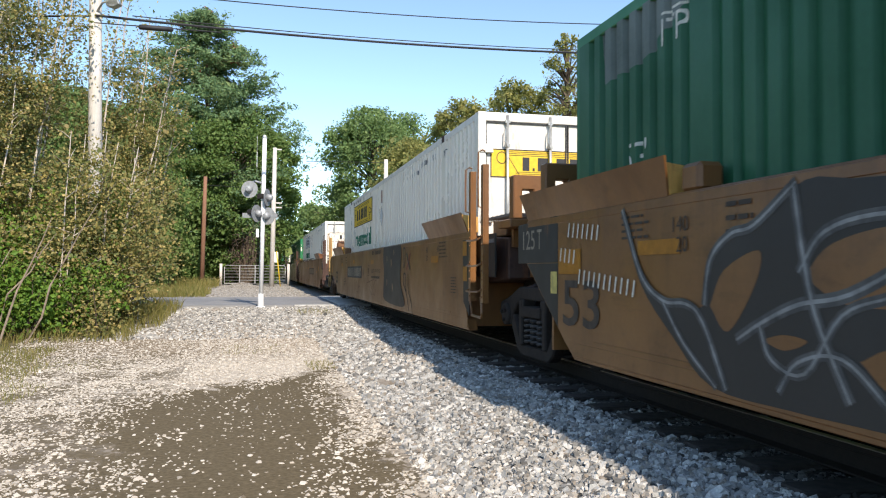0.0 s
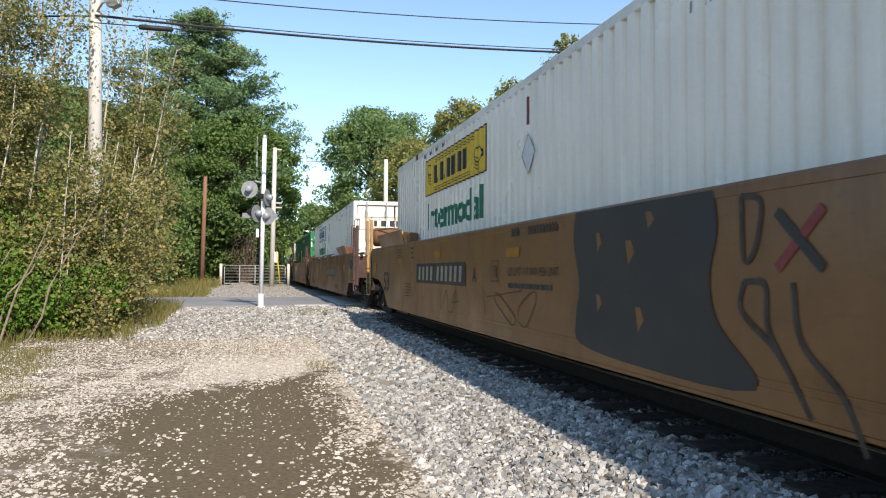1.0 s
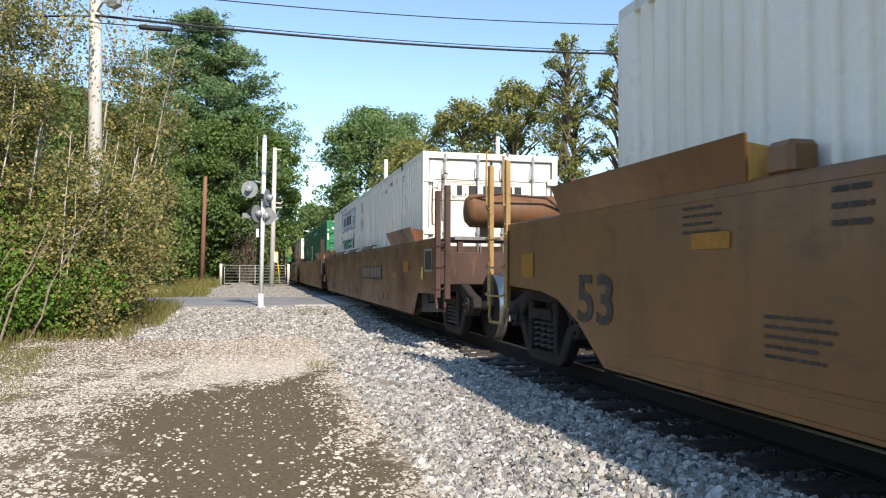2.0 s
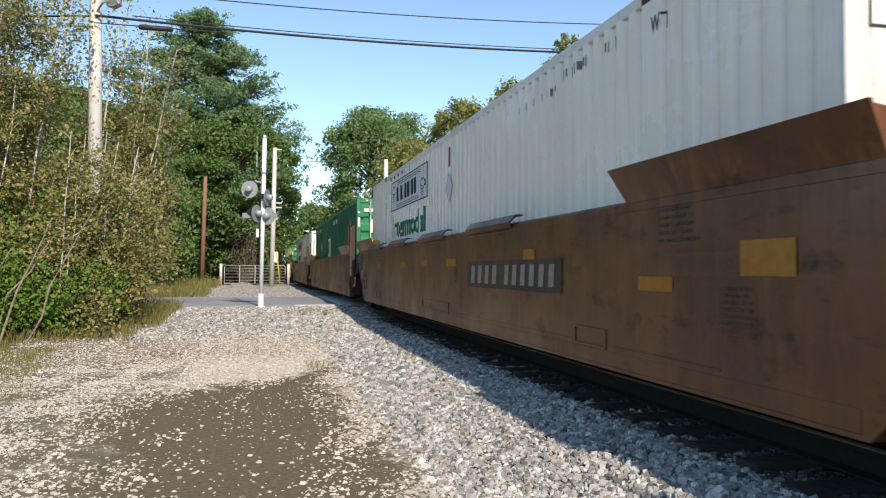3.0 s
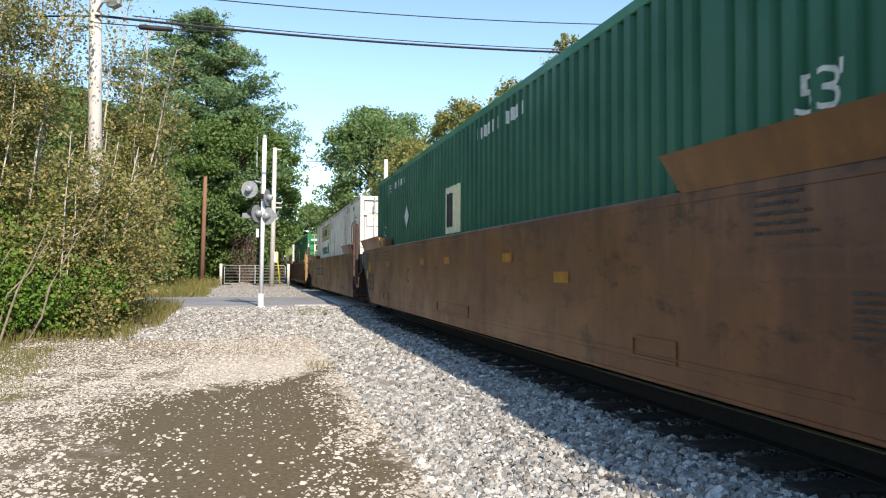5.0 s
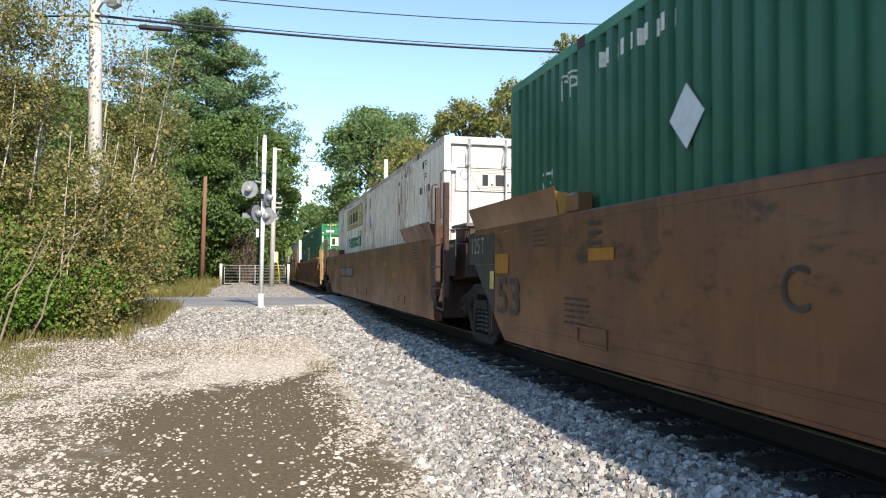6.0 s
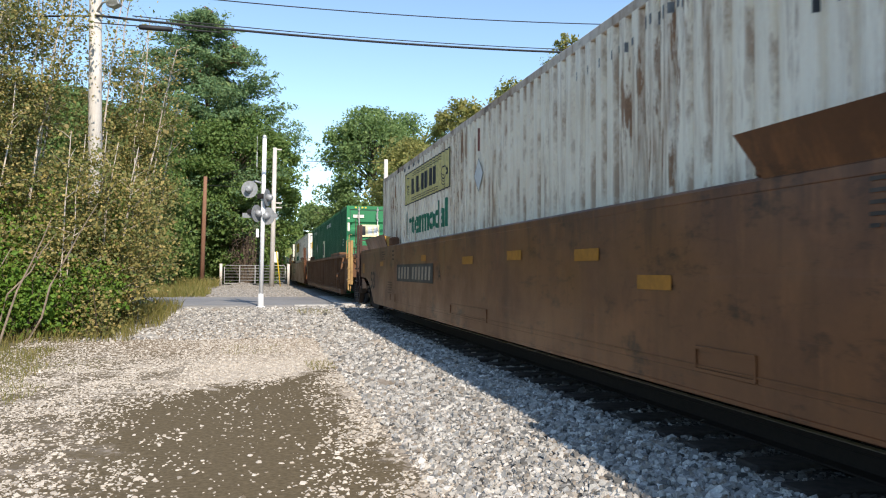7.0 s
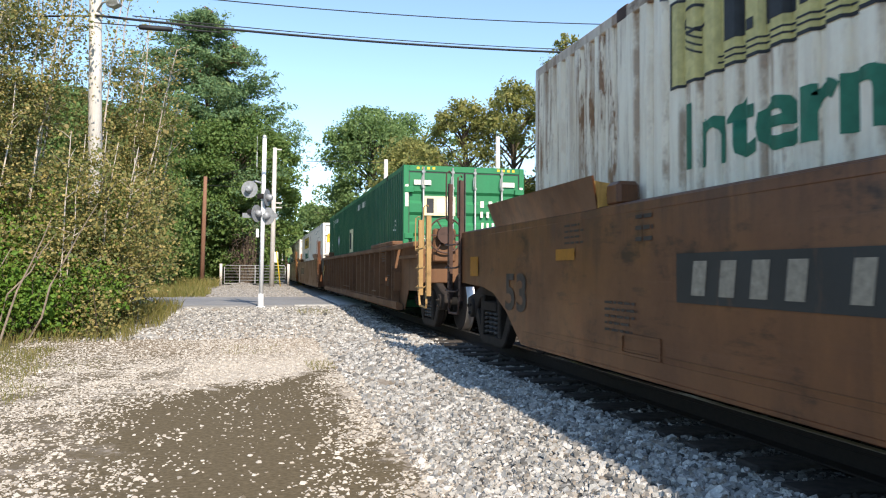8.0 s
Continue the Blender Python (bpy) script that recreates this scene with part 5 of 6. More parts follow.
    if kind == "block":
        bm = bmesh.new()
        outline = smooth_line([(0.05, 1.15), (0.0, 0.9), (0.12, 0.55), (0.05, 0.25), (0.15, 0.05), (1.2, -0.02), (2.45, 0.01), (2.10, 0.35), (2.02, 0.62), (2.10, 0.9), (2.06, 1.14)], 4)
        bm.faces.new([bm.verts.new((a, b, 0)) for a, b in outline])
        part("sprayed_block", on_side(bm, -1.72, 0.80, x), M["navy"], c, "slate-blue painted-over block")
        for a, b, w, h in ((0.45, 0.80, 0.10, 0.16), (0.95, 0.70, 0.14, 0.18), (1.25, 0.95, 0.12, 0.12), (0.45, 0.33, 0.10, 0.14), (1.10, 0.22, 0.12, 0.18)):
            bm = bmesh.new()
            bm.faces.new([bm.verts.new(p) for p in ((a, b + h, 0), (a + 0.3 * w, b, 0), (a + w, b + 0.5 * h, 0), (a + 0.6 * w, b + h, 0))])
            part("sprayed_gap", on_side(bm, -1.72, 0.80, x - 0.002), M["tan"], c)
        bm = bmesh.new()
        ribbon(bm, smooth_line([(0.0, 0.9), (0.02, 0.55), (0.12, 0.60), (0.17, 0.85), (0.0, 0.9)]), 0.035)
        ribbon(bm, smooth_line([(0.02, 0.42), (0.0, 0.25), (0.3, 0.05), (0.55, -0.25)]), 0.035)
        ribbon(bm, smooth_line([(0.02, 0.42), (0.2, 0.40), (0.22, 0.18), (0.35, 0.0)]), 0.035)
        ribbon(bm, smooth_line([(0.42, 0.42), (0.48, 0.12), (0.75, -0.1), (0.9, -0.35)]), 0.035)
        part("sprayed_stroke", on_side(bm, -4.05, 0.98, x), M["faint"], c)
        for col, pts in (("navy", [(0, 0.30), (0.34, 0)]), ("reddish", [(0, 0), (0.34, 0.30)])):
            bm = bmesh.new()
            ribbon(bm, pts, 0.06)
            part("sprayed_cross", on_side(bm, -4.35, EYE + 0.02, x - (0.002 if col == "navy" else 0)), M[col], c)
        bm = bmesh.new()
        ribbon(bm, smooth_line([(0.0, 0.3), (0.1, 0.0), (0.4, 0.28), (0.5, 0.0), (0.8, 0.02), (0.95, 0.30), (0.75, 0.12), (1.1, 0.15)]), 0.016)
        part("scratched_lines", on_side(bm, 3.2, 0.90, x), M["stain"], c)
        for words, u, z, h, w in (("LD LMT", 0.04, -0.045, 0.085, 0.42), ("117,800.", -0.44, -0.045, 0.085, 0.42), ("PER UNIT", -0.90, -0.045, 0.085, 0.48)):
            part("load_limit", on_side(text_bm(words, h, w), u, EYE + z, x), M["faint"], c, "stencilled load limit")
        bar_parts("stencil_line", letter_bars(0, 1.25, 0, 0.05, [1, 4, 1, 3, 5, 4, 3, 4], 0.5), lambda q: on_side(q, 0.04, EYE - 0.175, x), M["faint"], c)
        bar_parts("stencil_line", letter_bars(0, 0.24, 0, 0.09, [1, 1, 1], 0.5) + letter_bars(0.52, 1.28, 0, 0.085, [1] * 10, 0.6), lambda q: on_side(q, -0.07, EYE + 0.37, x), M["faint"], c)
        bar_parts("stencil_frame", [(0, 0.29, 0, 0.015), (0, 0.29, 0.23, 0.245), (0, 0.015, 0.015, 0.23), (0.275, 0.29, 0.015, 0.23), (0.08, 0.21, 0.05, 0.19)], lambda q: on_side(q, 0.66, EYE - 0.12, x), M["stain"], c)
        for pts in ([(0.0, 0.25), (0.12, 0.29), (0.66, 0.08), (0.70, 0.0), (0.56, -0.02), (0.06, 0.18), (0.0, 0.25)], [(0.80, 0.02), (0.84, 0.18), (1.20, 0.33), (1.33, 0.30), (1.22, 0.14), (1.02, -0.02), (0.80, 0.02)], [(-0.50, 0.36), (-0.36, 0.02)], [(-0.30, 0.24), (0.9, 0.34)]):
            bm = bmesh.new()
            ribbon(bm, smooth_line(pts), 0.014)
            part("welded_outline", on_side(bm, 0.52, EYE - 0.54, x), M["stain"], c)
        for u, z in ((-8.30, 0.20), (-8.32, -0.13)):
            part("sign_strip", on_side(flat_rects([(0, 0.20, 0, 0.19)]), u + 0.06, EYE + z, x - 0.001), M["sticker"], c, "orange-yellow reflective patch")
        part("stencil", on_side(text_bm("40", 0.09), -5.98, EYE + 0.29, x), M["faint"], c)
        part("stencil", on_side(text_bm("20", 0.09), -5.98, EYE + 0.16, x), M["faint"], c)
        part("stencil", on_side(text_bm("45", 0.09), -6.75, EYE + 0.29, x), M["faint"], c)


M["reddish"] = plain("faded_red_spray", (0.22, 0.040, 0.035), 0.6)


def build_cars():
    made = []

    def add(s, *args, **kw):
        marks = kw.pop("marks")
        sprayed = kw.pop("spray", "")
        c = well_car(s, *args, **kw)
        car_letters(c, **marks, far=args[2], paint=args[0])
        if sprayed:
            spray_paint(c, sprayed)
        made.append((c, s))

    add(-1.50, M["tan"], "ladder", "deep", "tan-brown well car with grey sprayed shapes on its side", flare_paint=M["tan"], marks=dict(plate_y=None, plate_bars=0, letter="", plates=(), strips=((6.45, EYE + 0.12, 0.55),)), spray="swirl")
    add(17.95, M["tan"], "ladder", "coupler", "tan-brown well car with a slate-blue painted-over block", flare_paint=M["tan"], wheel=True, marks=dict(plate_y=4.90, plate_bars=0, letter="A", plates=(), strips=((6.6, EYE + 0.14, 0.40), (0.11, EYE + 0.155, 0.44), (-6.36, EYE + 0.13, 0.45), (3.6, EYE + 0.20, 0.40))), spray="block")
    add(42.00, M["brown"], "coupler", "deep", "dark brown well car with a rust-brown air tank", flare_paint=M["brown"], trim=M["umber"], tank=True, hoods=True, marks=dict(plate_y=-2.10, plate_bars=1, letter="B", strips=((2.55, EYE + 0.06, 0.44), (0.78, EYE + 0.08, 0.50), (-0.95, EYE + 0.07, 0.54), (5.55, EYE + 0.05, 0.44), (-6.62, EYE - 0.13, 0.46), (-7.80, EYE - 0.02, 0.46), (-7.80, EYE + 0.08, 0.46), (-4.2, EYE + 0.12, 0.34))))
    add(61.26, M["brown"], "ladder", "deep", "worn brown middle well car with stained sides", flare_paint=M["tan"], trim=M["umber"], marks=dict(plate_y=None, plate_bars=0, letter="C", letter_h=0.24, strips=((5.39, EYE + 0.09, 0.46), (-4.0, EYE - 0.10, 0.34), (0.2, EYE + 0.10, 0.32), (1.9, EYE + 0.10, 0.32), (-2.5, EYE + 0.10, 0.32))))
    add(80.74, M["brown"], "ladder", "coupler", "worn brown well car with a dark number plate", flare_paint=M["brown"], trim=M["umber"], marks=dict(plate_y=4.85, plate_bars=0, letter="A", strips=((6.9, EYE + 0.10, 0.42), (2.6, EYE + 0.16, 0.36), (0.0, EYE + 0.09, 0.50), (-1.85, EYE + 0.12, 0.46), (-3.66, EYE + 0.09, 0.48), (-4.77, EYE - 0.12, 0.46))))
    add(104.5, M["rustbrown"], "coupler", "deep", "rust-brown well car with vertical ribs on its sides", ribs=True, wheel=True, marks=dict(plate_y=None, plate_bars=0, letter="", big53=False))
    for s, p in ((124.0, "brown"), (143.5, "tan"), (163.0, "brown"), (182.5, "tan")):
        add(s, M[p], "ladder", "deep", "brown well car towards the rear of the train", flare_paint=M[p], marks=dict(plate_y=4.85, plate_bars=0, letter="", strips=((5.3, EYE + 0.12, 0.42),)))
    return made


# ---- trucks ----
WHEEL_R = 0.48


def build_truck():
    t = thing("rail_truck", (XC, 0, 0), "dusty dark iron two-axle truck under the cars", "railway truck", "trucks of the train")
    za = RAIL + WHEEL_R
    for sg in (-1, 1):
        x = sg * 1.03
        bm = bmesh.new()
        arch = [(-1.20, 0.0), (-1.17, 0.14), (-0.90, 0.20), (-0.48, 0.34), (0.48, 0.34), (0.90, 0.20), (1.17, 0.14), (1.20, 0.0), (1.06, -0.12), (0.76, -0.12), (0.70, 0.02), (0.56, 0.13), (0.40, 0.19), (-0.40, 0.19), (-0.56, 0.13), (-0.70, 0.02), (-0.76, -0.12), (-1.06, -0.12)]
        sling = [(-0.755, -0.125), (-0.56, -0.38), (-0.42, -0.46), (0.42, -0.46), (0.56, -0.38), (0.755, -0.125), (0.695, 0.015), (0.62, -0.03), (0.47, -0.25), (0.40, -0.33), (-0.40, -0.33), (-0.47, -0.25), (-0.62, -0.03), (-0.695, 0.015)]
        for shape in (arch, sling):
            solid(bm, [(x, y, za + z) for y, z in shape], (sg * 0.13, 0, 0))
        for y in (-0.37, 0.37):
            box(bm, *sorted((x + sg * 0.01, x + sg * 0.155)), y - 0.055, y + 0.055, za - 0.335, za + 0.20)
        frame_part = part("side_frame", bevelled(bm, 0.016), M["truckiron"], t)
        for y in (-0.20, 0.0, 0.20):
            bm = bmesh.new()
            pts = [(x + sg * 0.06 + 0.085 * math.cos(a), y + 0.085 * math.sin(a), za - 0.31 + 0.30 * a / (math.tau * 5)) for a in np.linspace(0, math.tau * 5, 61)]
            tube(bm, pts, 0.019, 6)
            part("coil_spring", bm, M["spring"], frame_part)
        bm = bmesh.new()
        box(bm, x - 0.05, x + sg * 0.17 if sg > 0 else x + 0.05, -0.30, 0.30, za + 0.0, za + 0.12) if sg > 0 else box(bm, x - 0.17, x + 0.05, -0.30, 0.30, za + 0.0, za + 0.12)
        box(bm, min(x, x + sg * 0.15), max(x, x + sg * 0.15), -0.34, -0.26, za - 0.02, za + 0.20)
        box(bm, min(x, x + sg * 0.15), max(x, x + sg * 0.15), 0.26, 0.34, za - 0.02, za + 0.20)
        part("bolster_end", bevelled(bm, 0.012), M["truckiron"], frame_part)
        for y in (-0.91, 0.91):
            bm = bmesh.new()
            tube(bm, [(x - sg * 0.02, y, za), (x + sg * 0.16, y, za), (x + sg * 0.17, y, za)], [0.135, 0.135, 0.10], 16)
            for k in range(3):
                a = k * math.tau / 3 + 0.4
                tube(bm, [(x + sg * 0.16, y + 0.07 * math.cos(a), za + 0.07 * math.sin(a)), (x + sg * 0.195, y + 0.07 * math.cos(a), za + 0.07 * math.sin(a))], 0.022, 6)
            part("bearing_cap", bm, M["truckiron"], frame_part)
    bm = bmesh.new()
    box(bm, -1.0, 1.0, -0.24, 0.24, za - 0.02, za + 0.20)
    part("bolster", bevelled(bm, 0.02), M["blackiron"], t)
    bm = bmesh.new()
    for y in (-0.35, 0.35):
        tube(bm, [(-0.95, y, za - 0.12), (0.95, y, za - 0.12)], 0.05, 8)
    part("brake_beam", bm, M["blackiron"], t)
    prof = [(0.0, 0.10), (0.05, 0.13), (0.06, 0.36), (0.075, 0.42), (0.075, WHEEL_R), (-0.03, WHEEL_R + 0.006), (-0.055, WHEEL_R + 0.028), (-0.065, WHEEL_R + 0.01), (-0.065, 0.42), (-0.02, 0.36), (-0.03, 0.13)]
    wheels = []
    for y in (-0.91, 0.91):
        w = part("wheelset", axle_bm(), M["blackiron"], t)
        w.location = (0, y, za)
        for sg in (-1, 1):
            bm = bmesh.new()
            rings = []
            for k in range(36):
                a = k * math.tau / 36
                rings.append([bm.verts.new((sg * (0.7535 + px), r * math.cos(a), r * math.sin(a))) for px, r in prof])
            for k in range(36):
                a, b = rings[k], rings[(k + 1) % 36]
                for i in range(len(prof)):
                    j = (i + 1) % len(prof)
                    f = bm.faces.new((a[i], b[i], b[j], a[j]))
                    f.material_index = 1 if i == 4 or i == 5 else 0
                    f.smooth = True
            wheel = part("wheel", bm, M["truckiron"], w)
            wheel.data.materials.append(M["steel"])
        wheels.append(w)
    return t, wheels


def axle_bm():
    bm = bmesh.new()
    tube(bm, [(-1.05, 0, 0), (1.05, 0, 0)], 0.08, 12)
    for k in range(2):
        tube(bm, [(0.2 * (2 * k - 1), 0.0, 0.085), (0.2 * (2 * k - 1) + 0.05, 0.0, 0.085)], 0.02, 6)
    return bm


def build_trucks():
    first, _ = build_truck()
    spots = [8.09, 28.05, 32.00, 51.54, 70.90, 90.80, 94.60, 114.25, 133.75, 153.25, 172.75]
    out = [(first, spots[0])]
    first.location.y = spots[0]
    for s in spots[1:]:
        out.append((copy_thing(first, pose(XC, s, 0)), s))
    return out


CONTAINERS = build_containers()
CARS = build_cars()
TRUCKS = build_trucks()


# ---- plants ----
def leaf_mesh(name, centres, size, material, seed=1, aspect=0.62, droop=0.0, jitter=0.35):
    """Single leaves: folded four-cornered blades, each turned its own way."""
    r = np.random.default_rng(seed)
    n = len(centres)
    up = r.normal(0, 0.75, (n, 3)) + (0, -0.45, 0.75)
    up /= np.linalg.norm(up, axis=1)[:, None] + 1e-9
    d = np.cross(up, r.normal(0, 1, (n, 3)))
    d[:, 2] -= droop
    d /= np.linalg.norm(d, axis=1)[:, None] + 1e-9
    w = np.cross(d, up)
    w /= np.linalg.norm(w, axis=1)[:, None] + 1e-9
    s = (size * r.lognormal(0, jitter, n))[:, None]
    base, tip = centres - d * s * 0.5, centres + d * s * 0.5
    mid = centres - d * s * 0.05 + up * s * 0.10
    v = np.stack([base, mid + w * s * aspect * 0.5, tip, mid - w * s * aspect * 0.5], 1).reshape(-1, 3)
    return raw_mesh(name, v, np.arange(4 * n).reshape(-1, 4), material)


def limb_line(p, q, sag, r, n=5, wander=0.014):
    p, q = np.array(p), np.array(q)
    t = np.linspace(0, 1, n)[:, None]
    out = p + (q - p) * t + np.array([0, 0, 1.0]) * (sag * 4 * t * (1 - t))
    out[1:-1] += r.normal(0, wander * np.linalg.norm(q - p), (n - 2, 3))
    return [tuple(a) for a in out]


def tree_at(name, loc, label, category, group, trunk_bm, bark, crown):
    t = thing(name, loc, label, category, group)
    part("trunk", trunk_bm, bark, t)
    for k, me in enumerate(crown):
        ob = new("crown" if k == 0 else "cone", me)
        ob.parent = t
    return t


def broad_tree(x, y, h, r, base, leaf, count, size, seed, label, squash=1.0, bark=None, clumps=46, group="trees beyond the road"):
    rg = np.random.default_rng(seed)
    z = float(ground_z(x, y))
    bm = bmesh.new()
    lean = rg.normal(0, 0.02 * h, 2)
    top = (lean[0], lean[1], h * 0.86)
    tube(bm, limb_line((0, 0, -0.15), top, 0, rg, 7), [h * 0.020 * (1 - 0.13 * k) for k in range(7)], 8)
    cs = []
    zc, hz = (h + base) / 2, (h - base) / 2
    for k in range(clumps):
        u = rg.uniform(-0.98, 1.0)
        a = rg.uniform(0, math.tau)
        rr = r * math.sqrt(max(0.0, 1 - abs(u) ** 2.2)) * rg.uniform(0.45, 1.0) * (1.0 + 0.22 * math.sin(3 * a + seed))
        c = (top[0] * 0.6 + rr * math.cos(a), top[1] * 0.6 + rr * math.sin(a) * squash, zc + hz * u * 0.97)
        cs.append(c)
        if k % 2 == 0:
            zs = max(base * 0.6, c[2] - 0.35 * r - 0.6)
            tube(bm, limb_line((top[0] * zs / h, top[1] * zs / h, zs), c, 0.15, rg, 4), [h * 0.007, h * 0.005, h * 0.003, h * 0.0015], 5)
    cs = np.array(cs)
    pick = rg.integers(0, clumps, count)
    rad = rg.uniform(0.10, 0.24, clumps) * r
    p = cs[pick] + np.clip(rg.normal(0, 1, (count, 3)), -1.7, 1.7) * rad[pick][:, None] * (0.75, 0.75, 0.55)
    p[:, 2] = np.clip(p[:, 2], max(0.15, base * 0.55), h * 1.02)
    crown = [leaf_mesh("crown", p, size, leaf, seed + 1, 0.7)]
    return tree_at("tree", (x, y, z), label, "tree", group, bm, bark or M["bark"], crown)


def pine_tree(x, y, h, r, base, count, size, seed, label, cones=0, nb=150, leaf=None):
    rg = np.random.default_rng(seed)
    z = float(ground_z(x, y))
    bm = bmesh.new()
    tube(bm, limb_line((0, 0, -0.15), (0.1, 0, h * 0.97), 0, rg, 8), [h * 0.018 * (1 - 0.125 * k) + 0.02 for k in range(8)], 8)
    pts, tips = [], []
    for k in range(nb):
        u = (k + rg.uniform(0, 1)) / nb
        zb = base + (h - base) * u
        a = rg.uniform(0, math.tau)
        ln = r * min(1.0, 1.55 * (1 - u) ** 0.62) * rg.uniform(0.42, 1.08) + 0.35
        end = (ln * math.cos(a), ln * math.sin(a), zb + ln * rg.uniform(-0.08, 0.30))
        tube(bm, limb_line((0, 0, zb - 0.1 * ln), end, 0.04 * ln, rg, 4), [0.035 + 0.006 * ln, 0.03, 0.02, 0.01], 5)
        n = int(count / nb * (0.35 + ln / r))
        t = rg.uniform(0.18, 1.05, n) ** 0.8
        c = np.array(end)[None] * t[:, None]
        c[:, 2] = zb - 0.1 * ln + (end[2] - zb + 0.1 * ln) * t
        # needles gather in tufts along the bough
        tuft = rg.integers(0, max(3, n // 26), n)
        spot = c[tuft % max(1, len(c))] if len(c) else c
        side = rg.normal(0, 1, (max(3, n // 26), 3)) * (0.03 * r + 0.085 * ln) * np.array((1, 1, 0.30))
        pts.append(spot + side[tuft] + rg.normal(0, 1, (n, 3)) * (0.042 * r) * np.array((1, 1, 0.42)))
        tips.append(c[:3] * (1, 1, 1))
    crown = [leaf_mesh("crown", np.concatenate(pts), size, leaf or M["needle"], seed + 1, 0.16 if leaf else 0.42, 0.1)]
    if cones:
        t = np.concatenate(tips)
        t = t[t[:, 2] > base + 0.55 * (h - base)]
        pick = t[rg.integers(0, len(t), cones)]
        for k, c in enumerate(pick):
            crown.append(leaf_mesh("cone", c + rg.normal(0, 0.18, (26, 3)), 0.26, M["cone"], seed + 2 + k, 0.6))
    return tree_at("pine_tree", (x, y, z), label, "tree", "trees beyond the road", bm, M["bark"], crown)


def sapling(x, y, h, leaf, count, size, seed, label, lean=(0, 0), low=0.12, spread=0.55, stems=3):
    rg = np.random.default_rng(seed)
    z = float(ground_z(x, y))
    bm = bmesh.new()
    pts = []
    for k in range(stems):
        hh = h * rg.uniform(0.78, 1.0) if k else h
        foot = (rg.normal(0, 0.18) * (k > 0), rg.normal(0, 0.18) * (k > 0), -0.1)
        top = (lean[0] * hh + rg.normal(0, 0.05 * hh), lean[1] * hh + rg.normal(0, 0.05 * hh), hh)
        line = limb_line(foot, top, -0.012 * hh, rg, 7, 0.006)
        tube(bm, line, [0.021 * (h / 6) * (1 - 0.14 * i) + 0.006 for i in range(7)], 6)
        ln = np.array(line)
        for b in range(int(15 * h / 6)):
            u = rg.uniform(low, 1.0)
            i = min(int(u * 6), 5)
            p = ln[i] + (ln[i + 1] - ln[i]) * (u * 6 - i)
            a = rg.uniform(0, math.tau)
            L = spread * (1.25 - u) * rg.uniform(0.5, 1.3) + 0.15
            q = p + np.array([math.cos(a) * L, math.sin(a) * L, L * rg.uniform(0.2, 0.9)])
            tube(bm, [tuple(p), tuple((p + q) / 2 + (0, 0, 0.03)), tuple(q)], [0.009, 0.006, 0.003], 4, False)
            n = int(count / (stems * 15 * h / 6) * min(1.2, 2.1 * (1.0 - u) + 0.08))
            t = rg.uniform(0.15, 1.1, n)[:, None]
            pts.append(p + (q - p) * t + rg.normal(0, 0.15 + 0.05 * L, (n, 3)))
    p = np.concatenate(pts)
    p = p[p[:, 2] > 0.1]
    return tree_at("birch_sapling", (x, y, z), label, "tree", "saplings of the roadside thicket", bm, M["birchbark"], [leaf_mesh("crown", p, size, leaf, seed + 1, 0.72, 0.25)])


def shrub(x, y, w, h, leaf, count, size, seed, label, group="shrubs"):
    rg = np.random.default_rng(seed)
    z = float(ground_z(x, y))
    bm = bmesh.new()
    cs = []
    for k in range(13):
        a = rg.uniform(0, math.tau)
        q = (w * rg.uniform(0.2, 0.95) * math.cos(a), w * rg.uniform(0.2, 0.95) * math.sin(a), h * rg.uniform(0.25, 0.95))
        tube(bm, limb_line((0.1 * math.cos(a), 0.1 * math.sin(a), -0.05), q, 0.08 * h, rg, 4), [0.018, 0.014, 0.009, 0.004], 5)
        cs.append(q)
    cs = np.array(cs)
    pick = rg.integers(0, len(cs), count)
    t = rg.uniform(0.35, 1.0, count)[:, None]
    p = cs[pick] * t + rg.normal(0, 1, (count, 3)) * np.array((0.22 * w, 0.22 * w, 0.16 * h))
    p = p[p[:, 2] > 0.03]
    t = thing("shrub", (x, y, z), label, "shrub", group)
    part("branchwork", bm, M["bark"], t)
    ob = new("foliage", leaf_mesh("foliage", p, size, leaf, seed + 1, 0.7))
    ob.parent = t
    return t


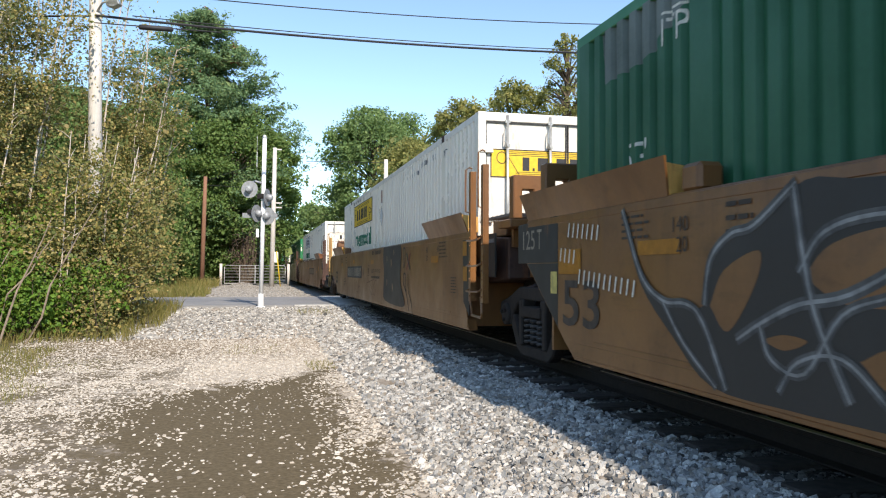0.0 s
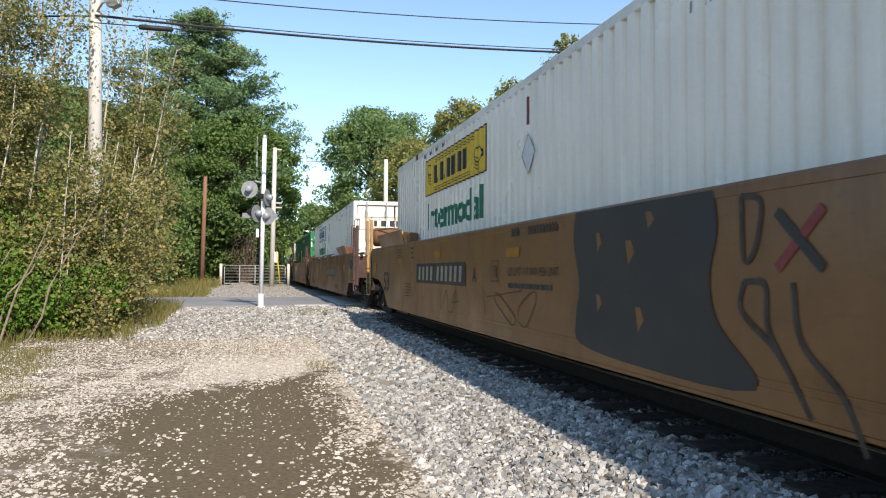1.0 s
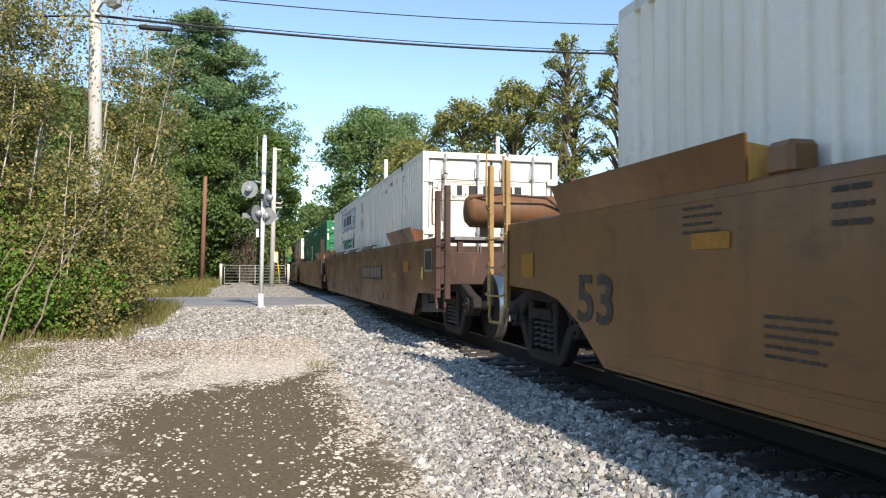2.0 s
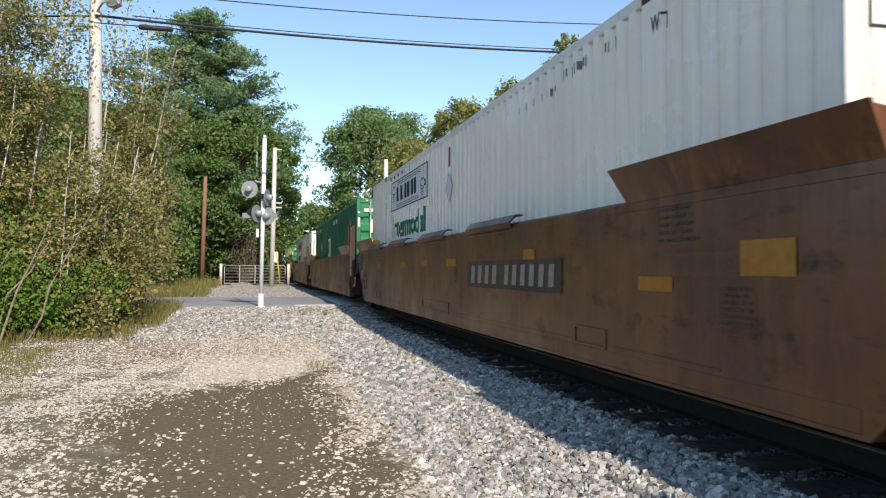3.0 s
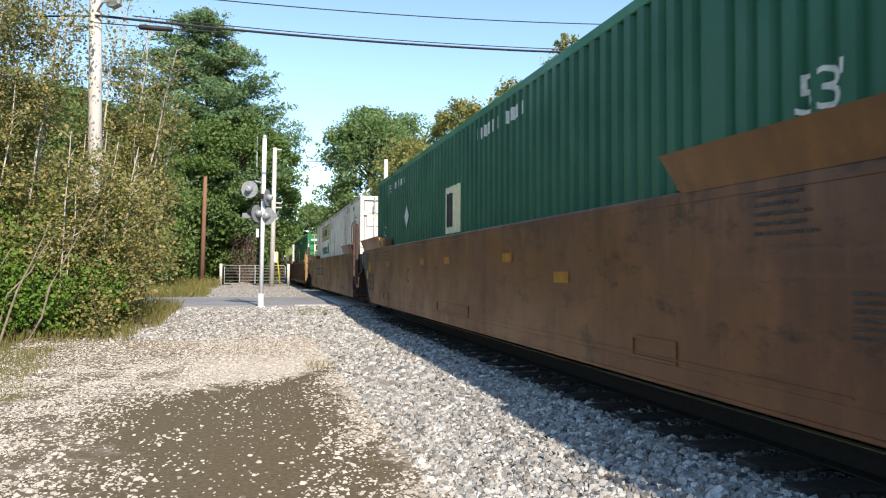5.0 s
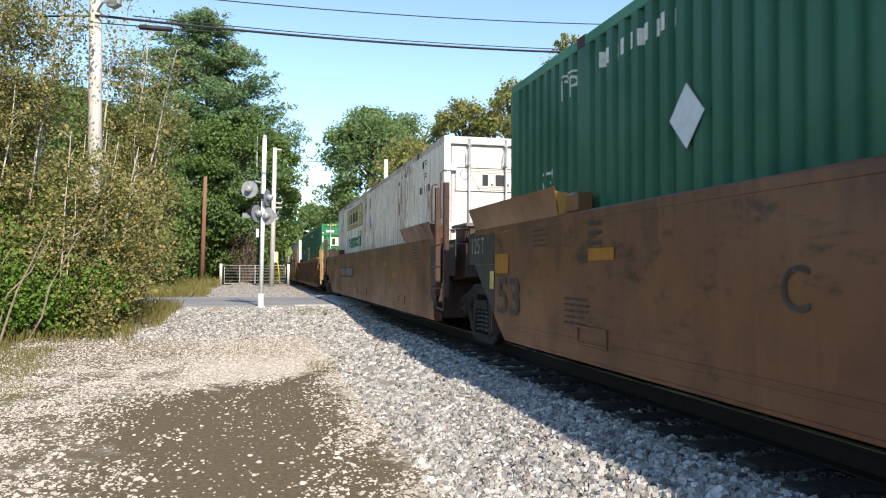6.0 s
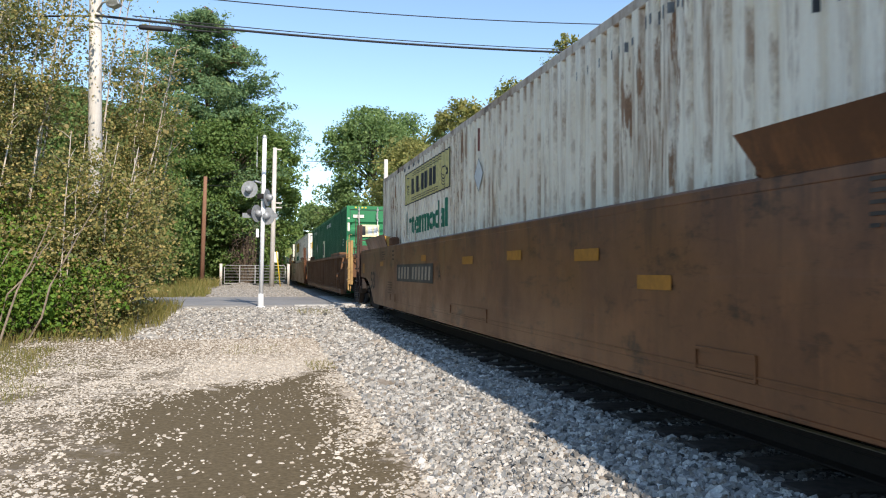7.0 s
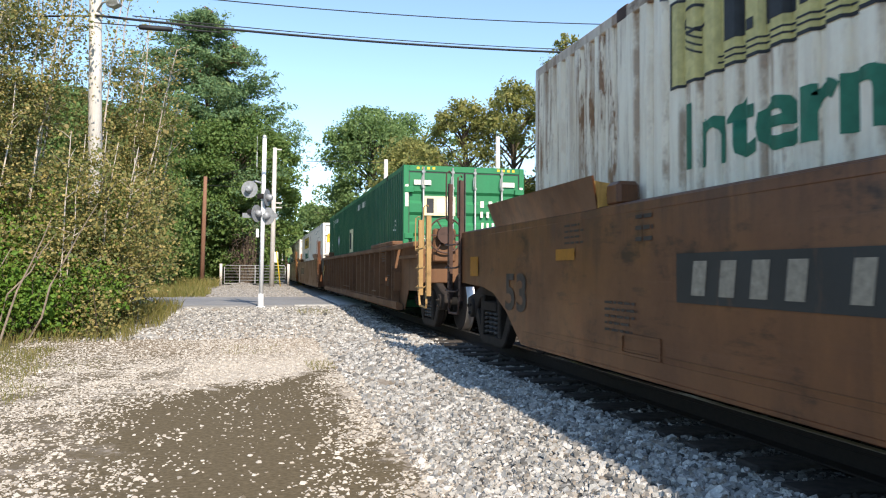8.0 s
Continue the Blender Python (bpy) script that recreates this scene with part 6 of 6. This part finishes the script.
def build_plants():
    # roadside thicket: birch saplings in early autumn leaf
    r = np.random.default_rng(21)
    spots = [(-3.15, 17.4, 3.9), (-3.1, 20.6, 6.3), (-3.4, 17.0, 3.9), (-3.45, 17.3, 4.1), (-3.7, 20.8, 7.6), (-4.3, 20.0, 8.2), (-5.35, 18.4, 8.6), (-6.1, 16.9, 8.2), (-5.6, 18.6, 9.4), (-6.0, 17.4, 8.9),
             (-6.5, 18.3, 9.6), (-7.0, 17.0, 9.2), (-7.6, 18.0, 9.6), (-4.1, 21.4, 8.6), (-5.4, 20.6, 9.8), (-6.8, 20.2, 10.2), (-3.0, 21.8, 5.6), (-5.3, 16.6, 5.6), (-5.9, 16.1, 6.9), (-3.8, 16.3, 4.0), (-3.0, 20.4, 4.4)]
    for k, (x, y, h) in enumerate(spots):
        sapling(x, y, h, M["leaf_birch"], int(1150 * h), 0.060, 100 + k, "slender birch sapling with pale stems and yellowing leaves" if h > 6 else "young birch sapling with yellow-green leaves", (r.uniform(0.0, 0.16), r.uniform(-0.05, 0.03)), spread=0.62, stems=2)
    for k, (x, y, w, h) in enumerate(((-3.15, 16.7, 0.6, 1.25), (-3.5, 16.2, 0.8, 1.6), (-4.3, 15.9, 0.8, 1.5), (-5.1, 15.8, 0.8, 1.7), (-6.0, 15.6, 0.9, 1.8), (-3.4, 18.2, 0.75, 2.4), (-4.8, 17.2, 1.0, 2.4), (-6.8, 16.2, 1.0, 2.2), (-3.8, 17.6, 1.0, 2.6))):
        shrub(x, y, w, h * 1.1, M["leaf_shrub"], int(2100 * w * h), 0.070, 200 + k, "leafy green shrub at the foot of the saplings", "shrubs of the roadside thicket")
        if k % 4 == 1:
            shrub(x + 0.5, y - 0.2, w * 0.9, h * 0.9, M["leaf_birch"], int(1300 * w * h), 0.060, 230 + k, "yellowing shrub among the saplings", "shrubs of the roadside thicket")
    for k in range(8):
        x, y, L = -6.6 + 0.36 * k, 15.0 + 0.25 * (k % 3), 2.2 + 0.35 * (k % 4)
        bm = bmesh.new()
        tube(bm, limb_line((0, 0, -0.05), (0.55 * L * (0.5 + 0.15 * (k % 3)), 0.2, 0.8 * L), 0.1, r, 6), [0.022, 0.020, 0.017, 0.014, 0.010, 0.006], 6)
        t = thing("bare_stem", (x, y, float(ground_z(x, y))), "leaning bare pale stem at the thicket's edge", "stem", "bare stems")
        part("shaft", bm, M["stem"], t)
    # trees behind the road, west of the track
    pine_tree(-4.1, 62, 21.0, 6.6, 3.0, 120000, 0.23, 300, "tall white pine with russet cones near its top", 44)
    broad_tree(-1.9, 59.5, 12.6, 4.4, 1.2, M["leaf_maple"], 44000, 0.20, 310, "dense green maple before a tall pine", clumps=120)
    broad_tree(-7.6, 56, 12.2, 4.4, 1.2, M["leaf_maple"], 36000, 0.20, 311, "dense green maple behind the thicket", clumps=120)
    broad_tree(-11.5, 50, 12.0, 5.0, 1.0, M["leaf_oak"], 22000, 0.27, 312, "green broadleaf tree behind the thicket", clumps=120)
    broad_tree(-8.5, 38, 8.4, 3.6, 0.5, M["leaf_maple"], 20000, 0.19, 313, "low green maple beside the road", clumps=100)
    broad_tree(-6.7, 47, 8.8, 2.9, 0.5, M["leaf_maple"], 20000, 0.20, 314, "low bright green maple beside the road", clumps=100)
    broad_tree(-0.2, 67, 13.4, 3.0, 1.0, M["leaf_maple"], 28000, 0.22, 315, "green tree reaching over the track", clumps=100)
    broad_tree(-2.5, 78, 12.0, 4.6, 0.8, M["leaf_oak"], 15000, 0.36, 316, "green broadleaf tree in the wood", clumps=100)
    for k, (x, y, w, h) in enumerate(((-5.0, 59, 2.0, 3.6), (-1.8, 60.5, 2.2, 4.5), (0.6, 61, 1.6, 4.2), (-6.8, 47, 1.8, 3.0), (-9.5, 34.5, 1.6, 2.6), (-6.3, 39, 1.4, 2.6), (-4.8, 55.5, 1.0, 2.0))):
        shrub(x, y, w, h, M["leaf_maple"], int(1700 * w * h), 0.19, 330 + k, "dark green undergrowth at the wood's edge", "undergrowth")
    # trees east of the track
    broad_tree(10.9, 75, 16.8, 5.4, 2.0, M["leaf_oak"], 50000, 0.23, 320, "broad green oak behind the train", clumps=140)
    broad_tree(7.0, 96, 9.0, 3.6, 0.8, M["leaf_oak"], 14000, 0.34, 321, "far green tree beside the track", clumps=88)
    broad_tree(17.2, 84, 18.4, 5.4, 2.0, M["leaf_oak"], 32000, 0.25, 322, "broad green tree behind the train", clumps=120)
    broad_tree(13.3, 49, 12.6, 3.4, 1.5, M["leaf_olive"], 20000, 0.17, 323, "thin olive-green tree behind the train", clumps=120)
    broad_tree(16.6, 47, 13.4, 3.2, 1.5, M["leaf_olive"], 20000, 0.17, 324, "thin olive-green tree with yellowing leaves", clumps=120)
    broad_tree(10.9, 56, 11.0, 3.0, 1.2, M["leaf_olive"], 16000, 0.18, 329, "small olive-green tree behind the train", clumps=100)
    for k, (x, y, h) in enumerate(((16.9, 40, 14.8), (20.0, 40.5, 15.3), (22.6, 40, 15.2), (18.6, 43, 13.4), (24.5, 42, 14.6))):
        broad_tree(x, y, h, 1.5, 4.0, M["leaf_olive"], 9000, 0.12, 340 + k, "narrow tall young tree with thin leaves", clumps=110)
    pine_tree(17.6, 21.5, 15.5, 4.6, 3.6, 190000, 0.17, 327, "dark green pine with drooping boughs beside the road", leaf=M["needle_dark"])
    broad_tree(25, 33, 11, 4.5, 0.8, M["leaf_oak"], 9000, 0.36, 328, "green tree behind the train", clumps=88)
    for k, (x, y, w, h) in enumerate(((10.0, 20, 1.6, 2.4), (12.0, 16, 1.8, 2.6), (9.6, 36, 1.8, 3.0), (9.8, 44, 2.0, 3.2), (12.5, 32, 2.2, 3.4), (14, 10, 2.0, 2.8), (8.9, 60, 2.0, 4.0), (8.0, 74, 2.0, 4.0))):
        shrub(x, y, w, h, M["leaf_oak"], int(700 * w * h), 0.20, 350 + k, "green undergrowth east of the track", "undergrowth")
    # far woods, closing the place all round
    rg = np.random.default_rng(77)
    n = 60000
    a = rg.uniform(0, math.tau, n)
    d = rg.uniform(105, 190, n)
    hh = 8.5 + 2.0 * np.sin(a * 17) + 1.2 * np.sin(a * 41 + 1)
    p = np.stack([d * np.sin(a), d * np.cos(a) + 10, hh * rg.uniform(0, 1, n) ** 0.8], -1)
    keep = ~((np.abs(p[:, 0] - 2.2) < 4.2 + 0.03 * d) & (p[:, 1] > 0))
    ob = new("far_woods", leaf_mesh("far_woods", p[keep], 2.2, M["leaf_oak"], 78, 0.8))
    tagged(ob, "distant green woods", "woods", kind="stuff")


build_plants()


def dead_brush():
    rg = np.random.default_rng(55)
    x, y = -0.75, 57.5
    t = thing("dead_bush", (x, y, float(ground_z(x, y))), "bare grey-brown tangle of dead branches", "bush")
    bm = bmesh.new()
    for k in range(110):
        a = rg.uniform(0, math.tau)
        q = (1.5 * math.cos(a) * rg.uniform(0.3, 1), 1.0 * math.sin(a), rg.uniform(1.2, 4.6))
        m = (q[0] * 0.4 + rg.normal(0, 0.3), q[1] * 0.4, q[2] * 0.7 + rg.uniform(0, 0.8))
        e = (q[0] + rg.normal(0, 0.5), q[1] + rg.normal(0, 0.3), q[2] - rg.uniform(-0.2, 0.9))
        tube(bm, [(0.2 * math.cos(a), 0.2 * math.sin(a), -0.05), m, q, e], [0.035, 0.028, 0.020, 0.010], 4, False)
    part("branchwork", bm, M["bark"], t)


dead_brush()


def grass_tufts():
    rg = np.random.default_rng(31)
    pts = []
    for x0, x1, y0, y1, n, h in ((-6.8, -2.3, 15.3, 17.2, 2200, 0.26), (-7.0, -4.0, 11.5, 15.5, 900, 0.20), (-9.0, -2.0, 31.2, 36.5, 6000, 0.45), (-3.2, -2.0, 17.2, 22.5, 1400, 0.35), (-6.5, -2.4, 47.0, 55.0, 2500, 0.6), (-4.4, -3.3, 12.6, 14.6, 900, 0.11), (-3.9, -2.9, 10.6, 12.6, 700, 0.09), (-3.2, -2.5, 9.0, 10.6, 360, 0.07), (-0.6, 0.5, 13.3, 14.6, 260, 0.05), (0.75, 1.15, 11.2, 12.4, 180, 0.07), (-3.6, -2.2, 11.6, 13.2, 260, 0.05), (1.0, 1.9, 19.5, 21.0, 160, 0.14), (3.2, 3.7, 55, 64, 500, 0.5), (8.0, 14.0, 14, 60, 7000, 0.6)):
        x, y = rg.uniform(x0, x1, n), rg.uniform(y0, y1, n)
        pts.append(np.stack([x, y, ground_z(x, y), np.full(n, h)], -1))
    p = np.concatenate(pts)
    n = len(p)
    h = p[:, 3] * rg.uniform(0.5, 1.25, n)
    a = rg.uniform(0, math.tau, n)
    lean = rg.normal(0, 0.35, (n, 2)) * h[:, None]
    w = np.stack([np.cos(a), np.sin(a), np.zeros(n)], -1) * (0.003 + 0.010 * h)[:, None]
    b = p[:, :3] - (0, 0, 0.01)
    t = b + np.stack([lean[:, 0], lean[:, 1], h], -1)
    m = b + np.stack([lean[:, 0] * 0.35, lean[:, 1] * 0.35, h * 0.6], -1)
    v = np.stack([b - w, b + w, m + w * 0.7, t, m - w * 0.7], 1).reshape(-1, 3)
    ob = new("grass", raw_mesh("grass", v, np.arange(5 * n).reshape(-1, 5), M["grass"]))
    tagged(ob, "dry yellow-green grass and weeds", "grass", kind="stuff")


grass_tufts()


# ---- crossing signal, poles, wires, gate ----
def disc(bm, c, n, r, depth, sides=22):
    c, n = Vector(c), Vector(n).normalized()
    tube(bm, [c, c + n * depth], r, sides)


def crossing_signal():
    x, y = 0.12, 23.0
    z = float(ground_z(x, y))
    s = thing("crossing_signal", (x, y, z), "silver-painted level crossing signal mast with grey lamp discs", "crossing signal")
    bm = bmesh.new()
    tube(bm, [(0, 0, 0), (0.06, 0, 4.98)], 0.062, 12)
    tube(bm, [(0.06, 0, 4.98), (0.061, 0, 5.07)], [0.075, 0.03], 12)
    part("mast", bm, M["silver"], s)
    bm = bmesh.new()
    box(bm, -0.13, 0.13, -0.13, 0.13, -0.05, 0.03)
    tube(bm, [(0, 0, 0.03), (0, 0, 0.40)], [0.095, 0.078], 12)
    part("base", bevelled(bm, 0.01), M["silver"], s)
    # crossbuck, edge on to the track
    for a in (-1, 1):
        bm = bmesh.new()
        solid(bm, [(-0.16, -0.50 - 0.08 * a, 4.05 + (0.0 if a > 0 else 0.9)), (-0.16, -0.50 + 0.08, 3.98 + (0.0 if a > 0 else 0.9)), (-0.16, 0.50, 4.92 - (0.0 if a > 0 else 0.9)), (-0.16, 0.40, 5.0 - (0.0 if a > 0 else 0.9))], (0.012, 0, 0))
        part("crossbuck_blade", bm, M["silver"], s, "white crossbuck blade seen edge on")
    bm = bmesh.new()
    tube(bm, [(-0.36, 0.0, 3.62), (-0.20, 0.0, 3.70), (0.10, 0.0, 3.62)], 0.035, 8)
    part("upper_arm", bm, M["discgrey"], s)
    bm = bmesh.new()
    box(bm, -0.55, 0.45, -0.03, 0.03, 2.62, 2.76)
    part("cross_arm", bm, M["discgrey"], s)
    for (cx, cz), n, light in (((-0.36, 3.45), (0.40, 0.90, 0.0), "silver"), ((0.16, 3.22), (-0.9, 0.4, 0), "discgrey"), ((-0.14, 2.75), (-0.80, 0.55, 0), "discgrey"), ((0.16, 2.68), (0.55, 0.80, 0), "silver")):
        nv = Vector(n).normalized()
        bm = bmesh.new()
        disc(bm, (cx, -0.06, cz), n, 0.255, 0.014)
        d = part("lamp_disc", bm, M["discgrey" if light != "silver" else "silverdisc"], s, "round grey lamp background disc")
        c0 = Vector((cx, -0.06, cz))
        bm = bmesh.new()
        tube(bm, [c0 - nv * 0.16, c0 - nv * 0.12, c0], [0.05, 0.09, 0.11], 16)
        part("lamp_housing", bm, M["silverdisc"], d)
        bm = bmesh.new()
        side = nv.cross(Vector((0, 0, 1))).normalized()
        rows = [[bm.verts.new(c0 + nv * (0.014 + dd) + (side * math.cos(a) + Vector((0, 0, 1)) * math.sin(a)) * 0.13) for a in np.linspace(-0.3, math.pi + 0.3, 13)] for dd in (0.0, 0.26)]
        for k in range(12):
            bm.faces.new((rows[0][k], rows[0][k + 1], rows[1][k + 1], rows[1][k]))
        part("lamp_hood", bm, M["blackiron"], d)
    bm = bmesh.new()
    box(bm, -0.16, -0.075, -0.05, 0.05, 2.05, 2.30)
    part("junction_box", bevelled(bm, 0.01), M["silver"], s)


M["silverdisc"] = plain("pale_grey_disc", (0.34, 0.35, 0.36), 0.45, 0.2, 0.2)
crossing_signal()


def pole(x, y, h, r, material, label, lean=(0, 0)):
    z = float(ground_z(x, y))
    p = thing("utility_pole", (x, y, z), label, "utility pole", "utility poles")
    bm = bmesh.new()
    tube(bm, [(0, 0, -0.2), (lean[0] * 0.5, lean[1] * 0.5, h / 2), (lean[0], lean[1], h)], [r, r * 0.88, r * 0.74], 14)
    part("shaft", bm, material, p)
    return p


def build_poles():
    p = pole(-3.62, 19.0, 10.6, 0.165, M["polewood"], "pale weathered wooden utility pole with a street lamp", (-0.14, 0))
    bm = bmesh.new()
    tube(bm, [(-0.05, -0.1, 7.11), (0.10, -0.25, 7.29), (0.25, -0.4, 7.29)], 0.025, 8)
    arm = part("lamp_arm", bm, M["galv"], p)
    bm = bmesh.new()
    solid(bm, [(0.18, -0.40, 7.33), (0.46, -0.52, 7.31), (0.50, -0.50, 7.21), (0.34, -0.42, 7.15), (0.18, -0.34, 7.21)], (0.05, 0.16, 0))
    part("lamp_head", bevelled(bm, 0.02), M["galv"], arm, "grey street lamp head")
    p = pole(0.95, 51.5, 9.2, 0.175, M["polewood"], "pale wooden utility pole beside the gate", (0.12, 0))
    for z, L in ((5.55, 0.55), (5.25, 0.55), (9.1, 0.5)):
        bm = bmesh.new()
        box(bm, 0.06, 0.06 + L, -0.04, 0.04, z - 0.04, z + 0.04)
        part("crossarm", bm, M["polewood"], p)
    bm = bmesh.new()
    box(bm, 0.14, 0.40, -0.16, 0.16, 1.6, 2.3)
    part("meter_box", bevelled(bm, 0.02), M["silver"], p)
    p = pole(-3.55, 53.0, 7.3, 0.16, M["poleold"], "short red-brown wooden pole beside the gate", (0.15, 0))
    pole(6.6, 40.0, 7.0, 0.14, M["polewood"], "pale wooden pole behind the train")
    pole(10.9, 34.0, 7.4, 0.13, M["polewood"], "thin weathered pole behind the train")
    # yellow guy guard by the gate
    bm = bmesh.new()
    tube(bm, [(1.50, 51.2, 0.36), (1.24, 51.3, 2.7)], 0.035, 8)
    tagged(new("guy_guard", as_mesh("guy_guard", bm, M["logoyellow"])), "slim yellow guy-wire guard beside the pole", "guy guard")


build_poles()


def wire(name, f, x0, x1, r, label, group="overhead wires"):
    """f(x) gives (y, z)."""
    bm = bmesh.new()
    pts = [(x, *f(x)) for x in np.linspace(x0, x1, 40)]
    tube(bm, pts, r, 6)
    return tagged(new(name, as_mesh(name, bm, M["wire"])), label, "cable", group)


def build_wires():
    def y_at(x):
        return 19.0 + 0.118 * (x + 3.6)

    c = wire("telephone_cable", lambda x: (y_at(x) - 0.16, 7.335 + 0.0205 * x + 0.0031 * x * x), -3.7, 26, 0.030, "thick black telephone cable over the road")
    wire("strand_wire", lambda x: (y_at(x) - 0.16, 7.42 + 0.0205 * x + 0.0031 * x * x), -2.9, 26, 0.012, "thin support strand above the cable")
    wire("drop_wire", lambda x: (y_at(x) - 0.20, 7.12 + 0.035 * (x + 3.6)), -3.7, -0.9, 0.014, "thin wire that carries a splice case")
    wire("power_wire", lambda x: (y_at(x) + 0.14, 8.145 + 0.035 * x + 0.0032 * x * x), -3.7, 30, 0.014, "single overhead power wire")
    wire("telephone_cable", lambda x: (19.0 - 0.35 * (x + 3.6) - 0.16, 7.30 - 0.02 * (x + 3.6)), -30, -3.75, 0.022, "black cable running into the thicket")
    bm = bmesh.new()
    tube(bm, [(-2.76, y_at(-2.76) - 0.2, 7.13), (-2.73, y_at(-2.73) - 0.2, 7.13), (-2.02, y_at(-2.02) - 0.2, 7.155), (-1.99, y_at(-1.99) - 0.2, 7.155)], [0.02, 0.06, 0.06, 0.02], 10)
    part("splice_case", bm, M["wire"], c, "black cylindrical cable splice case")
    wire("service_wire", lambda x: (53 - 0.3 * (x + 3.4), 7.35 + 0.36 * (x + 3.4)), -3.4, 1.2, 0.016, "thin service wire between two poles")
    wire("service_wire", lambda x: (53 - 0.3 * (x + 3.4), 7.1 - 0.06 * (x + 3.4)), -3.4, 1.2, 0.014, "thin service wire between two poles")
    wire("guy_wire", lambda x: (53 + 0.2 * (x + 3.4), 7.2 + 2.2 * (x + 3.4)), -6.4, -3.45, 0.014, "steel guy wire running down from a pole")
    wire("far_wire", lambda x: (40.0 + 0.3 * (6.6 - x), 7.2 + 0.02 * (6.6 - x)), 2.5, 6.55, 0.014, "thin wire at the pole behind the train")


build_wires()


def build_gate():
    x0, x1, y, z = -2.25, 2.0, 56.0, float(ground_z(0, 56.0)) + 0.10
    g = thing("farm_gate", (x0, y, z), "galvanised tubular farm gate, closed across a track", "gate")
    w = x1 - x0
    bm = bmesh.new()
    tube(bm, [(0.02, 0, 0.06), (0.02, 0, 1.22), (0.10, 0, 1.33), (w - 0.10, 0, 1.33), (w - 0.02, 0, 1.22), (w - 0.02, 0, 0.06), (0.02, 0, 0.06)], 0.026, 8, False)
    part("gate_frame", bm, M["galvgate"], g)
    for zz in (0.28, 0.50, 0.72, 0.93, 1.13):
        bm = bmesh.new()
        tube(bm, [(0.03, 0, zz), (w - 0.03, 0, zz)], 0.017, 8)
        part("gate_bar", bm, M["galvgate"], g)
    for k in (1, 2, 3):
        bm = bmesh.new()
        box(bm, w * k / 4 - 0.03, w * k / 4 + 0.03, -0.03, 0.03, 0.06, 1.32)
        part("gate_upright", bm, M["galvgate"], g)
    for x in (x0 - 0.22, x1 + 0.2):
        bm = bmesh.new()
        tube(bm, [(0, 0, -0.1), (0, 0, 1.5)], 0.10, 10)
        ob = new("gate_post", as_mesh("gate_post", bm, M["polewood"]))
        ob.location = (x, y, z - 0.05)
        tagged(ob, "weathered wooden gate post", "post", "gate posts")


M["galvgate"] = plain("galvanised_gate_tube", (0.40, 0.40, 0.39), 0.45, 0.35, 0.12)
build_gate()


def gravel_heap():
    rg = np.random.default_rng(9)
    n = 1500
    a, d = rg.uniform(0, math.tau, n), 0.85 * np.sqrt(rg.uniform(0, 1, n))
    x, y = -0.95 + d * np.cos(a) * 1.3, 50.0 + d * np.sin(a)
    z = ground_z(x, y) + np.clip(0.34 - 0.40 * d, 0, 1)
    ob = rocks("gravel_heap", np.stack([x, y, z], -1), 0.06 * rg.lognormal(0, 0.3, n), M["farstone"], 0.8, 10)
    tagged(ob, "small heap of grey crushed stone", "gravel heap", kind="stuff")
    n = 9000
    x, y = rg.uniform(-3.0, 2.3, n), rg.uniform(31.0, 55.0, n)
    ob = rocks("far_gravel", np.stack([x, y, ground_z(x, y)], -1), 0.06 * rg.lognormal(0, 0.3, n), M["farstone"], 0.6, 11)
    tagged(ob, "grey gravel apron beyond the road", "gravel", kind="stuff")


gravel_heap()


# ---- what moves ----
def motions():
    """The whole train rolls towards the camera at one speed; its wheels turn with it."""
    for ob, s in CONTAINERS + CARS + TRUCKS:
        walk(ob, [(0.5 * k, pose(XC, s - SPEED * 0.5 * k, 0)) for k in range(17)])
    za = RAIL + WHEEL_R
    for ob, s in TRUCKS:
        for w in [c for c in ob.children if c.name.startswith("wheelset")]:
            y = w.location.y
            walk(w, [(k / 30, pose(0, y, za, math.degrees(SPEED * k / 30 / WHEEL_R), 0, 0)) for k in range(241)])


motions()
